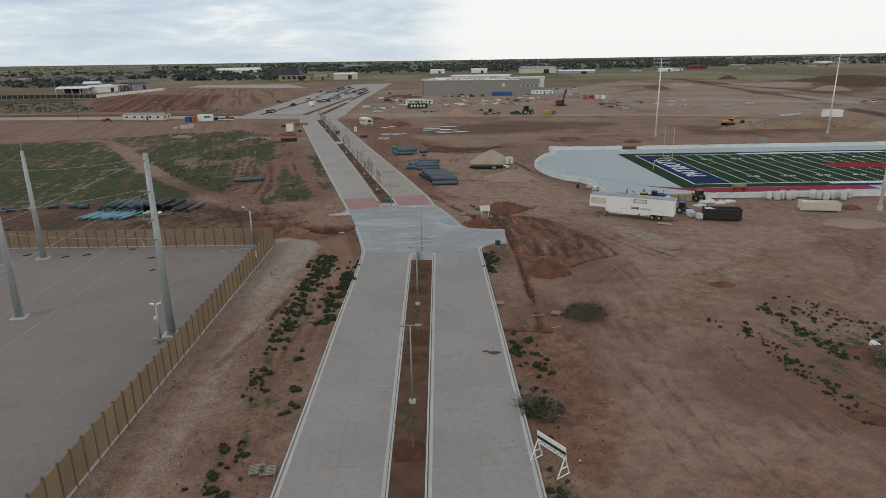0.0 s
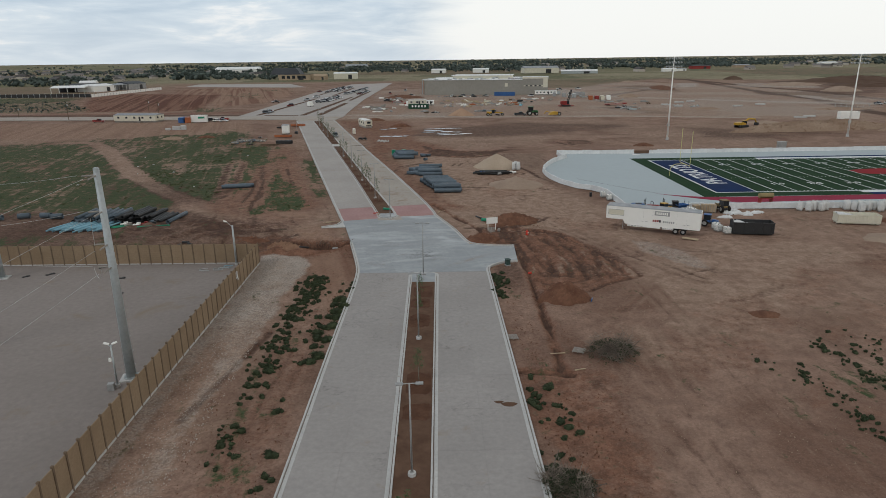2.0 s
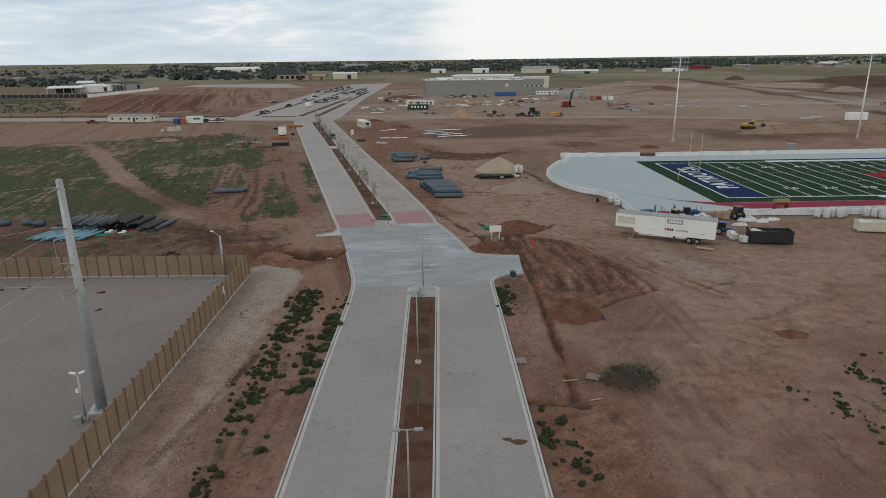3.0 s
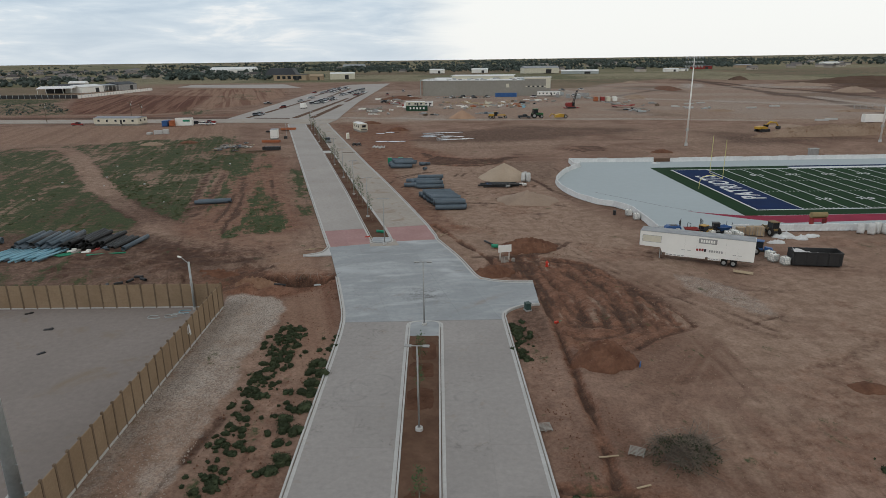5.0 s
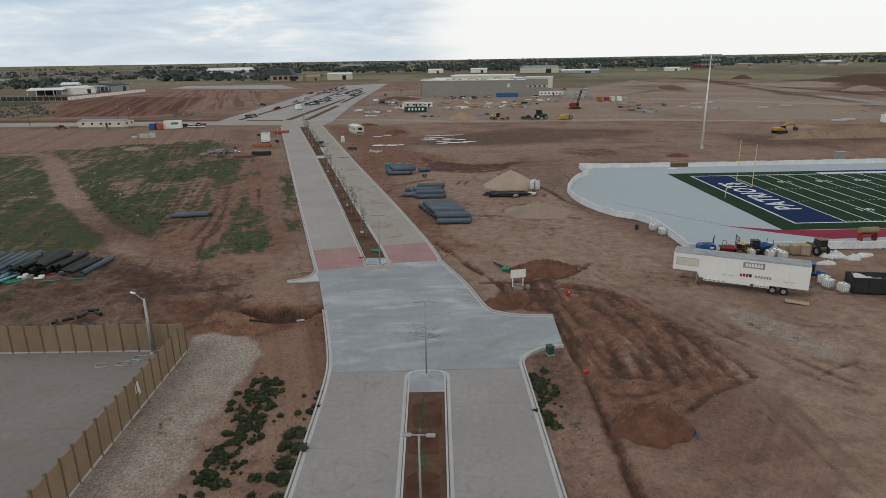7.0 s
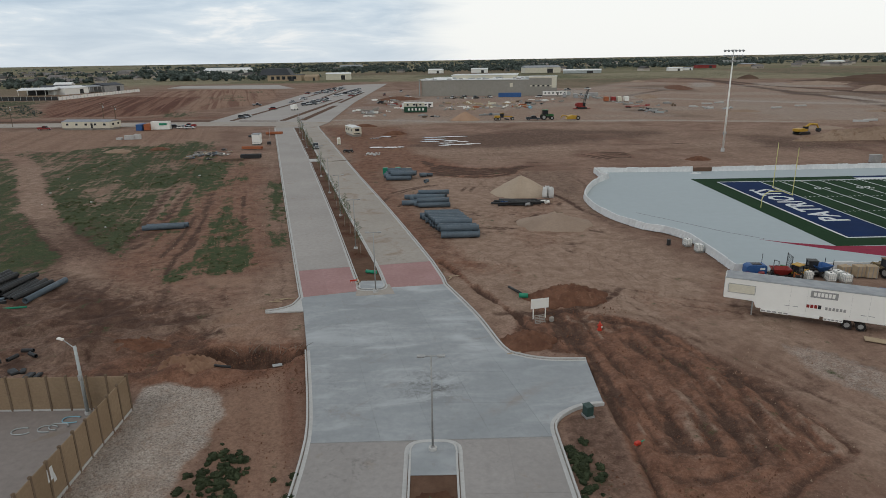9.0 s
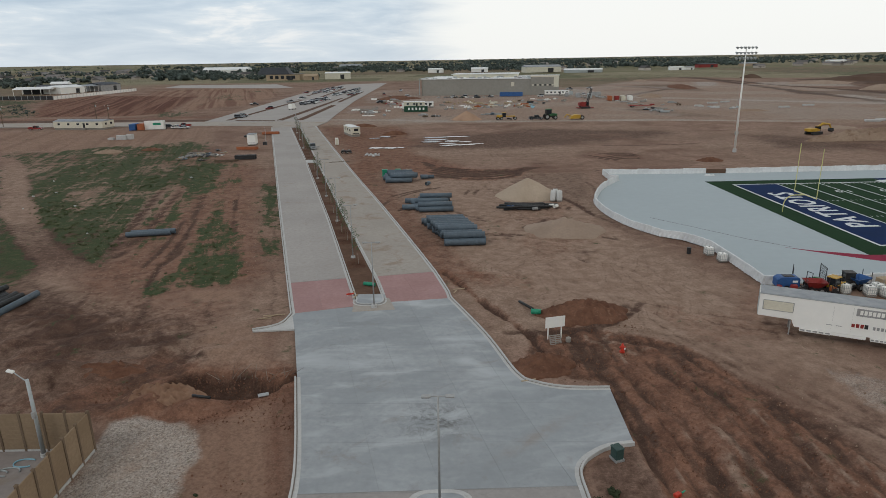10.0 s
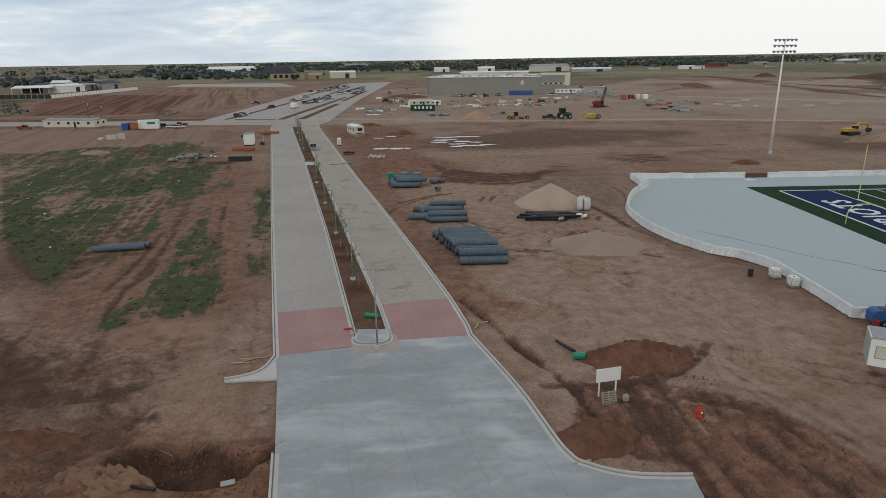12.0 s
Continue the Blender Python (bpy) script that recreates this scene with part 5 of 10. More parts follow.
kerb(smooth_line([(-12.0, -40), (-12.5, 37), (-12.9, 70), (-13.0, 88), (-13.15, 95), (-13.5, 98.6), (-14.3, 102.8), (-15.3, 107.4), (-16.4, 112.4)], 1.5))
kerb(smooth_line(ROAD_R, 4) + smooth_line(RETURN_S, 0.6)[1:], True)
kerb(smooth_line(RETURN_N, 0.8) + smooth_line(AV_R, 5)[1:], True)
kerb(smooth_line([(-23.3, 122.9), (-21.6, 123.6), (-20.5, 124.8), (-20.1, 127.2)], 0.5) + smooth_line(AV_L, 5)[1:])
part("kerb_apron", prism(bmesh.new(), [(-23.2, 122.6), (-18.9, 122.9), (-20.0, 127.0), (-20.6, 124.9), (-21.7, 123.7)], -0.1, TOP + 0.004), CURB, road)


def median(left, right, y0, y1, nose, label, cap=2.6):
    """A planted strip: kerbs down both sides, soil between and a rounded concrete nose at its near end."""
    ml = [(along(left, y), y) for y in np.linspace(y0, y1, 30)]
    mr = [(along(right, y), y) for y in np.linspace(y0, y1, 30)]
    loop = ml + mr[::-1]
    ob = thing("median", label=label, category="median", kind="structure")
    part("soil", prism(bmesh.new(), loop, -0.1, 0.13), SOIL, ob)
    part("kerb", sweep(bmesh.new(), ml, [(-o, z) for o, z in GUTTER_R]), CURB, ob)
    part("kerb", sweep(bmesh.new(), mr, GUTTER_R), CURB, ob)
    part("gutter_line", sweep(bmesh.new(), ml, [(-o, z) for o, z in GUTTER_LINE]), GUTTER_LINE_MAT, ob)
    part("gutter_line", sweep(bmesh.new(), mr, GUTTER_LINE), GUTTER_LINE_MAT, ob)
    if nose:
        a, b = (ml[-1], mr[-1]) if nose > 0 else (ml[0], mr[0])
        cx, w = (a[0] + b[0]) / 2, (b[0] - a[0]) / 2 + 0.02
        arc = [(cx + w * math.copysign(abs(math.cos(t)) ** 0.6, math.cos(t)), (a[1] + b[1]) / 2 + nose * 1.5 * abs(math.sin(t)) ** 0.6) for t in np.linspace(0, math.pi, 15)]
        back = -nose * cap
        part("nose", prism(bmesh.new(), arc + [(a[0] + 0.05, a[1] + back), (b[0] - 0.05, b[1] + back)], -0.1, 0.175), CONC_NEW, ob)
        part("kerb", sweep(bmesh.new(), arc, [(-o, z) for o, z in GUTTER_R] if nose < 0 else GUTTER_R), CURB, ob)
    return ob


median(MED_L, MED_R, -40, 94.9, 1, "kerbed road median of reddish soil with young trees")
median(AM_L, AM_R, 131.0, 233.5, -1, "kerbed median of red soil with young trees and lamps", 1.6)
median(AM_L, AM_R, 240.0, 327.5, 0, "kerbed median of red soil with young trees")
part("apron", prism(bmesh.new(), [(-13.4, 127.4), (-8.6, 127.9), (-9.6, 131.6), (-13.6, 130.6)], 0.0, TOP + 0.006), CONC_DUSTY, road)
part("crossing_strip", prism(bmesh.new(), [(-40.0, 234.2), (-37.4, 234.8), (-38.6, 239.6), (-41.2, 239.2)], 0.0, 0.12), CURB, road)
for poly in ([(-104.4, 366), (-102.4, 366), (-97.6, 508), (-99.4, 508)], [(-79.4, 362), (-76.6, 362), (-74.2, 430), (-72.2, 524), (-74.0, 524), (-77.2, 430)], [(-70.2, 362), (-67.2, 362), (-66.4, 456), (-69.4, 456)],
             [(-70.2, 483), (-68, 483), (-67.6, 615), (-70, 615)], [(-99, 362.6), (-80, 359.4), (-80, 361), (-99, 364.4)], [(-92.5, 545), (-90.5, 545), (-92, 680), (-94, 680)], [(-106, 560), (-104.4, 560), (-104, 700), (-106, 700)]):
    part("island", prism(bmesh.new(), poly, -0.1, 0.22), SOIL, parking, "planted island of brown soil")

# ---- gravel: the fenced yard and the track beside it ----


yard = part("gravel_yard", prism(bmesh.new(), [(-130, -60), (-25.4, -60), (-29.0, 101.8), (-130, 101.8)], -0.3, 0.03), GRAVEL)
tagged(yard, "flat grey gravel yard with faint wheel marks", "gravel yard", kind="structure")

# ---- sports field ----
FX, FY0, FY1, YD = 60.8, 149.7, 195.2, 0.9144
track = thing("track", label="smooth grey running track base round the field", category="running track", kind="structure")
OVAL = [(36.2, 134.6)] + WALL_LINE[2:] + [(59.3, 209.8), (210, 213), (210, 134)]
part("track_base", prism(bmesh.new(), OVAL, -0.3, 0.02), TRACK, track)
part("red_lane", prism(bmesh.new(), [(46.6, 149.4), (50, 147.5), (56, 145.2), (62, 144.9), (80, 145.4), (100, 146.0), (100, 141.6), (75, 140.3), (61, 139.4), (54.5, 143.4), (50, 146.7)], 0.0, 0.028), TRACK_RED, track, "crimson coated lane on the track")
field = thing("football_field", label="green artificial turf football field with white yard lines", category="football field", kind="structure")
field.matrix_basis = Matrix.Translation((FX, FY0, 0)) @ pose(0, 0, 0, 0, 0, 1.2) @ Matrix.Translation((-FX, -FY0, 0))
GX0, GX1, GY0, GY1 = FX - 4.7, FX + 120 * YD + 5, FY0 - 4.5, FY1 + 4.3
part("turf", prism(bmesh.new(), [(GX0, GY0), (GX1, GY0), (GX1, GY1), (GX0, GY1)], -0.2, 0.035), TURF, field)


def flat(name, x0, y0, x1, y1, mat, z=0.042):
    bm = bmesh.new()
    box(bm, (x0 + x1) / 2, (y0 + y1) / 2, z - 0.02, abs(x1 - x0), abs(y1 - y0), 0.02)
    return part(name, bm, mat, field)


flat("end_zone", FX, FY0, FX + 10 * YD, FY1, TURF_BLUE, 0.040)
flat("end_zone", FX + 110 * YD, FY0, FX + 120 * YD, FY1, TURF_BLUE, 0.040)
for yy in (FY0 - 0.2, FY1 + 0.2):
    flat("side_line", FX - 0.4, yy - 0.22, FX + 120 * YD + 0.4, yy + 0.22, TURF_WHITE, 0.046)
for xx in (FX - 0.2, FX + 120 * YD + 0.2):
    flat("end_line", xx - 0.22, FY0, xx + 0.22, FY1, TURF_WHITE, 0.047)
for k in range(21):
    xx = FX + (10 + 5 * k) * YD
    flat("yard_line", xx - 0.13, FY0, xx + 0.13, FY1, TURF_WHITE, 0.044)
hash_me = None
for k in range(1, 100):
    if k % 5:
        xx = FX + (10 + k) * YD
        for yy in (FY0 + 0.5, FY0 + 16.6, FY1 - 16.6, FY1 - 0.5):
            if hash_me is None:
                hash_me = flat("hash_mark", -0.06, -0.32, 0.06, 0.32, TURF_WHITE, 0.044).data
                bpy.data.objects.remove(scene.objects["hash_mark"])
            if xx < 165:
                shared("hash_mark", hash_me, field, pose(xx, yy, 0))
flat("team_area", FX + 35 * YD, FY0 - 2.2, FX + 85 * YD, FY0 - 0.42, TURF_WHITE, 0.044)
flat("team_area", FX + 35 * YD, FY1 + 0.42, FX + 85 * YD, FY1 + 2.2, TURF_WHITE, 0.044)
flat("coach_box", FX + 36 * YD, FY0 - 4.6, FX + 84 * YD, FY0 - 2.21, TURF_BLUE, 0.044)
flat("coach_box", FX + 36 * YD, FY1 + 2.21, FX + 84 * YD, FY1 + 4.2, TURF_BLUE, 0.044)
part("logo", prism(bmesh.new(), [(FX + 60 * YD + math.cos(a) * 9.5 * (1 + 0.12 * math.cos(5 * a)), (FY0 + FY1) / 2 + math.sin(a) * 4.2) for a in np.linspace(0, 2 * math.pi, 26)[:-1]], 0.02, 0.05), TURF_LOGO, field)


def lettering(name, text, size, m, mat, parent, label="", extrude=0.004, stretch=1.0):
    """Built-in font text as a mesh part."""
    cu = bpy.data.curves.new(name, "FONT")
    cu.body, cu.size, cu.extrude, cu.align_x, cu.align_y = text, size, extrude, "CENTER", "CENTER"
    cu.resolution_u, cu.offset, cu.space_character = 2, size * 0.022, 1.06
    tmp = new(name, cu)
    me = bpy.data.meshes.new_from_object(tmp.evaluated_get(bpy.context.evaluated_depsgraph_get()))
    bpy.data.objects.remove(tmp)
    me.materials.clear()
    me.materials.append(mat)
    ob = new(name, me)
    ob.parent = parent
    ob.matrix_basis = m @ Matrix.Diagonal((stretch, 1, 1, 1))
    return tagged(ob, label)


lettering("lettering", "PATRIOTS", 6.6, pose(FX + 4.9, (FY0 + FY1) / 2 + 0.6, 0.049, 0, 0, 90), TURF_WHITE, field, "white block lettering", stretch=0.873)
for k, num in enumerate(("10", "20", "30", "40", "50", "40")):
    xx = FX + (20 + 10 * k) * YD
    lettering("number", num[0] + " " + num[1], 2.6, pose(xx, FY0 + 8.6, 0.049), TURF_WHITE, field)
    lettering("number", num[0] + " " + num[1], 2.6, pose(xx, FY1 - 8.6, 0.049, 0, 0, 180), TURF_WHITE, field)

# the sheeted wall round the track, one panel after another
wall = thing("perimeter_wall", label="low wall draped in white sheeting round the track", category="wall", kind="structure")
rw = random.Random(4)


def sheet_panel(i):
    bm = bmesh.new()
    n = 9
    rows = []
    for k in range(n):
        s = k / (n - 1) - 0.5
        d = 0.07 * math.sin(k * 2.1 + i * 1.7) + 0.03 * math.sin(k * 5.3 + i)
        rows.append([bm.verts.new((s, o, z)) for o, z in ((-0.20 + d - 0.14, 0.0), (-0.16 + d * 0.6, 0.6), (-0.13, 1.12 + d * 0.3), (0.0, 1.18 + d * 0.3), (0.13, 1.12), (0.16 - d * 0.6, 0.6), (0.26 + d, 0.0))])
    for p, q in zip(rows, rows[1:]):
        for j in range(6):
            bm.faces.new((p[j], q[j], q[j + 1], p[j + 1]))
    bm.faces.new(rows[0][::-1])
    bm.faces.new(rows[-1])
    me = bpy.data.meshes.new("panel")
    bm.to_mesh(me)
    bm.free()
    me.materials.append(FABRIC)
    return me


PANELS = [sheet_panel(i) for i in range(6)]


def wall_run(pts, length=2.6):
    line = smooth_line(pts, length) if len(pts) > 4 else pts
    if len(pts) <= 4:
        line = []
        for a, b in zip(pts, pts[1:]):
            m = max(1, round(math.dist(a, b) / length))
            line += [(a[0] + (b[0] - a[0]) * k / m, a[1] + (b[1] - a[1]) * k / m) for k in range(m)]
        line.append(pts[-1])
    for a, b in zip(line, line[1:]):
        d = math.dist(a, b)
        shared("panel", rw.choice(PANELS), wall, pose((a[0] + b[0]) / 2, (a[1] + b[1]) / 2, 0, 0, 0, math.degrees(math.atan2(b[1] - a[1], b[0] - a[0]))) @ Matrix.Diagonal((d * 1.01, 1, 1 + rw.uniform(-0.06, 0.08), 1)))


wall_run([(205, 133.2), (43.9, 134.33)])
wall_run([(39.6, 134.37), (36.2, 134.4), (36.0, 149.5)])
wall_run(WALL_LINE[2:11], 1.8)
wall_run([(36.6, 202.3), (35.1, 203.4), (35.2, 210.2), (59.3, 209.6)])
wall_run([(64.0, 209.4), (208, 213.4)])
part("seam", sweep(bmesh.new(), [(33.0, 168.0), (38.7, 160.4), (43.2, 154.1), (47.7, 149.6)], [(-0.06, 0.0), (-0.06, 0.03), (0.06, 0.03), (0.06, 0.0)]), surf("seam_rubber", (0.20, 0.17, 0.18)), track, "dark seam line on the track")
part("gap_board", box(bmesh.new(), 61.7, 209.4, 0, 4.6, 0.08, 1.0), surf("brown_board", (0.16, 0.10, 0.07)), wall, "bare brown boards closing a gap")

# ---- the fenced yard ----
POST_STEP, FENCE_H = 1.66, 3.15


def fence_panel_mesh():
    """A ribbed precast panel, one metre wide along x before scaling, with a pale foot rail."""
    bm = bmesh.new()
    rows = []
    n = 9
    for k in range(n):
        z0, z1 = 0.16 + k * (FENCE_H - 0.25) / n, 0.16 + (k + 1) * (FENCE_H - 0.25) / n
        for z, o in ((z0, 0.030), (z0 + 0.03, 0.045), (z1 - 0.03, 0.045), (z1, 0.030)):
            rows.append((z, o))
    for side in (1, -1):
        prev = None
        for z, o in rows:
            pair = [bm.verts.new((-0.5, side * o, z)), bm.verts.new((0.5, side * o, z))]
            if prev:
                bm.faces.new((prev[0], prev[1], pair[1], pair[0]) if side < 0 else (prev[1], prev[0], pair[0], pair[1]))
            prev = pair
    box(bm, 0, 0, FENCE_H - 0.11, 1, 0.075, 0.05)
    return bm


def one_mesh(name, bm, mat):
    me = bpy.data.meshes.new(name)
    bm.normal_update()
    bm.to_mesh(me)
    bm.free()
    me.materials.append(mat)
    return me


PANEL_ME = one_mesh("panel", fence_panel_mesh(), FENCE_PANEL)
FPOST_ME = one_mesh("post", box(box(bmesh.new(), 0, 0, -0.2, 0.17, 0.17, FENCE_H + 0.25), 0, 0, FENCE_H + 0.05, 0.22, 0.22, 0.07, taper=0.6), FENCE_POST)
RAIL_ME = one_mesh("foot_rail", box(bmesh.new(), 0, 0, -0.1, 1, 0.16, 0.26), CURB)


def fence_run(x0, y0, dx, dy, count, label):
    ob = thing("fence", x0, y0, 0, math.degrees(math.atan2(dy, dx)), label, "fence")
    for k in range(count + 1):
        shared("post", FPOST_ME, ob, pose(k * POST_STEP, 0, random.uniform(-0.04, 0.04), random.uniform(-0.6, 0.6), random.uniform(-0.6, 0.6), 0))
        if k < count:
            span = Matrix.Diagonal((POST_STEP - 0.15, 1, 1, 1))
            shared("panel", PANEL_ME, ob, pose((k + 0.5) * POST_STEP, 0, 0) @ span)
            shared("foot_rail", RAIL_ME, ob, pose((k + 0.5) * POST_STEP, 0, 0) @ span)
    return ob


fence_run(FENCE_X + 0.0225 * 82 * POST_STEP, FENCE_Y - 82 * POST_STEP, -0.0225, 1, 82, "tall tan precast panel fence with brown posts")
fence_run(FENCE_X, FENCE_Y, -1, 0, 60, "tall tan precast panel fence closing the gravel yard")


def steel_pole(x, y, h, r0, r1, label):
    ob = thing("power_pole", x, y, 0, 0, label, "power pole", "steel poles of the gravel yard")
    part("base", box(bmesh.new(), 0, 0, -0.1, r0 * 4.2, r0 * 3.6, 0.28, 12, 0.04), CURB, ob, "square concrete footing")
    part("flange", rod(bmesh.new(), (0, 0, 0.16), (0, 0, 0.28), r0 * 1.5, seg=12), GALV, ob)
    part("shaft", rod(bmesh.new(), (0, 0, 0.26), (0, 0, h), r0, r1, 12), GALV, ob, "tapered galvanised steel shaft", True)
    for a in range(8):
        part("bolt", rod(bmesh.new(), (math.cos(a * 0.785) * r0 * 1.32, math.sin(a * 0.785) * r0 * 1.32, 0.26), (math.cos(a * 0.785) * r0 * 1.32, math.sin(a * 0.785) * r0 * 1.32, 0.42), 0.03, seg=6), GALV, ob)
    part("cap", rod(bmesh.new(), (0, 0, h - 0.02), (0, 0, h + 0.12), r1 * 1.1, r1 * 0.6, 12), GALV, ob)
    return ob


pole_a = steel_pole(-31.45, 65.7, 20.8, 0.47, 0.26, "tall tapered galvanised steel pole beside the fence")
pole_b = steel_pole(-64.6, 96.0, 17.2, 0.47, 0.25, "tall steel pole with a spike at its top")
pole_c = steel_pole(-52.7, 71.4, 19.0, 0.45, 0.26, "tall steel pole with a cross arm in the yard")
steel_pole(-32.6, -26, 20.0, 0.5, 0.27, "tall tapered galvanised steel pole by the fence")
steel_pole(-131, 92.3, 18.0, 0.5, 0.27, "tall tapered galvanised steel pole far in the yard")
steel_pole(-131, 79.8, 18.0, 0.5, 0.27, "tall tapered galvanised steel pole far in the yard")
part("spike", rod(bmesh.new(), (0, 0, 17.2), (0, 0, 19.4), 0.05, 0.015, 6), GALV, pole_b)
part("bracket", box(bmesh.new(), 0.0, -0.35, 8.2, 0.9, 0.3, 0.35, 20), GALV, pole_b)
part("cross_arm", rod(bmesh.new(), (-3.4, -0.3, 6.6), (0.6, 0.1, 7.0), 0.09, seg=8), GALV, pole_c)
part("step_rungs", box(box(box(bmesh.new(), 0.45, 0, 1.5, 0.3, 0.06, 0.06), 0.44, 0, 3.0, 0.3, 0.06, 0.06), 0.42, 0, 4.5, 0.3, 0.06, 0.06), GALV, pole_a)
for z in (20.2, 16.9, 13.8, 11.6):
    part("insulator", rod(rod(bmesh.new(), (0, -0.3, z), (-0.05, -1.5, z - 0.12), 0.075, seg=8), (-0.3, 0, z), (-1.5, 0.25, z - 0.12), 0.075, seg=8), WOODGREY, pole_a, "ribbed line insulators")


def along_path(bm, pts, r, seg=5):
    """One unbroken round wire through the points."""
    rings = []
    for i, p in enumerate(pts):
        d = (Vector(pts[min(i + 1, len(pts) - 1)]) - Vector(pts[max(i - 1, 0)])).normalized()
        q = d.to_track_quat("Z", "Y").to_matrix()
        rings.append([bm.verts.new(Vector(p) + q @ Vector((math.cos(k * 2 * math.pi / seg) * r, math.sin(k * 2 * math.pi / seg) * r, 0))) for k in range(seg)])
    for a, b in zip(rings, rings[1:]):
        for k in range(seg):
            bm.faces.new((a[k], a[(k + 1) % seg], b[(k + 1) % seg], b[k]))
    return bm


def cable(a, b, sag, r=0.013, n=16, label="thin pale overhead power line"):
    a, b = Vector(a), Vector(b)
    pts = [a.lerp(b, k / n) - Vector((0, 0, sag * 4 * (k / n) * (1 - k / n))) for k in range(n + 1)]
    bm = along_path(bmesh.new(), pts, r)
    return tagged(part("power_line", bm, ALU), label, "power line", "overhead lines of the yard")


ALU = surf("aluminium_wire", (0.62, 0.62, 0.60), None, 5.0, 0.5, 0.45, 0.5, bump=0)
for z in (20.2, 16.8, 13.7, 11.5):
    cable((-32.0, 64.3, z - 0.12), (-32.6, -25.9, z - 1.4), 0.9)
cable((-33.5, 66.1, 16.8), (-53.2, 71.4, 13.6), 0.35)
cable((-33.5, 66.1, 11.5), (-53.2, 71.4, 10.9), 0.3)
cable((-33.5, 66.1, 20.1), (-53.4, 71.4, 18.4), 0.4)
cable((-54.2, 71.6, 13.4), (-130.9, 92.3, 13.0), 0.9)
cable((-65.1, 95.8, 16.8), (-54.0, 71.8, 18.2), 0.3)
cable((-65.3, 95.9, 8.3), (-130.9, 79.8, 9.0), 0.6)
cable((-32.0, 64.4, 16.6), (-32.3, 64.9, 13.9), 0.6, 0.02, 8, "slack jumper wire between two lines")
cable((-33.4, 66.0, 11.4), (-32.3, 65.2, 11.4), 0.9, 0.02, 8, "slack jumper wire between two lines")


def floodlight_pole(x, y, h, rz, label, arms, r=0.10):
    ob = thing("yard_light", x, y, 0, rz, label, "light pole")
    part("base", rod(bmesh.new(), (0, 0, -0.1), (0, 0, 0.3), 0.24, seg=12), CURB, ob)
    part("shaft", rod(bmesh.new(), (0, 0, 0.25), (0, 0, h), r, r * 0.75, 10), GALV, ob, smooth=True)
    for dx, dz in arms:
        part("arm", rod(bmesh.new(), (0, 0, h - 0.2), (dx, 0, h + dz), 0.04, seg=6), GALV, ob)
        part("lamp_head", box(bmesh.new(), dx * 1.2, 0, h + dz - 0.02, 0.5, 0.28, 0.14, 0, 0.03, ry=-18 if dx > 0 else 18), WHITE, ob)
    return ob


fp = floodlight_pole(-32.25, 101.2, 6.2, 0, "grey yard light pole with one raised lamp in the fence corner", [(-0.85, 0.6)], 0.16)
part("box", box(bmesh.new(), 0.0, -0.14, 3.2, 0.24, 0.16, 0.5), STEEL_GREY, fp)
cp = floodlight_pole(-32.0, 64.0, 4.4, 10, "slim camera pole with two small lamps by the fence", [(-0.3, 0.12), (0.3, 0.12)])
part("camera_dome", rod(bmesh.new(), (-0.25, 0, 2.75), (-0.25, 0, 3.05), 0.16, 0.12, 10), WHITE, cp)
part("cabinet", box(bmesh.new(), -0.35, -0.6, 0, 0.6, 0.5, 0.75, 0, 0.02), STEEL_GREY, cp)
for i, (x, y) in enumerate(((-33.6, 99.3), (-34.3, 99.0), (-33.1, 100.3), (-36.2, 98.7))):
    bm = bmesh.new()
    ring = [(math.cos(a) * 0.75, math.sin(a) * 0.5, 0.05 + 0.02 * math.sin(3 * a)) for a in np.linspace(0.4 * i, 0.4 * i + 4.8, 13)]
    along_path(bm, ring, 0.05, 6)
    ob = part("hose_coil", bm, PIPEBLUE if i == 2 else GALV)
    ob.location = (x, y, 0.04)
    tagged(ob, "loose coil of pale hose on the gravel", "hose", "hose coils in the yard")
for x, y, s in ((-47, 95.4, 0.5), (-58.5, 97.5, 0.6), (-61.5, 96.6, 0.5), (-52.3, 100.3, 0.45), (-68.4, 97.8, 0.6), (-44.1, 89.2, 0.4)):
    bm = bmesh.new()
    box(bm, 0, 0, 0, s * 2, s * 0.8, 0.08, random.uniform(0, 90))
    box(bm, s * 0.4, s * 0.3, 0, s, s * 0.7, 0.12, random.uniform(0, 90))
    ob = part("timber_scrap", bm, BLACK)
    ob.location = (x, y, 0.03)
    tagged(ob, "dark timber offcuts lying on the gravel", "scrap", "scraps in the yard")

# ---- road lamps and young trees ----


def road_lamp():
    ob = thing("street_lamp", label="slim grey double-headed street lamp on a round concrete base", category="street lamp", group="street lamps of the road median")
    part("base", rod(bmesh.new(), (0, 0, 0.05), (0, 0, 0.36), 0.33, 0.31, 16), CURB, ob, "round pale concrete base")
    part("shaft", rod(bmesh.new(), (0, 0, 0.34), (0, 0, 7.75), 0.085, 0.06, 10), STEEL_GREY, ob, smooth=True)
    part("collar", rod(bmesh.new(), (0, 0, 0.34), (0, 0, 0.46), 0.16, 0.11, 12), STEEL_GREY, ob)
    part("cross_arm", rod(bmesh.new(), (-0.55, 0, 7.74), (0.55, 0, 7.74), 0.045, seg=8), STEEL_GREY, ob)
    for s in (-1, 1):
        head = part("lamp_head", box(bmesh.new(), s * 0.72, 0, 7.68, 0.56, 0.34, 0.12, 0, 0.03), STEEL_GREY, ob)
        part("lens", box(bmesh.new(), s * 0.74, 0, 7.665, 0.4, 0.24, 0.02), GLASS, head)
    return ob


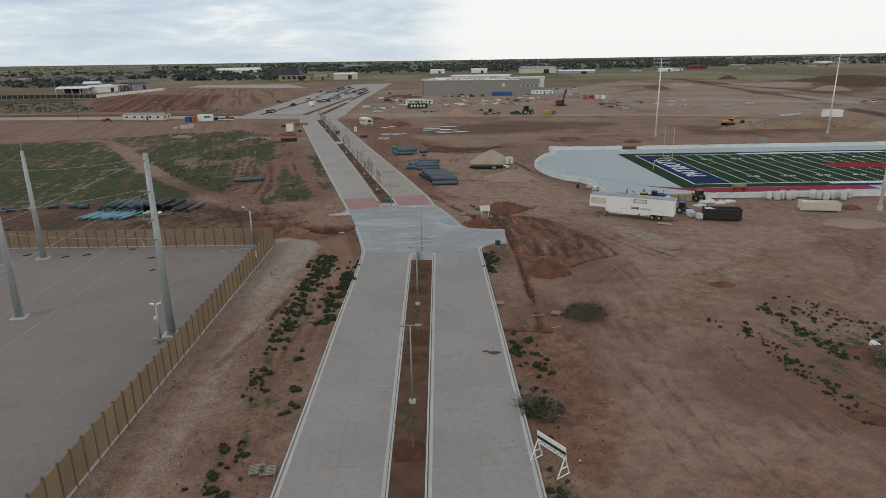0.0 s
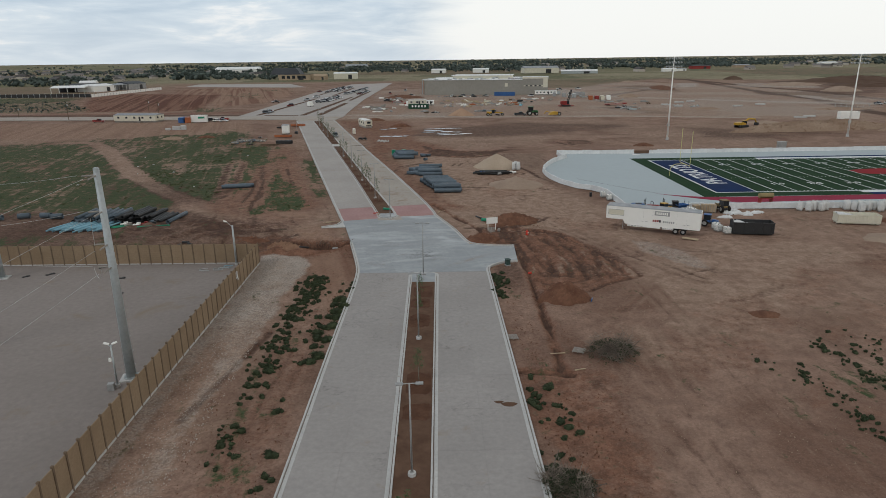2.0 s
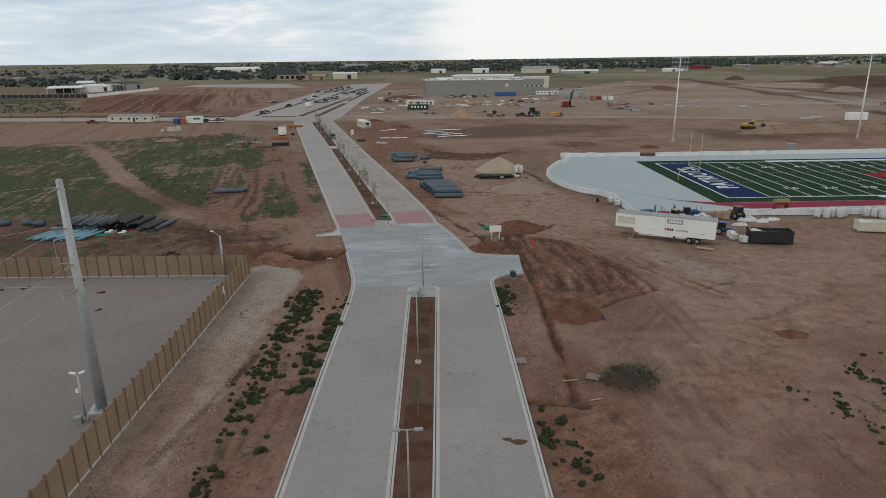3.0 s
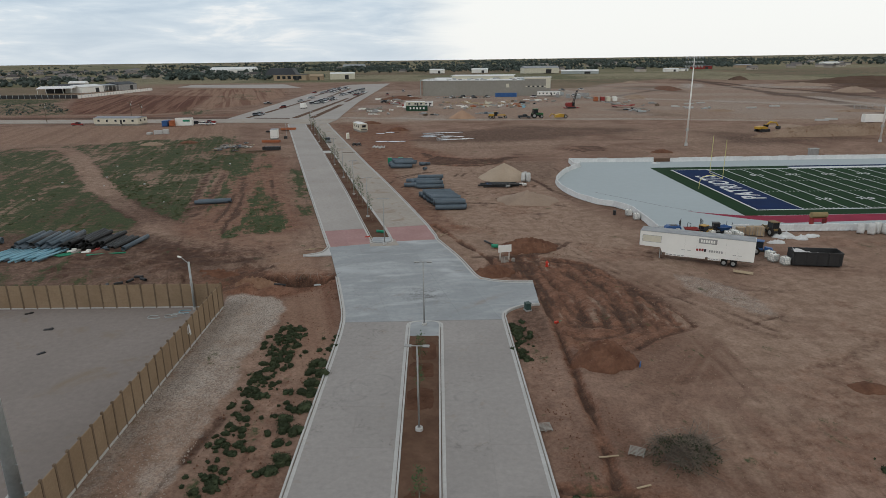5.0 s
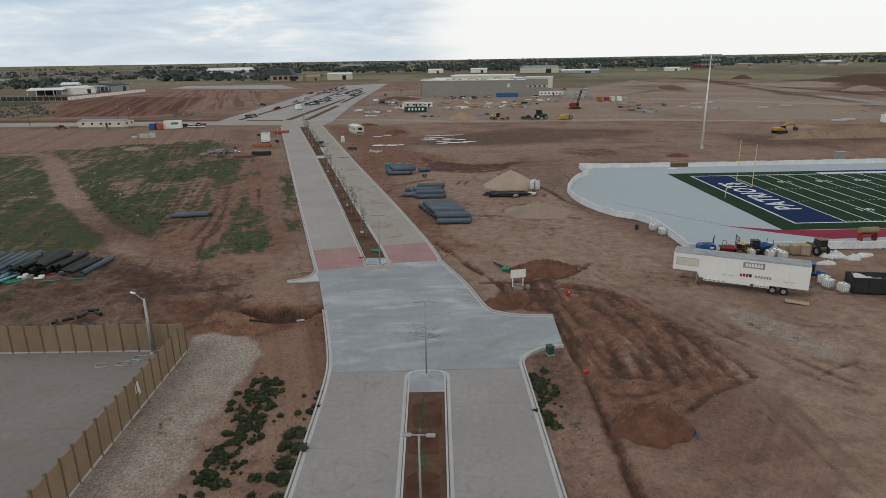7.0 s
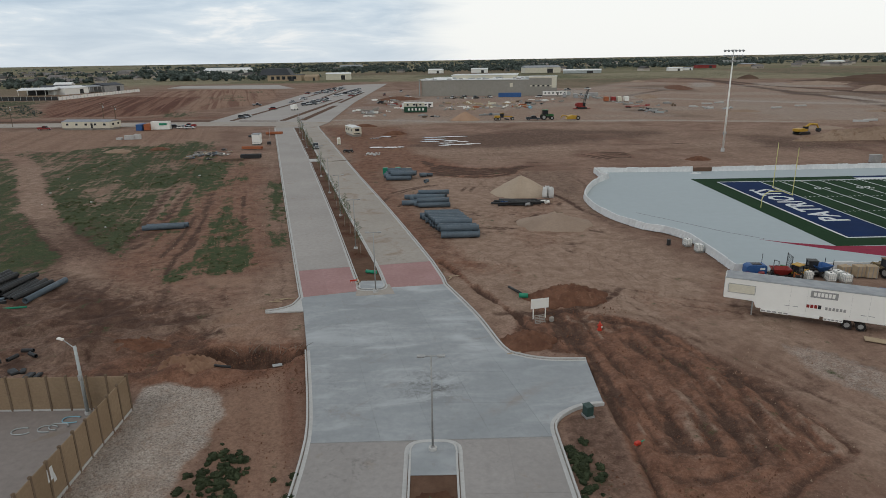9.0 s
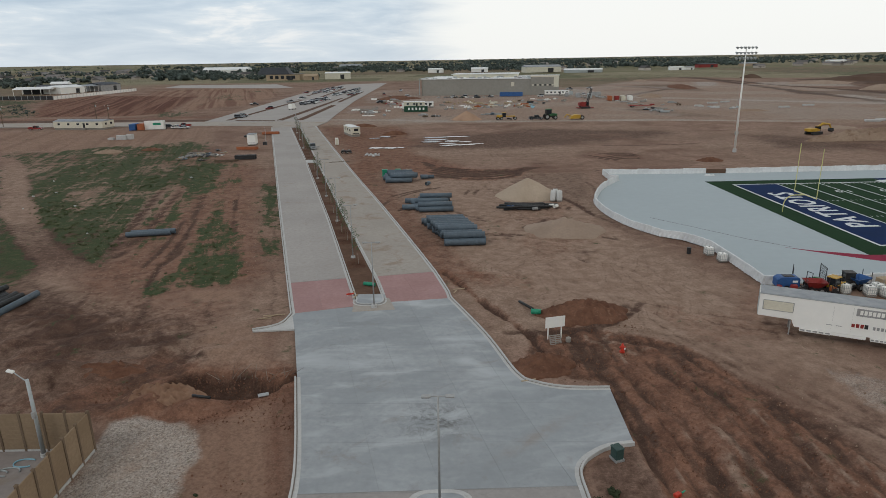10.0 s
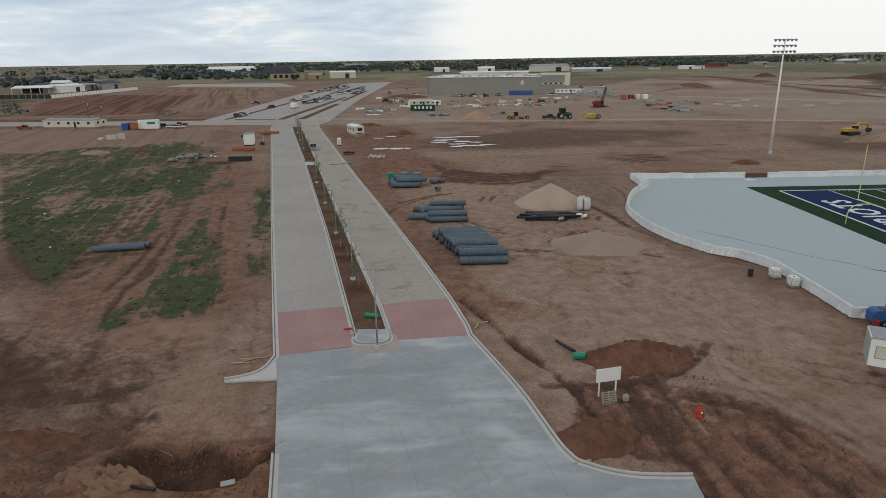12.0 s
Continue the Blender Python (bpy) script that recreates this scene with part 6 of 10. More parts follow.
lamp0 = road_lamp()
LAMPS = [(-3.05, 50.0, 3), (-3.45, 73.9, -4), (-3.6, 95.3, 0), (-11.05, 128.7, 0), (-15.9, 147.4, 15), (-21.4, 168.6, 15), (-26.9, 189.6, 15), (-32.4, 210.0, 15), (-46.8, 263.5, 15), (-52.5, 285, 15), (-58.2, 307, 15), (-2.8, 26, 0)]
lamp0.matrix_basis = pose(*LAMPS[0][:2], 0.02, 0, 0, LAMPS[0][2])
for x, y, a in LAMPS[1:]:
    copy_thing(lamp0, pose(x, y, 0.02, random.uniform(-0.3, 0.3), random.uniform(-0.3, 0.3), a))


def leaf_cloud(bm, rnd, count, centre, spread, size):
    """Small bent leaves strewn in an uneven cloud."""
    for _ in range(count):
        while True:
            u = Vector((rnd.uniform(-1, 1), rnd.uniform(-1, 1), rnd.uniform(-1, 1)))
            if u.length < 1:
                break
        c = Vector(centre) + Vector((u.x * spread[0], u.y * spread[1], u.z * spread[2]))
        a = Vector((rnd.gauss(0, 1), rnd.gauss(0, 1), rnd.gauss(0, 0.7))).normalized() * size * rnd.uniform(0.6, 1.3)
        b = a.cross(Vector((rnd.gauss(0, 1), rnd.gauss(0, 1), rnd.gauss(0, 1)))).normalized() * size * 0.42
        bm.faces.new([bm.verts.new(c - a), bm.verts.new(c - b * 1.0 + a * 0.1), bm.verts.new(c + a), bm.verts.new(c + b)])


def young_tree(seed, h, label, group, bushy=1.0):
    rnd = random.Random(seed)
    ob = thing("young_tree", label=label, category="tree", group=group)
    bm = bmesh.new()
    lean = Vector((rnd.uniform(-0.12, 0.12), rnd.uniform(-0.12, 0.12), 0))
    rod(bm, (0, 0, -0.05), lean * 0.4 + Vector((0, 0, h * 0.45)), 0.045, 0.03, 6)
    rod(bm, lean * 0.4 + Vector((0, 0, h * 0.45)), lean + Vector((0, 0, h * 0.92)), 0.03, 0.01, 6)
    crown = bmesh.new()
    for k in range(13):
        z = h * (0.36 + 0.58 * k / 13)
        reach = (0.62 - 0.34 * k / 13) * rnd.uniform(0.7, 1.2) * bushy
        a = k * 2.4 + rnd.uniform(-0.4, 0.4)
        tip = Vector((math.cos(a) * reach, math.sin(a) * reach, z + reach * 0.75))
        rod(bm, lean * (z / h) + Vector((0, 0, z)), tip, 0.016, 0.005, 5)
        leaf_cloud(crown, rnd, int(18 * bushy), tip, (0.26, 0.26, 0.34), 0.085)
        leaf_cloud(crown, rnd, int(11 * bushy), tip * 0.6 + Vector((0, 0, z * 0.4)), (0.2, 0.2, 0.26), 0.08)
    part("trunk", bm, BARK, ob)
    part("crown", crown, LEAF, ob)
    part("stake", rod(bmesh.new(), (0.3, 0.1, -0.05), (0.3, 0.1, 1.5), 0.025, seg=5), WOODGREY, ob)
    basin = bmesh.new()
    for a in np.linspace(0, 2 * math.pi, 15)[:-1]:
        box(basin, math.cos(a) * 0.6, math.sin(a) * 0.5, -0.03, 0.3, 0.22, 0.08 + 0.03 * math.sin(a * 5), math.degrees(a) + 90, 0.0, 0.6)
    part("planting_basin", basin, MULCH, ob, "ring of damp dark soil")
    return ob


def mulch(x, y, w, d, rz, seed):
    rnd = random.Random(seed)
    pts = [(math.copysign(abs(math.cos(a)) ** 0.35, math.cos(a)) * w / 2 * rnd.uniform(0.92, 1.04), math.copysign(abs(math.sin(a)) ** 0.45, math.sin(a)) * d / 2 * rnd.uniform(0.85, 1.1)) for a in np.linspace(0, 2 * math.pi, 29)[:-1]]
    ob = part("soil_patch", prism(bmesh.new(), pts, 0.05, 0.137), MULCH)
    ob.matrix_basis = pose(x, y, 0, 0, 0, rz)
    return tagged(ob, "patch of damp dark red soil round a young tree", "soil", "damp soil patches in the median")


TREE_LABEL, TREE_GROUP = "thin young street tree with sparse leaves in the median", "young trees of the road median"
trees = [young_tree(s, h, TREE_LABEL, TREE_GROUP, bsh) for s, h, bsh in ((1, 3.9, 1.5), (2, 3.7, 0.8), (3, 5.4, 0.9))]
spots = [(-2.95, 42.6, 0), (-3.1, 64.0, 1), (-3.55, 79.0, 1), (-3.6, 84.5, 1), (-2.7, 30.5, 0)]
spots += [((along(AM_L, y) + along(AM_R, y)) / 2, y, 2 if k % 3 else 1) for k, y in enumerate((144.5, 156, 161, 167, 175, 183, 196, 204, 213, 221, 244, 251, 258, 266, 272, 280, 291, 298, 305, 315, 322))]
for k, (x, y, i) in enumerate(spots):
    m = pose(x, y, 0.12, 0, 0, k * 67)
    if k in (0, 1, 5):
        trees[{0: 0, 1: 1, 5: 2}[k]].matrix_basis = m
    else:
        copy_thing(trees[i], m @ Matrix.Scale(random.uniform(0.88, 1.1), 4))
    mulch(x, y - 0.1, 2.5, 3.0 + (k * 37 % 10) * 0.18, 0 if y < 100 else 15, k)
mulch(-3.4, 88.5, 2.6, 4.2, 0, 71)
mulch(-3.1, 58.8, 2.5, 2.8, 0, 72)

# ---- weeds, brush and loose stones ----


def in_poly(px, py, pts):
    odd = False
    for (ax, ay), (bx, by) in zip(pts, pts[1:] + pts[:1]):
        if (ay > py) != (by > py) and px < (bx - ax) * (py - ay) / (by - ay) + ax:
            odd = not odd
    return odd


def bush(rnd, verts, faces, px, py, r, leaf, per, core, tall):
    """A low round clump: leaves on an uneven dome, thinner inside."""
    lobes = [(rnd.gauss(0, 0.35) * r, rnd.gauss(0, 0.35) * r, r * rnd.uniform(0.5, 0.8)) for _ in range(4)] + [(0.0, 0.0, r * 0.8)]
    if core:
        # the dense inside of the clump
        for ox, oy, lr in lobes:
            k, lr = len(verts), lr * 0.82
            for i in range(3):
                e = (0.0, 0.55, 1.05)[i]
                for j in range(7):
                    a, d = j * 0.898 + i * 0.4, lr * rnd.uniform(0.8, 1.12)
                    verts.append(Vector((px + ox + math.cos(a) * math.cos(e) * d, py + oy + math.sin(a) * math.cos(e) * d, math.sin(e) * d * 0.85 - (0.1 if i == 0 else 0.04))))
            for i in range(2):
                for j in range(7):
                    faces.append((k + i * 7 + j, k + i * 7 + (j + 1) % 7, k + i * 7 + 7 + (j + 1) % 7, k + i * 7 + 7 + j))
            faces.append(tuple(range(k + 14, k + 21)))
    for _ in range(int(per * r * r / 0.16) + 14):
        ox, oy, lr = rnd.choice(lobes)
        a, e = rnd.uniform(0, 6.28), math.asin(rnd.random())
        d = lr * rnd.uniform(0.72, 1.05)
        c = Vector((px + ox + math.cos(a) * math.cos(e) * d, py + oy + math.sin(a) * math.cos(e) * d, math.sin(e) * d * tall - 0.04))
        u = Vector((rnd.gauss(0, 1), rnd.gauss(0, 1), rnd.gauss(0.2, 0.6))).normalized() * leaf * rnd.uniform(0.6, 1.4)
        v = u.cross(Vector((rnd.gauss(0, 1), rnd.gauss(0, 1), 0.3))).normalized() * leaf * 0.6
        k = len(verts)
        verts += [c - u, c - v, c + u, c + v]
        faces.append((k, k + 1, k + 2, k + 3))


def weeds(name, label, areas, seed, mat, low=0.22, high=0.62, leaf=0.06, per=90, singles=(), core=True, tall=0.85):
    rnd = random.Random(seed)
    verts, faces = [], []
    for px, py, r in singles:
        bush(rnd, verts, faces, px, py, r, leaf, per, core, tall)
    for pts, count, clump in areas:
        x0, x1, y0, y1 = min(p[0] for p in pts), max(p[0] for p in pts), min(p[1] for p in pts), max(p[1] for p in pts)
        done = 0
        while done < count:
            cx, cy = rnd.uniform(x0, x1), rnd.uniform(y0, y1)
            if not in_poly(cx, cy, pts):
                continue
            done += 1
            for _ in range(rnd.randint(1, clump)):
                bush(rnd, verts, faces, cx + rnd.gauss(0, 0.6), cy + rnd.gauss(0, 0.8), low + (high - low) * rnd.random() ** 1.6, leaf, per, core, tall)
    return tagged(new(name, mesh_of(name, verts, faces, mat)), label, "weeds", kind="stuff")


weeds("weeds", "dark green weeds growing along the road verge", [
    ([(-17.4, 94), (-19.4, 95.2), (-20.2, 91), (-18.6, 86.4), (-17.3, 86)], 62, 3), ([(-18.0, 86), (-19.6, 86.2), (-20.3, 81.4), (-18.7, 79.5), (-17.6, 81)], 40, 3), ([(-13.6, 95), (-16.6, 95), (-16.4, 68), (-13.4, 66)], 22, 1),
    ([(-17.6, 79.5), (-20.2, 80), (-19.8, 70), (-17.0, 71)], 30, 2), ([(-18.2, 70), (-19.9, 70), (-19.9, 59.6), (-18.1, 62.5)], 22, 2),
    ([(-18.0, 56.8), (-19.6, 56.5), (-18.8, 52), (-17.9, 52.4)], 15, 2), ([(-16.8, 44), (-17.8, 44), (-17.6, 36), (-16.4, 36)], 22, 2)], 5, WEED, 0.14, 0.5,
    singles=((-14.2, 86.3, 0.9), (-13.5, 84.2, 0.95), (-14.6, 84.6, 0.6), (-13.8, 82.1, 0.85), (-13.8, 80.4, 0.85), (-14.7, 80.5, 0.6), (-13.7, 77.8, 0.95), (-14.6, 77.4, 0.6), (-15.2, 77.9, 0.5), (-15.2, 76.0, 0.8), (-14.8, 74.6, 0.75), (-13.7, 74.2, 0.75), (-14.8, 72.5, 0.65),
             (-16.7, 71.7, 0.45), (-13.9, 70.1, 0.9), (-14.6, 69.0, 0.7), (-14.5, 89.4, 0.4), (-14.5, 52.8, 0.6), (-14.2, 50.2, 0.4), (-13.6, 49.7, 0.4), (-14.2, 48.8, 0.4), (-15.5, 59.3, 0.5), (-15.5, 61.3, 0.35)))
weeds("weeds", "dark green weeds beside the kerb and brush heap", [
    ([(6.7, 96), (8.0, 95), (7.9, 86), (6.8, 86)], 24, 2), ([(7.3, 64), (9.4, 63), (11.3, 56), (10.2, 54), (7.5, 58)], 22, 2), ([(7.4, 54), (8.4, 54), (8.2, 50), (7.4, 50)], 6, 2),
    ([(7.4, 38.5), (9.0, 38.5), (9.0, 35), (7.4, 35)], 9, 2), ([(8.6, 46), (9.6, 46), (9.4, 43), (8.6, 43)], 4, 1)], 6, WEED, 0.15, 0.55,
      singles=((6.6, 95.4, 0.5), (6.9, 94.4, 0.55), (7.0, 93.2, 0.6), (7.0, 92.1, 0.5), (6.9, 90.6, 0.45), (6.9, 88.6, 0.6), (6.9, 87.4, 0.55), (7.1, 86.4, 0.4)))
weeds("weeds", "low dark weeds in ragged rows on the dirt", [
    ([(39.0, 73.5), (40.2, 74), (42.0, 58.4), (40.8, 58.0)], 80, 2), ([(33.8, 65.5), (35.0, 66), (35.9, 56), (34.7, 55.5)], 34, 2), ([(34.6, 56), (36.0, 56), (36.6, 46), (35.3, 46)], 30, 2), ([(30.6, 69.5), (31.8, 70), (32.4, 66), (31.4, 66)], 6, 1),
    ([(41, 76), (47, 73), (52, 64), (45, 62)], 70, 1), ([(36.5, 47), (42, 48), (43, 42), (39, 40)], 16, 2)], 7, WEED, 0.08, 0.36)
weeds("weeds", "weeds sprouting in the median soil", [([(-4.0, 57), (-2.2, 57), (-2.2, 52), (-4.0, 52)], 5, 1), ([(-4.4, 71), (-2.4, 71), (-2.4, 66), (-4.4, 66)], 3, 1), ([(-4.6, 82), (-2.2, 82), (-2.2, 76), (-4.6, 76)], 4, 1)], 8, WEED, 0.15, 0.35)
weeds("grass_tufts", "patchy green grass tufts over the rough field", [(list(pts), n, 2) for pts, n in zip(MEADOW + VERGES, (110, 110, 40, 110, 160, 30, 15, 30, 12, 12))], 9, GRASSTUFT, 0.15, 0.5, 0.11, 6, core=False, tall=0.3)


def brush_heap(x, y, rx, ry, h, seed, leafy):
    rnd = random.Random(seed)
    ob = thing("brush_pile", x, y, 0, 0, "heap of cut grey-brown branches with wilted leaves", "brush pile", "heaps of cut branches")
    verts, faces = [], []
    lobes = [(rnd.uniform(-0.5, 0.5) * rx, rnd.uniform(-0.5, 0.5) * ry, rnd.uniform(0.55, 1.1)) for _ in range(6)]
    for n in range(1700):
        ox, oy, f = rnd.choice(lobes)
        a, d = rnd.uniform(0, 6.28), math.sqrt(rnd.random())
        p = Vector((ox + math.cos(a) * d * rx * 0.5, oy + math.sin(a) * d * ry * 0.5, rnd.random() * h * f * (1.05 - d * d)))
        u = Vector((rnd.gauss(0, 1), rnd.gauss(0, 1), rnd.gauss(0.2, 0.6))).normalized() * rnd.uniform(0.2, 0.6)
        r = rnd.uniform(0.008, 0.022)
        if n % 14 == 0:
            u, r = u * 1.9, rnd.uniform(0.03, 0.06)
        side = u.orthogonal().normalized()
        other = u.cross(side).normalized()
        base = len(verts)
        for k in range(3):
            p.z = max(p.z, 0.02)
            for c in (side, other - side * 0.5, -other - side * 0.5):
                verts.append(p + c * r)
            p, r, u = p + u, r * 0.6, (u + Vector((rnd.gauss(0, 0.2), rnd.gauss(0, 0.2), rnd.gauss(0, 0.2)))) * 0.8
        for k in (0, 3):
            for m in range(3):
                faces.append((base + k + m, base + k + (m + 1) % 3, base + k + 3 + (m + 1) % 3, base + k + 3 + m))
    wood = new("brushwood", mesh_of("brushwood", verts, faces, TWIG))
    wood.parent = ob
    lv = bmesh.new()
    for _ in range(leafy):
        a, d = rnd.uniform(0, 6.28), math.sqrt(rnd.random())
        leaf_cloud(lv, rnd, 10, (math.cos(a) * d * rx * 0.9, math.sin(a) * d * ry * 0.9, h * 0.7 * (1.0 - d * d) + 0.1), (0.35, 0.35, 0.2), 0.1)
    part("foliage", lv, WEED, ob)
    return ob


brush_heap(8.5, 48.6, 2.1, 1.9, 1.1, 1, 230)
brush_heap(16.9, 69.8, 3.0, 2.7, 2.1, 2, 90)
brush_heap(45.2, 57.4, 1.6, 1.5, 0.7, 3, 20)


def pebbles(name, label, areas, seed, mat, small, big):
    """Loose clods and stones, too many to count."""
    rnd = random.Random(seed)
    verts, faces = [], []
    for pts, count in areas:
        x0, x1, y0, y1 = min(p[0] for p in pts), max(p[0] for p in pts), min(p[1] for p in pts), max(p[1] for p in pts)
        done = 0
        while done < count:
            cx, cy = rnd.uniform(x0, x1), rnd.uniform(y0, y1)
            if not in_poly(cx, cy, pts):
                continue
            done += 1
            r = rnd.uniform(small, big) * rnd.uniform(0.4, 1)
            k = len(verts)
            t = rnd.uniform(0, 6)
            for j in range(4):
                verts.append(Vector((cx + math.cos(t + j * 1.57) * r * rnd.uniform(0.7, 1.2), cy + math.sin(t + j * 1.57) * r * rnd.uniform(0.7, 1.2), -0.12)))
            verts.append(Vector((cx + rnd.uniform(-0.3, 0.3) * r, cy, -0.04 + r * rnd.uniform(0.5, 0.9))))
            faces += [(k, k + 1, k + 4), (k + 1, k + 2, k + 4), (k + 2, k + 3, k + 4), (k + 3, k, k + 4)]
    return tagged(new(name, mesh_of(name, verts, faces, mat)), label, "stones", kind="stuff")


pebbles("clods", "loose clods of red earth strewn over the dug ground", [([(8, 127), (17, 124.5), (22, 113), (25, 100), (20, 88), (15, 84), (12.2, 90), (11.6, 100), (11.2, 109), (7, 111)], 1500), ([(-36, 112), (-16, 114), (-14.5, 104), (-22, 105), (-38, 106)], 1100),
                                                                      ([(7.4, 96), (11, 96), (15, 60), (14, 30), (7.6, 30)], 900), ([(-13.5, 30), (-22, 30), (-22, 100), (-14, 98)], 900)], 11, DIRT_RED, 0.04, 0.13)
pebbles("clods", "loose pale clods and stones on the dirt", [([(14, 20), (60, 20), (70, 120), (26, 124), (18, 80)], 2600), ([(0, 135), (26, 126), (24, 200), (-8, 200)], 1200), ([(-36, 120), (-24, 124), (-40, 190), (-60, 230), (-62, 150)], 1500)], 12, DIRT_TAN, 0.04, 0.11)
pebbles("stones", "pale gravel stones along the yard fence", [([(-29, 25), (-20.8, 25), (-21.2, 64), (-22, 84), (-22, 96), (-28.8, 96)], 7000), ([(-28.9, 90), (-22, 90), (-21.6, 101), (-22.6, 104.6), (-26.5, 105.6), (-28.9, 104.6)], 4200)], 13, GRAVEL_PALE, 0.05, 0.14)


def heap(name, x, y, rx, ry, h, mat, label, seed, sharp=1.3, rz=0.0, rough=0.16, category="earth mound", group="", rings=16, seg=40):
    """A pile with a ragged foot and a lumpy, settled form."""
    rnd = random.Random(seed)
    verts, faces = [], []
    ph = [rnd.uniform(0, 6.28) for _ in range(6)]
    for i in range(rings + 1):
        d = i / rings
        for k in range(seg):
            a = k / seg * 2 * math.pi
            edge = 1 + 0.10 * math.sin(2 * a + ph[0]) + 0.07 * math.sin(5 * a + ph[1]) + 0.04 * math.sin(9 * a + ph[2])
            px, py = math.cos(a) * d * rx * edge, math.sin(a) * d * ry * edge
            z = h * (1 - d ** sharp) if d < 1 else 0
            z += h * rough * (noise.noise(Vector((px * 2.2 / max(1, rx * 0.3), py * 2.2 / max(1, ry * 0.3), seed))) + 0.6 * noise.noise(Vector((px * 3.1, py * 3.1, seed + 5)))) * min(1.0, (1 - d) * 4)
            verts.append((px, py, z if d < 1 else -0.3))
    for i in range(rings):
        for k in range(seg):
            j = (k + 1) % seg
            faces.append((i * seg + k, (i + 1) * seg + k, (i + 1) * seg + j, i * seg + j))
    me = mesh_of(name, verts, faces, mat)
    me.polygons.foreach_set("use_smooth", [True] * len(me.polygons))
    ob = new(name, me)
    ob.matrix_basis = pose(x, y, -0.08, 0, 0, rz)
    return tagged(ob, label, category, group)


heap("earth_mound", 12.3, 126.0, 4.8, 3.2, 1.7, DIRT_RED, "mound of freshly dug red earth behind the blank board", 1, 1.3, 0, 0.2, rings=26, seg=64)
heap("earth_mound", 5.9, 114.0, 3.0, 2.4, 1.1, DIRT_RED, "low mound of red earth and stones by the kerb", 2, 1.3, 0, 0.24, rings=26, seg=64)
heap("earth_mound", 14.9, 86.3, 3.1, 3.0, 2.1, DIRT_RED, "large rounded mound of red earth and stones", 3, 1.7, 0, 0.16, rings=26, seg=64)
heap("earth_mound", -27.0, 109.3, 3.6, 2.1, 1.15, DIRT_ORANGE, "low bank of orange spoil beside the dug pit", 31, 1.2, -10, 0.5, rings=24, seg=64)
heap("earth_mound", -35.6, 113.9, 5.4, 1.8, 0.85, DIRT_RED, "low broken bank of dark red earth west of the pit", 34, 1.2, 12, 0.6, rings=18, seg=48)
heap("earth_mound", 37.9, 80.2, 1.7, 1.4, 0.35, DIRT_RED, "flat little heap of red earth", 4, 1.6)
heap("earth_mound", 9.2, 126.6, 1.8, 1.2, 0.45, DIRT_RED, "low spill of red earth beside a green pipe", 5, 1.6)
heap("earth_mound", 44.6, 59.0, 2.8, 1.9, 0.6, DIRT_RED, "mound of dug earth with brush in it", 6, 1.6)
heap("earth_mound", 38.6, 45.6, 4.5, 1.2, 0.5, DIRT_RED, "low ridge of reddish earth among weeds", 7, 1.6, -28)
heap("sand_mound", 14.2, 187.0, 5.9, 5.3, 3.9, SAND, "tall conical pile of tan sand", 8, 1.12, 0, 0.03, "sand mound", "sand mounds")
heap("sand_mound", 16.8, 161.0, 6.4, 5.8, 2.3, SAND_GREY, "low spread pile of pinkish sand", 9, 0.8, 20, 0.08, "sand mound", "sand mounds")
heap("sand_mound", 75.4, 111.5, 6.5, 3.4, 0.7, SAND_GREY, "low dark spread of sand on the dirt", 19, 1.3, 5, 0.05, "sand mound", "sand mounds")
heap("earth_mound", 82.0, 123.2, 2.4, 1.6, 0.7, DIRT_RED, "small mound of red earth near a light mast", 20, 1.5)


def pallet(x, y, z, rz, rx=0.0, label="weathered grey wooden pallet on the dirt"):
    ob = thing("pallet", x, y, z, rz, label, "pallet", "wooden pallets")
    ob.matrix_basis = pose(x, y, z, rx, 0, rz)
    for k in range(7):
        part("slat", box(bmesh.new(), 0, -0.53 + k * 0.177, 0.11, 1.2, 0.10, 0.022), WOODGREY, ob)
    for k in (-0.55, 0, 0.55):
        part("runner", box(bmesh.new(), k, 0, 0, 0.09, 1.16, 0.11), WOODGREY, ob)
    return ob


pallet(-13.7, 40.3, 0.0, 8)
pallet(-14.6, 40.5, 0.0, 14)
pallet(6.95, 74.2, 0.0, 6)
pallet(13.6, 70.6, 0.05, -24)


def sign_stand():
    ob = thing("sign_stand", 8.0, 40.5, 0, math.degrees(math.atan2(-2.4, 1.8)), "white site sign board standing on two timber frames", "sign")
    L = 3.0
    board = part("board", box(bmesh.new(), 0, 0, 1.35, L, 0.04, 1.15, 0, 0.005, rx=6), WHITE, ob)
    tilt = math.tan(radians(6))

    def printed(name, x, z, w, h, mat, label=""):
        return part(name, box(bmesh.new(), x, -0.023 - tilt * (z + h / 2 - 1.925), z, w, 0.008, h, rx=6), mat, board, label)

    printed("dark_stripe", 0, 1.78, L * 0.98, 0.3, BLACK, "dark printed band")
    for k in range(9):
        printed("print_bar", -1.3 + k * 0.325, 1.48 + 0.05 * (k * 5 % 3), 0.2 + 0.05 * (k % 2), 0.1 + 0.04 * (k % 3), STEEL_GREY)
    for s in (-1, 1):
        for a, b in (((s * 1.42, -0.75, 0), (s * 1.42, -0.06, 1.6)), ((s * 1.42, 0.55, 0), (s * 1.42, 0.0, 1.6)), ((s * 1.42, -0.7, 0.05), (s * 1.42, 0.5, 0.05)), ((s * 1.42, -0.36, 0.75), (s * 1.42, 0.25, 0.75))):
            bm = bmesh.new()
            rod(bm, a, b, 0.06, seg=4)
            part("strut", bm, WHITE, ob)
    return ob


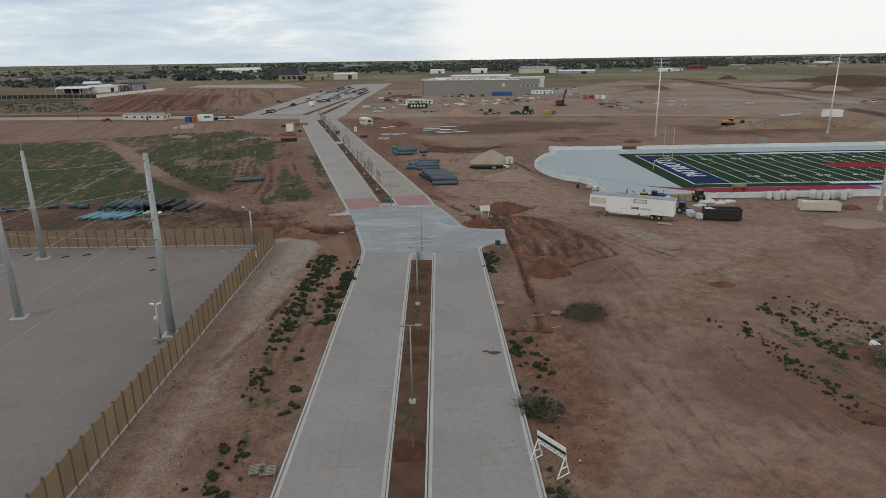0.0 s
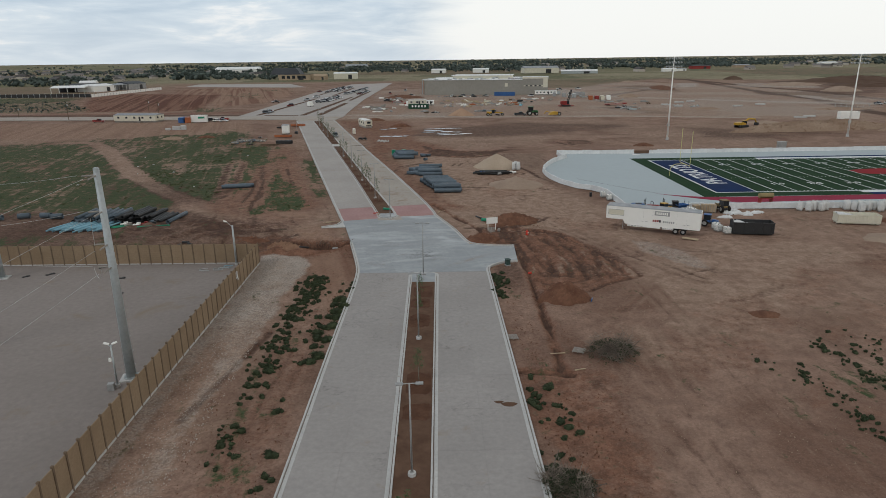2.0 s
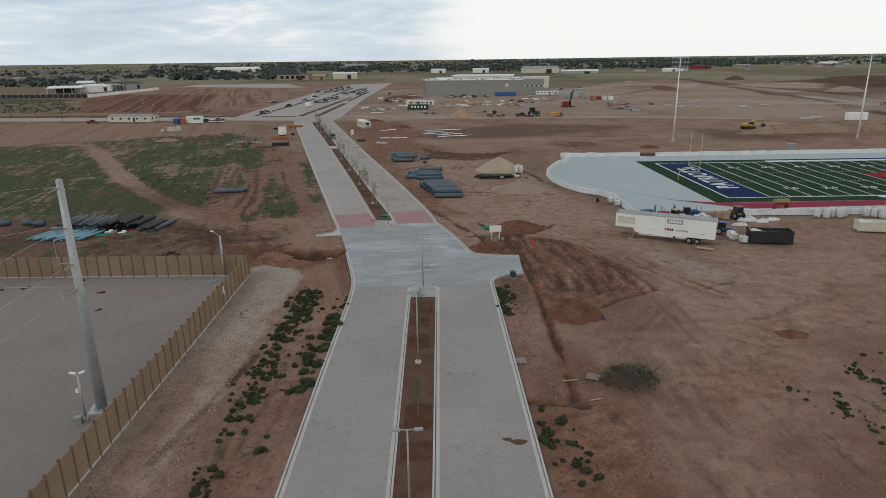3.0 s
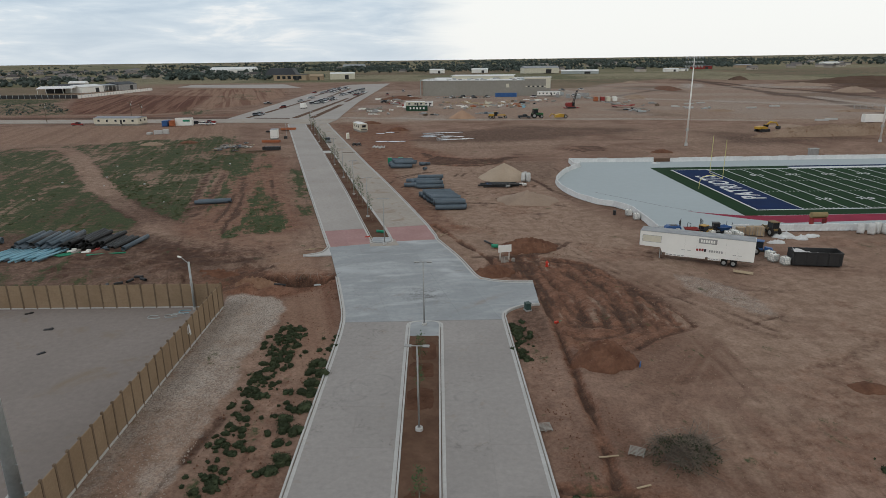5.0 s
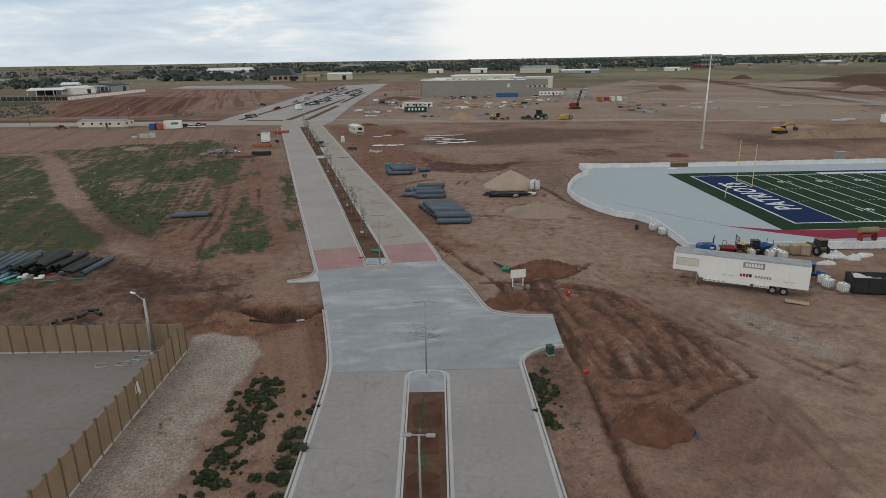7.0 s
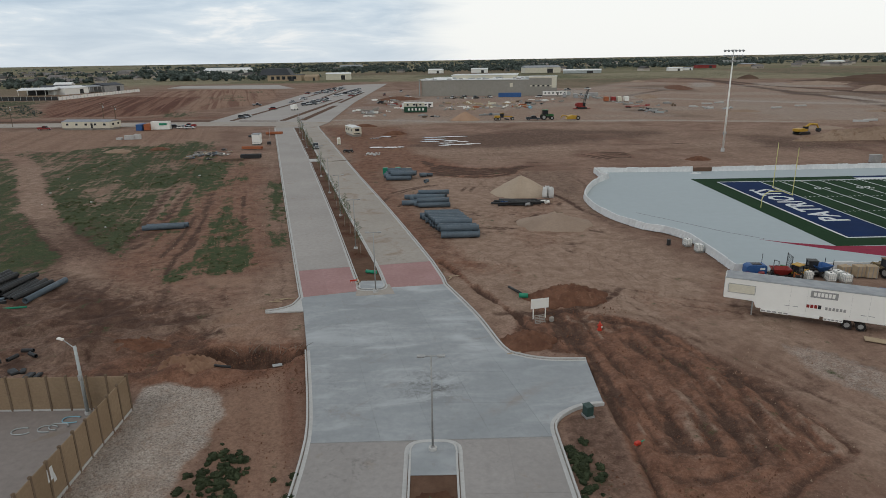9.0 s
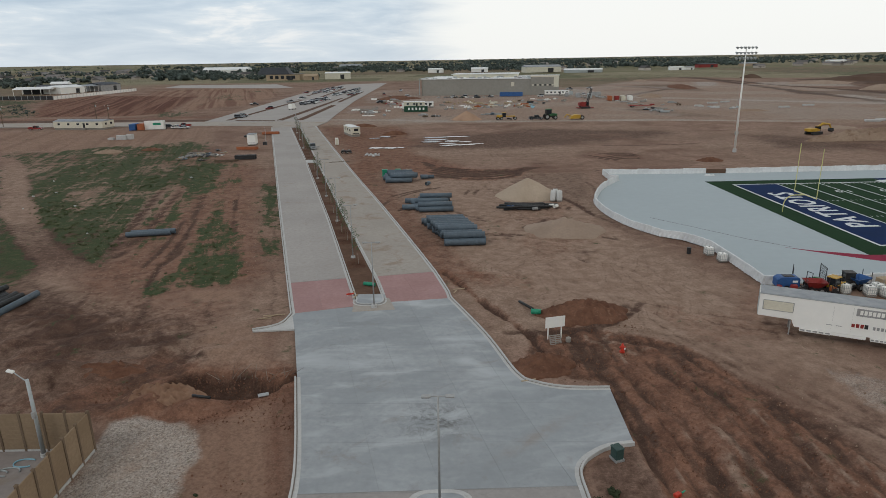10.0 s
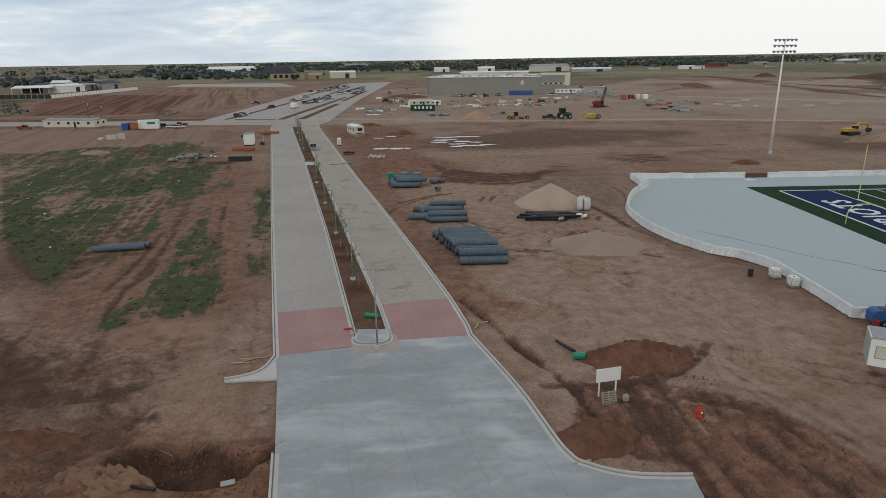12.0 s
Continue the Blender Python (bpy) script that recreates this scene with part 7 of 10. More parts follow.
sign_stand()
for x, y, s in ((9.9, 47.7, 0.45), (46.2, 61.2, 1.2), (44.4, 58.6, 0.8), (10.4, 41.2, 0.2)):
    bm = bmesh.new()
    vs = [bm.verts.new(Vector(p) * s * 0.6) for p in ((-1, -0.5, 0), (0.9, -0.6, 0.05), (0.5, 0.7, 0.3), (-0.3, 0.3, 0.55))]
    bm.faces.new(vs[:3])
    bm.faces.new((vs[0], vs[2], vs[3]))
    bm.faces.new((vs[1], vs[3], vs[2]))
    bm.faces.new((vs[0], vs[3], vs[1]))
    bmesh.ops.recalc_face_normals(bm, faces=bm.faces[:])
    ob = part("sheet_scrap", bm, FABRIC)
    ob.location = (x, y, 0.0)
    tagged(ob, "crumpled scrap of white sheeting on the dirt", "scrap", "scraps of white sheeting")


def blank_board():
    ob = thing("site_board", 8.0, 119.9, 0, 14, "blank white board on two white posts", "sign board")
    part("panel", box(bmesh.new(), 0, 0, 1.15, 2.1, 0.05, 1.15, 0, 0.006), WHITE, ob)
    for s in (-0.72, 0.72):
        part("post", box(bmesh.new(), s, 0.07, -0.1, 0.1, 0.09, 2.2), WHITE, ob)
    return ob


blank_board()
pallet(7.9, 119.0, 0.12, 12, 68, "pale wooden pallet leaning against the board posts")
tagged(part("stone", box(bmesh.new(), 9.2, 119.0, -0.1, 0.5, 0.45, 0.6, 30, 0.12), WOODGREY), "grey lump of broken concrete by the board", "rubble")


def hydrant(x, y):
    ob = thing("hydrant", x, y, 0, 0, "bright red hydrant standing in the dug earth", "hydrant")
    part("barrel", rod(rod(bmesh.new(), (0, 0, -0.1), (0, 0, 0.62), 0.2, 0.17, 12), (0, 0, -0.1), (0, 0, 0.08), 0.3, seg=12), REDORANGE, ob)
    part("bonnet", rod(rod(bmesh.new(), (0, 0, 0.6), (0, 0, 0.85), 0.22, 0.1, 12), (0, 0, 0.85), (0, 0, 0.98), 0.06, seg=8), REDORANGE, ob)
    part("nozzle", rod(bmesh.new(), (-0.32, 0, 0.5), (0.32, 0, 0.5), 0.09, seg=10), REDORANGE, ob)
    part("tag", box(bmesh.new(), 0.24, -0.1, 0.25, 0.16, 0.03, 0.2), WHITE, ob, "small white tag")
    ob.scale = (0.85, 0.85, 0.9)


hydrant(13.9, 116.6)


def utility_box(x, y, rz):
    ob = thing("utility_box", x, y, 0, rz, "grey-green steel utility box behind the kerb", "utility box")
    part("pad", box(bmesh.new(), 0, 0, -0.1, 0.74, 0.84, 0.16), STEEL_GREY, ob)
    part("cabinet", box(bmesh.new(), 0, 0, 0.05, 0.62, 0.72, 0.8, 0, 0.03), BOXGREEN, ob)
    part("lid", box(bmesh.new(), 0, 0, 0.85, 0.7, 0.8, 0.07, 0, 0.02), BOXGREEN, ob)
    part("tag", box(bmesh.new(), 0.32, -0.1, 0.4, 0.02, 0.2, 0.25), WHITE, ob)


utility_box(8.9, 99.9, 20)


def pipe(x, y, z, rz, length, r, mat, label, group, ribs=0, seg=18, wall=0.05):
    bm = bmesh.new()
    tube(bm, (-length / 2, 0, 0), (length / 2, 0, 0), r, r - wall, seg, ribs, r * 0.06)
    bmesh.ops.recalc_face_normals(bm, faces=bm.faces[:])
    me = one_mesh("pipe", bm, mat)
    if not ribs:
        me.polygons.foreach_set("use_smooth", [True] * len(me.polygons))
    ob = new("pipe", me)
    ob.matrix_basis = pose(x, y, z, 0, 0, rz)
    return tagged(ob, label, "pipe", group)


def spread_pipes(rows, label, group, mat, ribs, length, r, jig=0.25, seed=0, wall=0.05):
    """Copies of one pipe at rows of (x, y, layer)."""
    rnd = random.Random(seed)
    first = None
    for x, y, z, a in rows:
        m = pose(x + rnd.uniform(-jig, jig), y, z, 0, 0, a + rnd.uniform(-1.2, 1.2))
        if first is None:
            first = pipe(0, 0, 0, 0, length, r, mat, label, group, ribs, 18, wall)
            first.matrix_basis = m
        else:
            copy_thing(first, m)


R1 = 0.52
spread_pipes([(0.4 - 0.10 * k, 153.2 + 1.12 * k, R1, 1) for k in range(3)] + [(0.1, 153.75, R1 * 2.72, 1), (0.0, 154.9, R1 * 2.72, 1)] + [(-0.5 - 0.36 * k, 157.4 + 1.12 * k, R1, 2) for k in range(9)] + [(-0.7 - 0.36 * k, 157.95 + 1.12 * k, R1 * 2.72, 2) for k in range(7)],
             "large ribbed grey plastic drain pipe stacked with others", "ribbed pipes stacked by the avenue", PIPEGREY, 34, 6.2, R1, 0.2, 1)
R2 = 0.48
spread_pipes([(-4.4 - 0.25 * k, 175.2 + 1.02 * k, R2, 1) for k in range(8)] + [(-4.6, 175.7, R2 * 2.7, 1), (-7.4, 177.3, R2, 3), (-4.9, 178.9, R2 * 2.7, 0), (-4.3, 183.3, R2 * 2.7, 1), (-4.6, 184.3, R2, 1), (-7.2, 182.8, R2, 2)],
             "large smooth grey plastic drain pipe in a stack", "smooth pipes stacked by the avenue", PIPEGREY, 0, 6.3, R2, 0.25, 2)
R3 = 0.52
spread_pipes([(-12.6 - 0.2 * k, 204.2 + 1.1 * k, R3, 0) for k in range(7)] + [(-11.9, 205.0, R3 * 2.7, 1), (-12.6, 207.4, R3 * 2.7, -1), (-13.0, 210.2, R3 * 2.7, 0), (-11.8, 206.2, R3 * 2.7, 0)],
             "large grey plastic drain pipe in the far stack", "grey pipes of the far stack", PIPEGREY, 0, 6.0, R3, 0.5, 3)
spread_pipes([(-7.0, 208.3, 0.4, 8), (-7.2, 209.4, 0.4, -6), (-5.6, 209.0, 0.4, 4)], "short grey pipe fitting beside the stack", "short pipe fittings", PIPEGREY, 0, 1.7, 0.4, 0.1, 4)
spread_pipes([(-6.2, 200.4, 0.45, 60)], "short tilted grey pipe bend on the dirt", "short pipe fittings", PIPEGREY, 0, 1.2, 0.42, 0.1, 5)
spread_pipes([(-51.1, 161.3, 0.42, 9), (-50.7, 162.3, 0.42, 9)], "grey plastic pipe lying alone on the rough field", "two pipes on the field", PIPEGREY, 30, 6.9, 0.42, 0.05, 6)
for x, y, c in ((-16.7, 212.6, BRIGHTGREEN), (-13.6, 213.0, BRIGHTGREEN), (-10.9, 212.4, WOOD)):
    bm = box(box(bmesh.new(), 0, 0, 0.12, 1.3, 1.0, 1.5, 0, 0.06), 0, 0, 0, 1.3, 1.0, 0.12)
    ob = part("crate", bm, c)
    ob.matrix_basis = pose(x, y, 0, 0, 0, random.uniform(-12, 12))
    tagged(ob, "green wrapped crate behind the pipe stack" if c is BRIGHTGREEN else "pale wooden crate behind the pipe stack", "crate", "crates behind the pipe stack")
tagged(pipe(-12.3, 135.5, 0.42, -18, 1.5, 0.24, BRIGHTGREEN, "short bright green pipe lying in the median soil", ""), category="pipe")
pipe(7.0, 126.0, 0.34, -10, 1.1, 0.3, BRIGHTGREEN, "short green pipe end beside the dug mound", "")
pipe(6.2, 128.3, 0.2, -62, 2.6, 0.16, PIPEBLACK, "black pipe end sticking out of the earth", "")
# black pipes, bags and odds before the tall sand pile
rp = random.Random(8)
for k in range(20):
    pipe(13.0 + rp.uniform(-2.4, 2.4), 175.4 + 0.40 * (k % 12) + rp.uniform(-0.1, 0.1), 0.2 + (0.36 if k > 11 else 0), rp.uniform(-9, 9), rp.uniform(5.0, 7.5), 0.19, PIPEBLACK, "long black plastic pipe before the sand pile", "black pipes by the sand pile", 0, 10, 0.03)
for x, y, c in ((9.3, 177.0, BLUEP), (9.8, 176.2, BLUEP), (17.4, 177.2, WHITE), (18.1, 176.6, WHITE), (14.0, 174.9, STEEL_GREY)):
    pipe(x, y, 0.34, rp.uniform(0, 90), 0.9, 0.3, c, "short pale pipe collar among black pipes", "pipe collars")


def bulk_bag(x, y, h=1.5, seed=0, z=0.0):
    rnd = random.Random(seed)
    ob = thing("bulk_bag", x, y, z, rnd.uniform(0, 90), "full white woven bulk bag with lifting loops", "bulk bag", "white bulk bags")
    bm = bmesh.new()
    bmesh.ops.create_cube(bm, size=1.0)
    bmesh.ops.subdivide_edges(bm, edges=bm.edges[:], cuts=3, use_grid_fill=True)
    for v in bm.verts:
        c = v.co
        bulge = 1 + 0.16 * (1 - (2 * c.z) ** 2) + 0.05 * rnd.uniform(-1, 1)
        v.co = Vector((c.x * bulge * 1.0, c.y * bulge * 1.0, (c.z + 0.5) * h * (1 + 0.06 * rnd.uniform(-1, 1))))
        r = max(abs(c.x), abs(c.y))
        if c.z > 0.4:
            v.co.z += 0.12 * (0.5 - r)
            v.co.x *= 0.88
            v.co.y *= 0.88
    part("body", bm, BAGS, ob, smooth=True)
    for sx in (-1, 1):
        for sy in (-1, 1):
            part("loop", rod(rod(bmesh.new(), (sx * 0.42, sy * 0.42, h - 0.1), (sx * 0.3, sy * 0.3, h + 0.28), 0.03, seg=4), (sx * 0.3, sy * 0.3, h + 0.28), (sx * 0.15, sy * 0.4, h - 0.02), 0.03, seg=4), BAGS, ob)
    return ob


for k, (x, y) in enumerate(((18.6, 182.6), (19.7, 182.3), (19.2, 183.6))):
    bulk_bag(x, y, 2.0, k)
for k, (x, y) in enumerate(((70.0, 132.3), (71.4, 131.6), (72.7, 132.2), (73.9, 131.7), (75.0, 132.4), (79.2, 132.3), (80.5, 131.8), (81.8, 132.2), (83.1, 131.6), (84.4, 132.2), (85.7, 131.8), (87.0, 132.3), (81.2, 130.7), (84.9, 130.7))):
    bulk_bag(x, y, 1.6 + 0.1 * (k % 3), k + 10)


ob = thing("marker_box", 11.7, 95.8, -0.05, 30, "small orange valve marker on the dug earth", "marker")
part("lid", box(bmesh.new(), 0, 0, 0, 0.5, 0.3, 0.25, 0, 0.03), REDORANGE, ob)
part("sleeve", rod(bmesh.new(), (0.4, 0, 0.08), (0.75, 0, 0.1), 0.08, seg=8), BRIGHTGREEN, ob)
# cones, boards and small litter by the crossing
for x, y, a, l in ((-22.6, 126.4, 40, 1.9), (-22.0, 126.9, 15, 2.4), (-22.9, 126.0, 5, 1.5)):
    ob = part("plank", box(bmesh.new(), 0, 0, 0, l, 0.12, 0.06), WOOD)
    ob.matrix_basis = pose(x, y, 0.02, 0, 3, a)
    tagged(ob, "pale timber plank lying by the kerb", "plank", "planks by the kerb")
for x, y, a, l in ((-13.6, 131.8, 78, 1.4), (-13.9, 133.0, 95, 1.2), (-1.2, 133.8, 20, 1.5), (-1.7, 132.9, 70, 1.1), (4.2, 111.2, 20, 1.4), (11.3, 70.1, 10, 1.6), (12.9, 66.5, 20, 1.2), (41.0, 112.6, -26, 2.6)):
    ob = part("plank", box(bmesh.new(), 0, 0, 0, l, 0.14 if l < 2.5 else 1.1, 0.06), WOOD)
    ob.matrix_basis = pose(x, y, 0.2 if y > 131 and x < 0 else 0.02, 0, 2, a)
    tagged(ob, "loose pale timber board on the ground", "plank", "loose boards")


def barricade(x, y, z, rz):
    ob = thing("barricade", x, y, z, rz, "small orange and white road barricade lying on its side", "barricade")
    part("rail", box(bmesh.new(), 0, 0, 0.1, 0.9, 0.06, 0.2), REDORANGE, ob)
    part("leg", box(bmesh.new(), -0.3, 0.2, 0, 0.06, 0.7, 0.06), WHITE, ob)
    part("leg", box(bmesh.new(), 0.3, 0.2, 0, 0.06, 0.7, 0.06), WHITE, ob)


barricade(-14.3, 132.4, 0.12, 20)
for x, y, r in ((5.2, 60.0, 0.7), (4.3, 60.4, 0.4)):
    ob = part("soil_smear", prism(bmesh.new(), [(math.cos(a) * r * (1 + 0.2 * math.sin(3 * a)), math.sin(a) * r * 0.55) for a in np.linspace(0, 6.28, 16)[:-1]], 0.0, 0.012), SOIL)
    ob.location = (x, y, TOP)
    tagged(ob, "dried patch of brown mud on the concrete", "mud", "mud patches on the road")

# ---- works beside the field ----


def wheel(parent, x, y, r, w, axis="y"):
    bm = bmesh.new()
    a, b = ((x, y - w / 2, r), (x, y + w / 2, r)) if axis == "y" else ((x - w / 2, y, r), (x + w / 2, y, r))
    tube(bm, a, b, r, r * 0.58, 18)
    bmesh.ops.recalc_face_normals(bm, faces=bm.faces[:])
    tyre = part("tyre", bm, RUBBER, parent)
    a2, b2 = Vector(a).lerp(Vector(b), 0.12), Vector(a).lerp(Vector(b), 0.88)
    part("rim", rod(bmesh.new(), a2, b2, r * 0.6, seg=14), STEEL_GREY, tyre)
    return tyre


def extruded(bm, outline, y0, y1):
    """A side outline of (x, z) drawn out from y0 to y1."""
    area = sum(p[0] * q[1] - q[0] * p[1] for p, q in zip(outline, outline[1:] + outline[:1]))
    if area > 0:
        outline = outline[::-1]
    a = [bm.verts.new((x, y0, z)) for x, z in outline]
    b = [bm.verts.new((x, y1, z)) for x, z in outline]
    bm.faces.new(a[::-1])
    bm.faces.new(b)
    for i in range(len(outline)):
        j = (i + 1) % len(outline)
        bm.faces.new((a[i], a[j], b[j], b[i]))
    bmesh.ops.recalc_face_normals(bm, faces=bm.faces[:])
    return bm


def bevelled(bm, width):
    bmesh.ops.bevel(bm, geom=bm.edges[:], offset=width, segments=2, affect="EDGES")
    return bm


def semi_trailer():
    L, W = 15.9, 2.6
    ob = thing("semi_trailer", 28.7, 120.9, 0, -26.6, "long white box trailer with a grey roof and coloured marks", "trailer")
    out = [(0, 1.75), (0, 4.12), (L, 4.12), (L, 1.02), (3.35, 1.02), (3.05, 1.72)]
    part("body", bevelled(extruded(bmesh.new(), out, 0, W), 0.04), WHITE, ob)
    part("roof", box(bmesh.new(), L / 2, W / 2, 4.12, L - 0.1, W - 0.1, 0.05), ROOF_GREY, ob, "grey metal roof")
    part("roof_rail", box(bmesh.new(), L / 2, 0.0, 4.06, L, 0.07, 0.09), GALV, ob)
    part("roof_rail", box(bmesh.new(), L / 2, W, 4.06, L, 0.07, 0.09), GALV, ob)
    hatch = part("hatch", box(bmesh.new(), 1.75, -0.012, 2.5, 2.6, 0.03, 0.95), CREAM, ob, "framed side hatch")
    for x, z, w, h in ((1.75, 3.45, 2.7, 0.05), (1.75, 2.45, 2.7, 0.05)):
        part("frame_bar", box(bmesh.new(), x, -0.03, z, w, 0.04, h), STEEL_GREY, hatch)
    for x in (0.4, 3.1):
        part("frame_bar", box(bmesh.new(), x, -0.03, 2.45, 0.05, 0.04, 1.05), STEEL_GREY, hatch)
    for x in (6.5, 8.1, 12.1, 13.7):
        part("door_seam", box(bmesh.new(), x, -0.012, 1.3, 0.007, 0.02, 2.5), STEEL_GREY, ob)
    part("nose_panel", box(bmesh.new(), -0.02, W / 2, 1.8, 0.05, W * 0.96, 2.25), GALV, ob)
    for x, w in ((5.2, 2.7), (10.7, 1.8)):
        skirt = part("side_box", box(bmesh.new(), x, 0.1, 0.68, w, 0.35, 0.36, 0, 0.02), WHITE, ob)
        for k in range(5):
            part("slot", box(bmesh.new(), x - w * 0.4 + k * w * 0.2, -0.085, 0.78, w * 0.14, 0.02, 0.14), STEEL_GREY, skirt)
    part("side_box", box(bmesh.new(), 8.0, 0.1, 0.72, 2.9, 0.3, 0.3, 0, 0.02), WHITE, ob)
    part("chassis", box(bmesh.new(), 9.6, W / 2, 0.78, 12.2, 1.3, 0.26), BLACK, ob)
    for x in (3.9,):
        for y in (0.35, W - 0.35):
            part("landing_leg", box(bmesh.new(), x - 0.9, y, 0, 0.12, 0.12, 1.6), STEEL_GREY, ob)
    for x in (12.0, 13.25):
        for y in (0.28, W - 0.28):
            wheel(ob, x, y, 0.48, 0.5)
    # marks of the owner as plain shapes in their colours
    badge = part("badge", box(bmesh.new(), 9.6, -0.016, 3.05, 2.5, 0.03, 0.75, 0, 0.004), STEEL_GREY, ob, "grey framed badge with pale bars")
    for k in range(6):
        part("badge_bar", box(bmesh.new(), 8.75 + k * 0.34, -0.036, 3.22, 0.24, 0.012, 0.42), WHITE, badge)
    for k in range(3):
        part("mark", box(bmesh.new(), 8.25 + k * 0.36, -0.014, 1.86, 0.27, 0.026, 0.38 if k else 0.34, 0, 0.004), REDP, ob, "red painted mark")
    part("mark", box(bmesh.new(), 9.32, -0.014, 1.84, 0.3, 0.026, 0.42), BLACK, ob, "dark painted mark")
    for k in range(6):
        part("mark", box(bmesh.new(), 9.95 + k * 0.33, -0.014, 1.84, 0.21, 0.026, 0.32), STEEL_GREY, ob, "grey painted mark")
    for k in range(4):
        part("label_bar", box(bmesh.new(), (6.3, 7.1, 13.3, 14.0)[k], -0.014, 1.75, 0.5, 0.022, 0.06), STEEL_GREY, ob)
    return ob


semi_trailer()


def roll_off(x, y, rz, L, W, H, mat, label, ribs=9, fill=True, group="roll-off containers"):
    ob = thing("dumpster", x, y, 0, rz, label, "dumpster", group)
    t = 0.06
    for nm, a in (("side_wall", (L / 2, 0, 0.2, L, t, H - 0.2)), ("side_wall", (L / 2, W, 0.2, L, t, H - 0.2)), ("end_wall", (0, W / 2, 0.2, t, W, H - 0.2)), ("end_wall", (L, W / 2, 0.2, t, W, H - 0.2)), ("floor_plate", (L / 2, W / 2, 0.2, L, W, t))):
        part(nm, box(bmesh.new(), *a), mat, ob)
    for k in range(ribs):
        for yy in (-0.05, W + 0.05):
            part("rib", box(bmesh.new(), 0.3 + k * (L - 0.6) / (ribs - 1), yy, 0.25, 0.12, 0.1, H - 0.4), mat, ob)
    for yy in (-0.05, W + 0.05):
        part("top_rail", box(bmesh.new(), L / 2, yy, H - 0.16, L + 0.1, 0.12, 0.16), mat, ob)
    for yy in (0.6, W - 0.6):
        part("skid", box(bmesh.new(), L / 2, yy, -0.05, L, 0.16, 0.26), mat, ob)
    for xx in (0.7, L - 0.7):
        for yy in (0.45, W - 0.45):
            part("roller", rod(bmesh.new(), (xx, yy - 0.1, 0.12), (xx, yy + 0.1, 0.12), 0.14, seg=10), BLACK, ob)
    if fill:
        bm = bmesh.new()
        bmesh.ops.create_grid(bm, x_segments=16, y_segments=8, size=0.5)
        for v in bm.verts:
            v.co = Vector((L / 2 + v.co.x * (L - 0.2), W / 2 + v.co.y * (W - 0.2), H * (0.92 - 0.55 * (v.co.x + 0.5)) + 0.8 * noise.noise(Vector((v.co.x * 7, v.co.y * 5, x)))))
        part("waste", bm, FABRIC, ob, "crumpled white sheeting inside", True)
    return ob


roll_off(49.3, 115.2, -9, 6.6, 2.4, 2.15, BLACK, "black steel dumpster filled with white sheeting", 5)
roll_off(71.0, 121.4, -11, 7.1, 2.4, 1.75, CREAM, "cream yellow steel dumpster with ribbed sides", 11)


def ibc(x, y, rz, group="white liquid totes"):
    ob = thing("liquid_tote", x, y, 0, rz, "white plastic liquid tote in a wire cage", "tote", group)
    part("tank", box(bmesh.new(), 0, 0, 0.16, 0.98, 1.14, 0.96, 0, 0.08), WHITE, ob)
    part("base", box(bmesh.new(), 0, 0, 0, 1.0, 1.2, 0.14), WOODGREY, ob)
    for k in range(5):
        for q in (-1, 1):
            part("cage_bar", box(bmesh.new(), -0.48 + k * 0.24, q * 0.59, 0.14, 0.025, 0.025, 1.0), GALV, ob)
            part("cage_bar", box(bmesh.new(), q * 0.51, -0.56 + k * 0.28, 0.14, 0.025, 0.025, 1.0), GALV, ob)
    for z in (0.4, 0.75, 1.12):
        for q in (-1, 1):
            part("cage_bar", box(bmesh.new(), 0, q * 0.595, z, 1.02, 0.025, 0.025), GALV, ob)
            part("cage_bar", box(bmesh.new(), q * 0.515, 0, z, 0.025, 1.2, 0.025), GALV, ob)
    part("cap", rod(bmesh.new(), (0, 0, 1.1), (0, 0, 1.17), 0.12, seg=10), BLACK, ob)
    return ob


tote = None
for x, y, a in ((47.7, 117.6, 20), (48.6, 116.0, 5), (47.9, 119.0, 30), (43.9, 131.0, 10), (46.4, 130.2, -8), (47.8, 131.0, 15), (48.0, 129.6, 4), (34.4, 146.6, 5), (35.0, 143.6, 0)):
    if tote is None:
        tote = ibc(x, y, a)
    else:
        copy_thing(tote, pose(x, y, 0, 0, 0, a))
tagged(part("barrel", rod(bmesh.new(), (31.9, 147.4, -0.05), (31.9, 147.4, 0.85), 0.3, seg=14), BLACK), "black steel drum on the dirt by the wall", "barrel")
tagged(part("barrel", rod(bmesh.new(), (36.6, 131.6, -0.05), (36.6, 131.6, 0.85), 0.3, seg=14), REDP), "red steel drum beside a blue machine", "barrel")


def compressor(x, y, rz):
    ob = thing("compressor", x, y, 0, rz, "blue towed air compressor near the wall corner", "compressor")
    part("hood", bevelled(extruded(bmesh.new(), [(-1.3, 0.45), (-1.3, 1.4), (-0.9, 1.65), (1.1, 1.65), (1.3, 1.4), (1.3, 0.45)], -0.7, 0.7), 0.05), BLUEP, ob)
    part("vent", box(bmesh.new(), 0.1, 0, 1.65, 1.2, 0.8, 0.06), BLACK, ob)
    part("badge", box(bmesh.new(), 0.7, -0.71, 1.05, 0.6, 0.02, 0.25), WHITE, ob)
    part("tow_bar", box(bmesh.new(), 1.9, 0, 0.42, 1.3, 0.12, 0.1), BLACK, ob)
    for s in (-0.72, 0.72):
        wheel(ob, -0.2, s, 0.34, 0.2)


compressor(37.9, 132.6, -4)


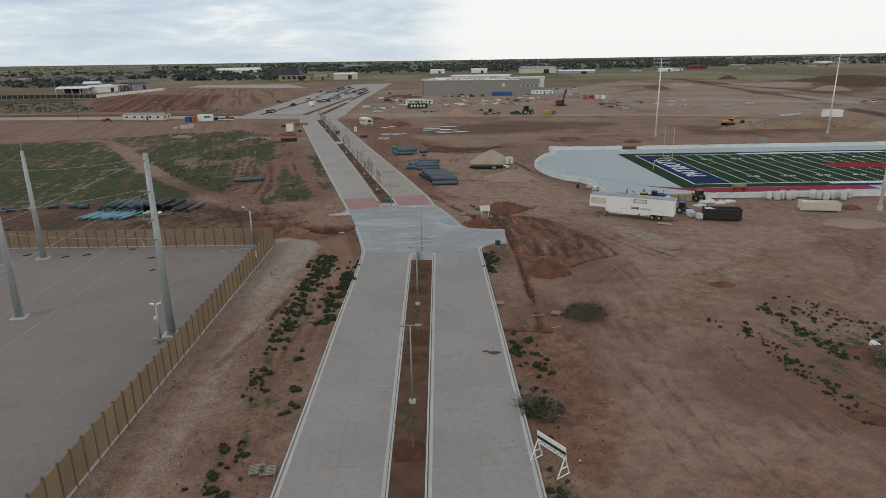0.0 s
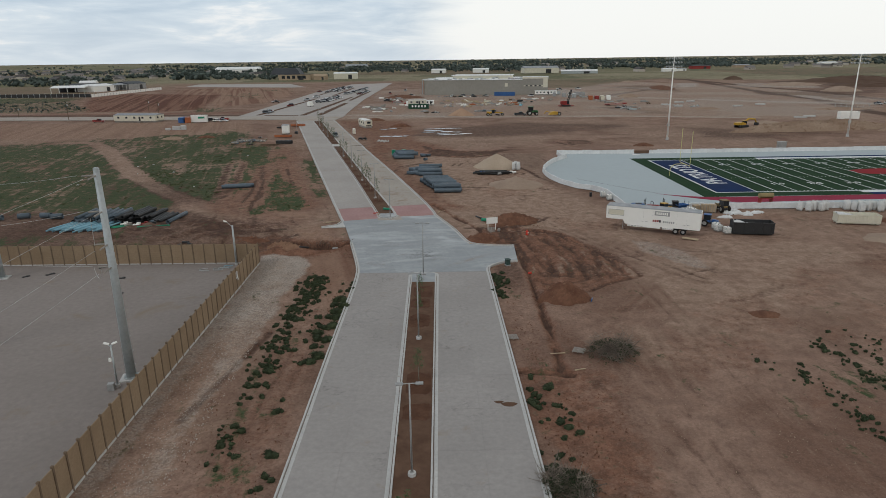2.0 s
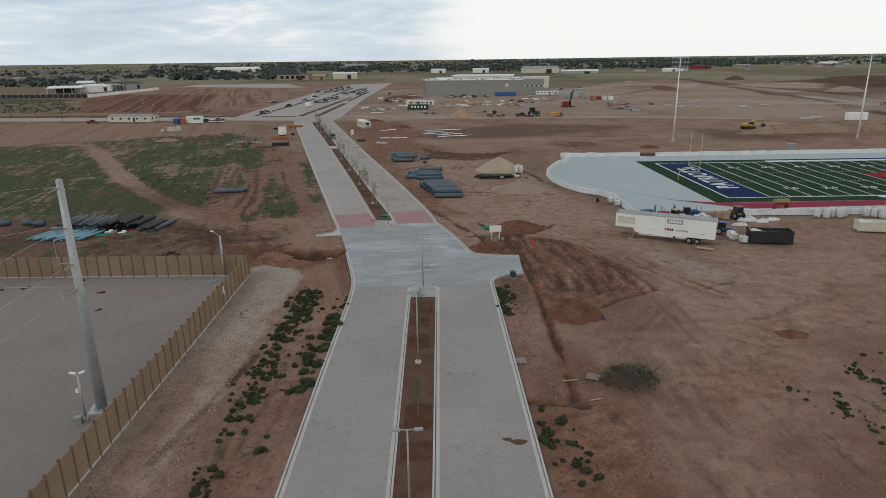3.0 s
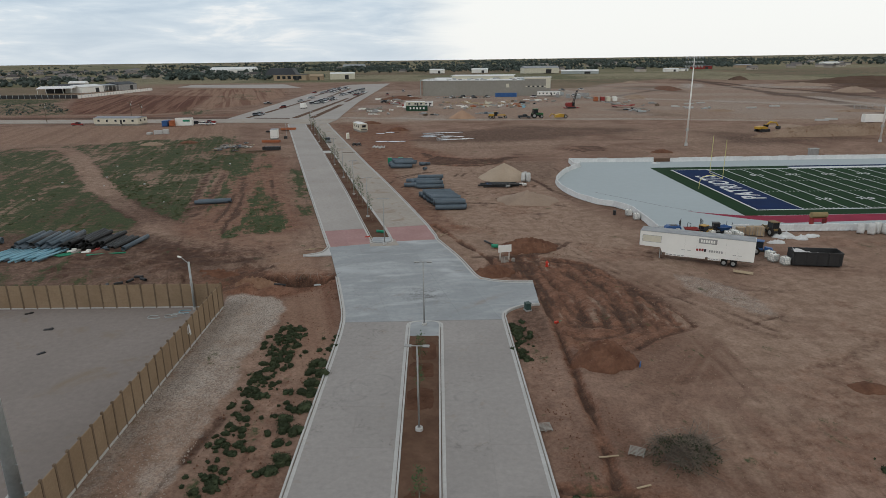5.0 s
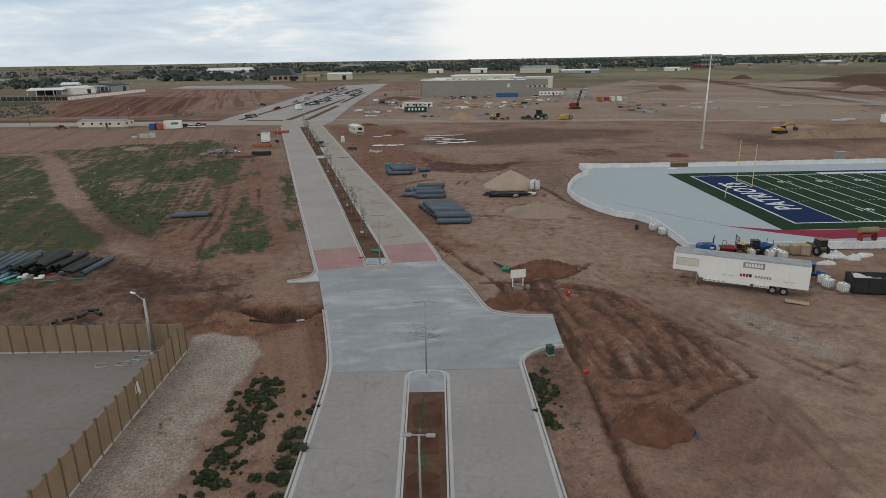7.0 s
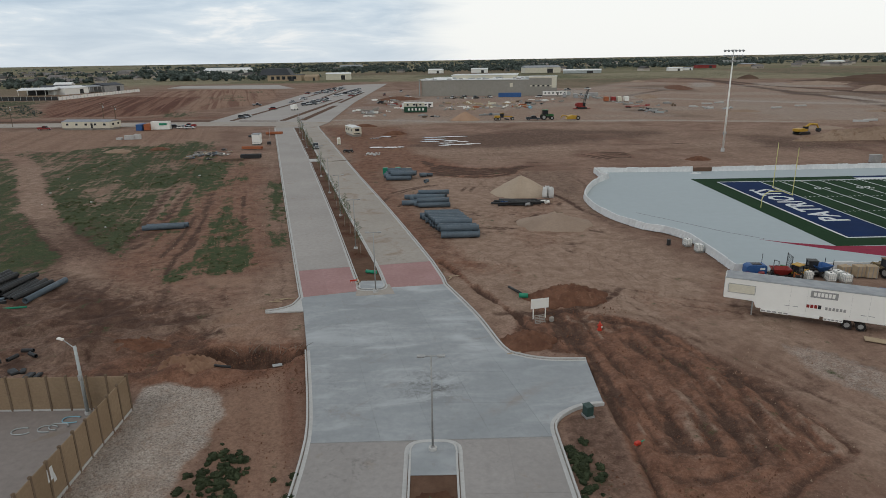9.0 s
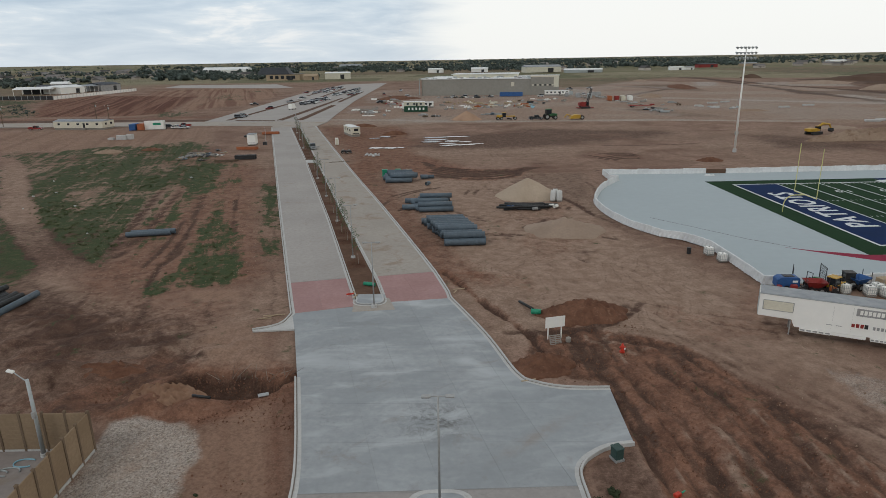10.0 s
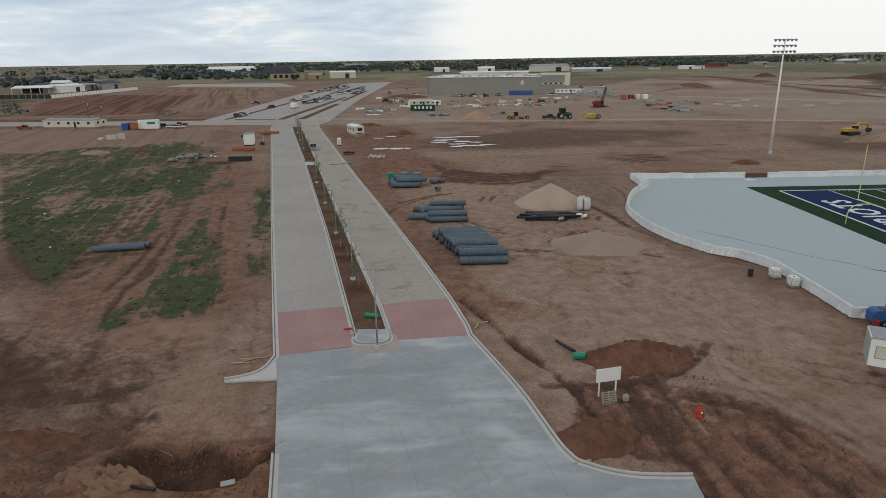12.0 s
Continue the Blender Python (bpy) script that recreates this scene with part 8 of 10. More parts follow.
def mesh_gate(x, y, rz):
    ob = thing("mesh_gate", x, y, 0.03, rz, "dark steel mesh gate standing open in the white wall", "gate", "gates of the track wall")
    for a in ((0, 0, 0, 0.07, 0.07, 1.9), (1.9, 0, 0, 0.07, 0.07, 1.9), (0.95, 0, 0.06, 1.9, 0.05, 0.06), (0.95, 0, 1.8, 1.9, 0.05, 0.06)):
        part("frame_bar", box(bmesh.new(), *a), BLACK, ob)
    for k in range(9):
        part("mesh_bar", box(bmesh.new(), 0.19 + k * 0.19, 0, 0.1, 0.018, 0.018, 1.72), BLACK, ob)
    for k in range(6):
        part("mesh_bar", box(bmesh.new(), 0.95, 0, 0.3 + k * 0.27, 1.84, 0.016, 0.016), BLACK, ob)


mesh_gate(39.7, 134.5, 62)
mesh_gate(43.8, 134.5, 80)


def floor_machine(x, y, rz, mat, label, scale=1.0):
    """A small ride-on machine: bonnet, seat, roll bar and four wheels."""
    ob = thing("turf_machine", x, y, 0, rz, label, "turf machine", "turf machines")
    ob.scale = (scale,) * 3
    part("chassis", box(bmesh.new(), 0, 0, 0.3, 1.9, 0.7, 0.22, 0, 0.03), BLACK, ob)
    part("bonnet", bevelled(extruded(bmesh.new(), [(0.2, 0.5), (0.2, 1.05), (0.85, 0.95), (1.0, 0.5)], -0.36, 0.36), 0.05), mat, ob)
    part("seat", box(box(bmesh.new(), -0.35, 0, 0.55, 0.5, 0.5, 0.16, 0, 0.04), -0.58, 0, 0.65, 0.12, 0.5, 0.5, 0, 0.04), BLACK, ob)
    part("roll_bar", rod(rod(rod(bmesh.new(), (-0.75, -0.35, 0.5), (-0.75, -0.35, 1.75), 0.04, seg=6), (-0.75, 0.35, 0.5), (-0.75, 0.35, 1.75), 0.04, seg=6), (-0.75, -0.36, 1.75), (-0.75, 0.36, 1.75), 0.04, seg=6), BLACK, ob)
    for s in (-0.45, 0.45):
        wheel(ob, -0.55, s, 0.36, 0.26)
        wheel(ob, 0.65, s, 0.28, 0.22)


floor_machine(42.0, 129.9, 70, ORANGE, "small orange ride-on machine behind the trailer")
floor_machine(38.6, 131.0, 160, REDP, "small red ride-on machine beside a compressor")
floor_machine(41.6, 133.2, 20, TRACTORGREEN, "small green ride-on machine among turf machines", 1.1)


def hopper_cart(x, y, rz, mat, label):
    ob = thing("spreader", x, y, 0, rz, label, "spreader", "turf machines")
    bm = bmesh.new()
    top, low = [(-1.2, -0.9), (1.2, -0.9), (1.2, 0.9), (-1.2, 0.9)], [(-0.6, -0.4), (0.6, -0.4), (0.6, 0.4), (-0.6, 0.4)]
    a, b = [bm.verts.new((x_, y_, 1.45)) for x_, y_ in top], [bm.verts.new((x_, y_, 0.6)) for x_, y_ in low]
    c = [bm.verts.new((x_ * 0.92, y_ * 0.92, 1.45)) for x_, y_ in top]
    d = [bm.verts.new((x_ * 0.9, y_ * 0.9, 0.66)) for x_, y_ in low]
    for i in range(4):
        j = (i + 1) % 4
        bm.faces.new((b[i], b[j], a[j], a[i]))
        bm.faces.new((a[i], a[j], c[j], c[i]))
        bm.faces.new((c[i], c[j], d[j], d[i]))
    bm.faces.new(d)
    bm.faces.new(b[::-1])
    part("hopper", bm, mat, ob)
    part("frame", box(bmesh.new(), 0, 0, 0.42, 2.6, 0.9, 0.2), BLACK, ob)
    part("rear_guard", box(box(bmesh.new(), 1.35, -0.6, 0.6, 0.06, 0.06, 1.5), 1.35, 0.6, 0.6, 0.06, 0.06, 1.5), BLACK, ob)
    for s in (-0.75, 0.75):
        wheel(ob, -0.5, s, 0.4, 0.3)
        wheel(ob, 0.6, s, 0.4, 0.3)


hopper_cart(40.6, 131.4, -10, REDP, "red hopper spreader among turf machines")
hopper_cart(46.4, 132.4, 20, BLUEP, "dark blue hopper spreader among turf machines")


def utility_tractor(x, y, rz, body, label, scale=1.0, loader=True):
    ob = thing("tractor", x, y, 0, rz, label, "tractor", "small tractors")
    ob.scale = (scale,) * 3
    part("chassis", box(bmesh.new(), 0.1, 0, 0.55, 3.0, 0.7, 0.4, 0, 0.04), BLACK, ob)
    part("hood", bevelled(extruded(bmesh.new(), [(0.4, 0.9), (0.4, 1.55), (1.7, 1.4), (1.8, 0.9)], -0.42, 0.42), 0.05), body, ob)
    cab = part("cab", box(bmesh.new(), -0.5, 0, 0.95, 1.5, 1.4, 0.4, 0, 0.05), body, ob)
    for sx in (-1.15, 0.15):
        for sy in (-0.62, 0.62):
            part("cab_pillar", box(bmesh.new(), sx, sy, 1.3, 0.09, 0.09, 1.2), BLACK, cab)
    part("window", box(bmesh.new(), -0.5, 0, 1.35, 1.25, 1.2, 1.05), GLASS, cab)
    part("roof", box(bmesh.new(), -0.5, 0, 2.45, 1.6, 1.45, 0.14, 0, 0.05), body, cab)
    for s in (-0.72, 0.72):
        wheel(ob, -0.9, s, 0.72, 0.42)
        wheel(ob, 1.2, s, 0.5, 0.32)
    if loader:
        for s in (-0.55, 0.55):
            part("loader_arm", rod(rod(bmesh.new(), (-0.2, s, 1.4), (1.6, s, 1.5), 0.08, seg=6), (1.6, s, 1.5), (2.3, s, 0.5), 0.08, seg=6), body, ob)
        part("bucket", extruded(bmesh.new(), [(2.2, 0.1), (2.2, 0.8), (2.35, 0.8), (2.4, 0.25), (3.0, 0.15), (3.0, 0.1)], -0.9, 0.9), BLACK, ob)
    return ob


utility_tractor(42.9, 131.2, 30, YELLOW, "small yellow loader among turf machines", 0.8)
utility_tractor(54.4, 131.9, 100, surf("muddy_yellow", (0.27, 0.18, 0.05), (0.16, 0.12, 0.07), 4.0, 0.8, 0.6, dirt=(0.14, 0.10, 0.07), dirt_at=0.52), "muddy yellow loader by the white wall", 0.95)
utility_tractor(47.5, 120.9, -30, BLUEP, "small blue tractor behind the long trailer", 0.85, False)
utility_tractor(44.9, 132.7, 170, BLACK, "dark tractor parked among turf machines", 0.8)
for x, y, h in ((51.0, 131.8, 1.4), (52.2, 131.3, 1.5), (49.6, 132.6, 1.1)):
    ob = thing("crate", x, y, 0, random.uniform(-9, 9), "plain tan wooden crate by the white wall", "crate", "wooden crates by the wall")
    part("case", box(bmesh.new(), 0, 0, 0.1, 1.3, 1.1, h, 0, 0.02), WOOD, ob)
    for k in (-0.5, 0, 0.5):
        part("batten", box(bmesh.new(), k, -0.57, 0.1, 0.1, 0.04, h), WOODGREY, ob)
        part("skid", box(bmesh.new(), k, 0, 0, 0.1, 1.1, 0.1), WOODGREY, ob)


def crumpled(x, y, rx, ry, h, seed, label="heap of crumpled white sheeting on the dirt", mat=None):
    bm = bmesh.new()
    bmesh.ops.create_grid(bm, x_segments=26, y_segments=26, size=1.0)
    for v in list(bm.verts):
        d = math.hypot(v.co.x, v.co.y)
        edge = 0.75 + 0.45 * noise.noise(Vector((v.co.x * 1.9, v.co.y * 1.9, seed)))
        f = max(0.0, 1 - d / edge)
        fold = abs(noise.noise(Vector((v.co.x * 4.1, v.co.y * 4.1, seed + 3)))) + 0.6 * abs(noise.noise(Vector((v.co.x * 9, v.co.y * 9, seed + 8))))
        z = h * (f ** 0.5) * (0.5 + 0.9 * fold) + (0.05 if f > 0 else -0.15)
        v.co = Vector((v.co.x * rx, v.co.y * ry, z))
    bmesh.ops.delete(bm, geom=[f for f in bm.faces if all(v.co.z < -0.1 for v in f.verts)], context="FACES")
    ob = part("crumpled_sheet", bm, mat or FABRIC)
    ob.location = (x, y, -0.05)
    return tagged(ob, label, "sheeting", "heaps of white sheeting")


for k, a in enumerate(((56.2, 130.6, 2.4, 1.3, 0.9), (53.2, 127.2, 1.9, 0.8, 0.5), (60.8, 130.6, 1.5, 0.8, 0.5), (58.2, 129.4, 1.6, 0.9, 0.6), (55.4, 132.5, 1.0, 0.5, 0.8))):
    crumpled(*a, k)
crumpled(58.9, 206.7, 1.6, 0.7, 0.4, 9, "small heap of white sheeting on the track")
ob = thing("turf_cart", 66.0, 138.2, 0.02, 4, "red frame cart carrying a tan turf roll", "cart")
part("frame", box(box(box(bmesh.new(), -1.2, 0, 0.0, 0.1, 1.2, 1.2), 1.2, 0, 0.0, 0.1, 1.2, 1.2), 0, 0, 1.15, 2.6, 1.2, 0.1), REDP, ob)
part("turf_roll", rod(bmesh.new(), (-1.45, 0, 1.75), (1.45, 0, 1.75), 0.5, seg=16), surf("tan_roll", (0.34, 0.26, 0.13)), ob, "rolled tan turf")

# goal posts
goal = thing("goal_post", FX - 3.6, (FY0 + FY1) / 2 - 2.0, 0.03, 0, "yellow gooseneck football goal post", "goal post")
YELLOWP = surf("goal_yellow", (0.72, 0.68, 0.28), None, 5.0, 0.6, 0.4, bump=0.03)
arc = [(0, 0, 0), (0, 0, 1.3)] + [(1.7 - 1.7 * math.cos(a), 0, 1.3 + 1.75 * math.sin(a)) for a in np.linspace(0.15, 1.57, 7)] + [(3.6, 0, 3.05)]
part("gooseneck", along_path(bmesh.new(), arc, 0.085, 10), YELLOWP, goal)
part("crossbar", rod(bmesh.new(), (3.6, -3.55, 3.05), (3.6, 3.55, 3.05), 0.08, seg=10), YELLOWP, goal)
for s in (-3.5, 3.5):
    part("upright", rod(bmesh.new(), (3.6, s, 3.05), (3.6, s, 11.6), 0.065, seg=8), YELLOWP, goal)


def light_mast(x, y, h, rz, label):
    ob = thing("light_mast", x, y, 0, rz, label, "light mast", "field light masts")
    part("base", rod(bmesh.new(), (0, 0, -0.1), (0, 0, 0.9), 0.55, 0.5, 14), CURB, ob)
    part("shaft", rod(bmesh.new(), (0, 0, 0.8), (0, 0, h), 0.33, 0.14, 12), WHITE, ob, "tapered pale steel shaft", True)
    for z, n in ((h - 0.3, 6), (h - 1.7, 6), (h - 3.1, 6)):
        arm = part("cross_arm", box(bmesh.new(), 0, 0, z, 6.2, 0.14, 0.16), STEEL_GREY, ob)
        for k in range(n):
            part("floodlight", rod(bmesh.new(), (-2.8 + k * 5.6 / (n - 1), 0.1, z + 0.1), (-2.8 + k * 5.6 / (n - 1), -0.42, z - 0.12), 0.2, 0.34, 10), GALV, arm)
    for s in (-0.35, 0.35):
        part("ballast_box", box(bmesh.new(), s, 0, h * 0.17, 0.3, 0.3, 0.8), GALV, ob)
    return ob


light_mast(80.9, 242.6, 28.8, 8, "very tall pale stadium light mast beyond the field")
light_mast(148.6, 246.0, 29.2, -8, "very tall pale stadium light mast beyond the field")
light_mast(86.4, 121.2, 28.8, 180, "very tall pale stadium light mast beside a dumpster")
tagged(part("utility_cabinet", box(box(bmesh.new(), 110.3, 218.6, 0, 2.6, 1.4, 1.9, 4, 0.05), 110.3, 218.6, 1.9, 2.8, 1.6, 0.12, 4), STEEL_GREY), "grey steel utility cabinet behind the wall", "utility cabinet")

# ---- heap of pipes west of the crossing ----
rp = random.Random(21)
for k in range(21):
    low = k < 13
    pipe((-72.2 + 0.76 * k if low else -71.4 + 1.15 * (k - 13)) + rp.uniform(-0.12, 0.12), 131.2 + rp.uniform(-0.9, 0.9), 0.36 if low else 0.98, 91 + rp.uniform(-4, 4), 7.4, 0.36, PIPEGREY if k % 5 else PIPEBLACK, "dark grey plastic pipe in a jumbled heap", "jumbled dark pipes", 0, 14)
for k in range(22):
    layer = 0 if k < 11 else (1 if k < 18 else 2)
    pipe(-62.2 + 0.74 * (k - (0, 11, 18)[layer]) + 0.5 * layer + rp.uniform(-0.15, 0.15), 130.8 + rp.uniform(-1.2, 1.2), 0.34 + 0.58 * layer, 84 + rp.uniform(-8, 8), 6.6, 0.34, PIPEBLACK, "black corrugated pipe in a jumbled heap", "jumbled black pipes", 14, 14)
pipe(-53.1, 130.5, 0.38, 85, 7.6, 0.38, PIPEGREY, "dark grey plastic pipe at the end of a heap", "jumbled dark pipes")
for k in range(24):
    pipe(-72.8 + 0.42 * k + rp.uniform(-0.15, 0.15), 124.4 + rp.uniform(-0.6, 0.6), 0.16 + 0.26 * (k % 2), 78 + rp.uniform(-5, 5), 6.1, 0.16, PIPEBLUE if k % 6 != 4 else PIPEGREY, "slim light blue water pipe in a loose row" if k % 6 != 4 else "slim dark grey pipe among blue ones", "light blue pipes", 0, 10, 0.02)
for k in range(4):
    pipe(-62.3 + 0.5 * k, 124.8 + rp.uniform(-0.3, 0.3), 0.12, 38 + rp.uniform(-8, 8), 2.6, 0.11, BRIGHTGREEN, "short green sewer pipe in a loose row", "green pipes", 0, 8, 0.02)
pipe(-55.2, 124.7, 0.16, 12, 5.8, 0.13, BRIGHTGREEN, "long green sewer pipe lying on the dirt", "green pipes", 0, 8, 0.02)
for x, y, a in ((-77.6, 131.8, 10), (-80.2, 132.6, -5), (-84.5, 132.4, 20), (-89.0, 131.0, 5), (-92.5, 130.0, 60)):
    pipe(x, y, 0.55, a, 2.2, 0.54, PIPEGREY, "short wide grey pipe section lying on the dirt", "wide pipe sections", 0, 16)
for k in range(3):
    pipe(-86.5 + k * 1.0, 112.2 + k * 0.6, 0.36, 12, 5.5, 0.36, PIPEGREY, "dark grey pipe lying behind the yard fence", "pipes behind the fence", 0, 14)
for x, y, m in ((-57.8, 126.2, REDP), (-58.9, 125.4, WHITE), (-57.0, 126.9, PIPEGREY), (-60.6, 125.6, WOODGREY), (-56.2, 126.0, BLACK), (-61.6, 126.1, WHITE)):
    bm = box(box(bmesh.new(), 0, 0, 0, 1.1, 0.7, 0.35, rp.uniform(0, 90), 0.05), 0.4, 0.3, 0.0, 0.7, 0.5, 0.6, rp.uniform(0, 90), 0.05)
    o = part("fitting_pile", bm, m)
    o.location = (x, y, 0)
    tagged(o, "small pile of mixed pipe fittings on the dirt", "pipe fittings", "piles of pipe fittings")
for x, y in ((-44.6, 107.0), (-47.3, 107.4), (-41.2, 107.7), (-48.4, 106.7), (-43.2, 108.6)):
    o = part("rubble", box(box(bmesh.new(), 0, 0, 0, 1.3, 0.7, 0.4, rp.uniform(0, 180), 0.1), 0.7, 0.3, 0, 0.9, 0.5, 0.3, rp.uniform(0, 180), 0.08), BLACK)
    o.location = (x, y, -0.05)
    tagged(o, "dark tarpaulin and rubble behind the fence", "rubble", "rubble behind the fence")
pipe(18.2, 85.1, 0.1, 70, 1.3, 0.07, BLUEP, "short blue pipe at the foot of an earth mound", "", 0, 10, 0.01)
for k, (x, y) in enumerate(((-44.7, 113.2), (-46.3, 110.5), (-45.2, 111.6), (-47.5, 109.8), (-43.6, 112.2))):
    pipe(x, y, 0.2, k * 37, 1.2, 0.2, PIPEBLACK, "short black pipe end on the dirt behind the fence", "black pipe ends", 6, 12)
o = part("cloth", box(box(bmesh.new(), 0, 0, 0.9, 0.05, 0.7, 0.95, 0, 0.02, 0.8), 0.02, 0.3, 0.6, 0.04, 0.3, 0.6, 0, 0.01, 0.6, 4), FABRIC)
o.location = (-28.62, 90.4, 0.75)
tagged(o, "white cloth hanging over the panel fence", "cloth")
pipe(-23.4, 108.4, 0.55, -14, 1.7, 0.12, PIPEBLACK, "short black pipe on the spoil by the pit", "")
o = part("grate", box(bmesh.new(), 0, 0, 0, 0.9, 0.5, 0.1, 20, 0.02), STEEL_GREY)
o.location = (-18.6, 109.5, -0.05)
tagged(o, "grey plastic grate at the edge of the pit", "grate")
roots = bmesh.new()
for k in range(26):
    a = Vector((-23.5 + rp.uniform(0, 6.5), 112.9 + rp.uniform(-0.5, 0.5), rp.uniform(-0.9, 0.1)))
    rod(roots, a, a + Vector((rp.gauss(0, 0.8), rp.gauss(0, 0.3), rp.uniform(0.2, 1.4))), 0.035, 0.01, 4, False)
tagged(part("roots", roots, TWIG), "bare roots and branches hanging over the pit", "roots", kind="stuff")

# ---- vehicles ----


def car_parts(ob, kind, paint, plain=False):
    """Hull with wheel arches, glazed cabin, lamps and four wheels; x is forward."""
    L = 5.6 if kind == "pickup" else 4.6
    h = 0.95 if kind == "pickup" else 0.82
    if kind == "suv":
        h = 0.95
    w = 0.95
    hull = [(-L / 2, 0.42), (-L / 2, h), (L / 2 - 1.2, h + 0.02), (L / 2 - 0.1, h - 0.14), (L / 2, 0.42)]
    part("body", bevelled(extruded(bmesh.new(), hull, -w, w), 0.07), paint, ob)
    if kind == "pickup":
        top = [(-0.75, h), (-0.6, 1.72), (0.75, 1.76), (1.45, h)]
        part("bed", box(bmesh.new(), -1.75, 0, h - 0.02, 1.9, 1.55, 0.04), BLACK, ob, "dark open load bed")
        part("tailgate", box(bmesh.new(), -2.72, 0, h - 0.2, 0.08, 1.8, 0.45), paint, ob)
        for s in (-0.9, 0.9):
            part("bed_side", box(bmesh.new(), -1.75, s, h - 0.1, 1.95, 0.08, 0.36), paint, ob)
    elif kind == "suv":
        top = [(-2.2, h), (-2.0, 1.72), (0.4, 1.76), (1.2, h)]
    else:
        top = [(-1.9, h), (-1.2, 1.42), (0.25, 1.44), (1.15, h)]
    cab = part("cabin", bevelled(extruded(bmesh.new(), top, -0.8, 0.8), 0.05), GLASS, ob, "dark glazed cabin")
    tx = [p for p in top if p[1] > h + 0.3]
    part("roof", box(bmesh.new(), (tx[0][0] + tx[1][0]) / 2, 0, max(p[1] for p in tx) - 0.03, tx[1][0] - tx[0][0] - 0.05, 1.45, 0.06, 0, 0.02), paint, cab)
    if plain:
        for s in (-0.8, 0.8):
            for x in (-L / 2 + 0.95, L / 2 - 0.95):
                part("wheel", rod(bmesh.new(), (x, s - 0.12, 0.36), (x, s + 0.12, 0.36), 0.36, seg=10), RUBBER, ob)
        return ob
    for s in (-1, 1):
        for x in (tx[0][0] + 0.5, (tx[0][0] + tx[1][0]) / 2 + 0.3):
            part("pillar", box(bmesh.new(), x, s * 0.79, h, 0.08, 0.04, tx[0][1] - h), paint, cab)
    for s in (-0.68, 0.68):
        part("headlight", box(bmesh.new(), L / 2 - 0.03, s, 0.62, 0.08, 0.34, 0.15), WHITE, ob)
        part("tail_light", box(bmesh.new(), -L / 2 + 0.02, s, 0.66, 0.08, 0.24, 0.18), REDP, ob)
        for x in (-L / 2 + 0.95, L / 2 - 0.95):
            wheel(ob, x, s * 1.2, 0.36, 0.24)
    part("bumper", box(bmesh.new(), L / 2, 0, 0.36, 0.16, 1.8, 0.2), STEEL_GREY, ob)
    part("bumper", box(bmesh.new(), -L / 2, 0, 0.36, 0.16, 1.8, 0.2), STEEL_GREY, ob)
    return ob


def vehicle(kind, x, y, rz, paint, label, group="", z=0.0, scale=1.0, plain=False):
    ob = thing("pickup_truck" if kind == "pickup" else "car", x, y, z, rz, label, "pickup truck" if kind == "pickup" else "car", group)
    ob.scale = (scale,) * 3
    return car_parts(ob, kind, paint, plain)


DARKPAINT = surf("dark_blue_grey_paint", (0.045, 0.055, 0.065), None, 5.0, 0.6, 0.3, 0.3, bump=0)
vehicle("pickup", -43.6, 262.5, 285, surf("grey_car_paint", (0.17, 0.185, 0.20), None, 5.0, 0.6, 0.3, 0.3, bump=0), "grey pickup truck standing on the dusty avenue", z=TOP)
vehicle("pickup", -176.0, 336.0, 5, REDP, "red pickup truck beside a site office")
vehicle("pickup", -113.5, 338.5, 185, REDP, "dark red pickup truck on the verge")
vehicle("suv", -118.0, 334.0, 20, DARKPAINT, "dark car parked near storage containers")
vehicle("sedan", -114.6, 333.2, 10, WHITE, "white car parked near storage containers")
vehicle("sedan", -111.0, 331.8, 10, CARPAINT, "car parked near storage containers")
proto = {k: vehicle(k, 0, 0, 0, CARPAINT, l, "cars in the car park", TOP, plain=True) for k, l in (("suv", "tall family car standing in the car park"), ("sedan", "low saloon car standing in the car park"), ("pickup", "pickup truck standing in the car park"))}
rc = random.Random(31)
rows = [(-102.0, 378, 3.2, 4, -12), (-101.0, 433, 3.0, 2, -8), (-88.5, 464, 3.2, 20, 0), (-101.6, 490, 3.2, 2, -4), (-102.0, 522, 3.2, 3, -4), (-84.0, 470, 5.2, 9, 0), (-106.0, 596, 3.6, 26, -4), (-72.5, 556, 3.6, 17, 0), (-99.5, 610, 3.6, 24, -3), (-83.5, 560, 3.4, 30, 0), (-119 + 4, 602, 6, 2, 90)]
placed = 0
for x, y, step, n, lean in rows:
    for k in range(n):
        if rc.random() < 0.16 and n > 4:
            continue
        kind = rc.choice(("suv", "sedan", "suv", "pickup", "sedan"))
        m = pose(x + (0.02 if x < -95 else 0.06) * k * step * (0 if n < 5 else 1) + rc.uniform(-0.3, 0.3), y + k * step, TOP, 0, 0, (lean if n > 3 else 20) + rc.choice((0, 180)) + rc.uniform(-3, 3))
        if placed < 3 and proto[("suv", "sedan", "pickup")[placed]].location.length < 1:
            proto[("suv", "sedan", "pickup")[placed]].matrix_basis = m
        else:
            copy_thing(proto[kind], m)
        placed += 1
van = thing("box_van", -86.6, 427, TOP, 80, "white box van in the car park", "van")
part("box", box(bmesh.new(), -0.9, 0, 0.7, 4.2, 2.2, 2.5, 0, 0.05), WHITE, van)
part("cab", bevelled(extruded(bmesh.new(), [(1.2, 0.5), (1.2, 2.2), (2.1, 2.2), (2.6, 1.35), (3.2, 1.2), (3.2, 0.5)], -1, 1), 0.06), WHITE, van)
part("windscreen", box(bmesh.new(), 2.25, 0, 1.45, 0.5, 1.8, 0.6, ry=-25), GLASS, van)
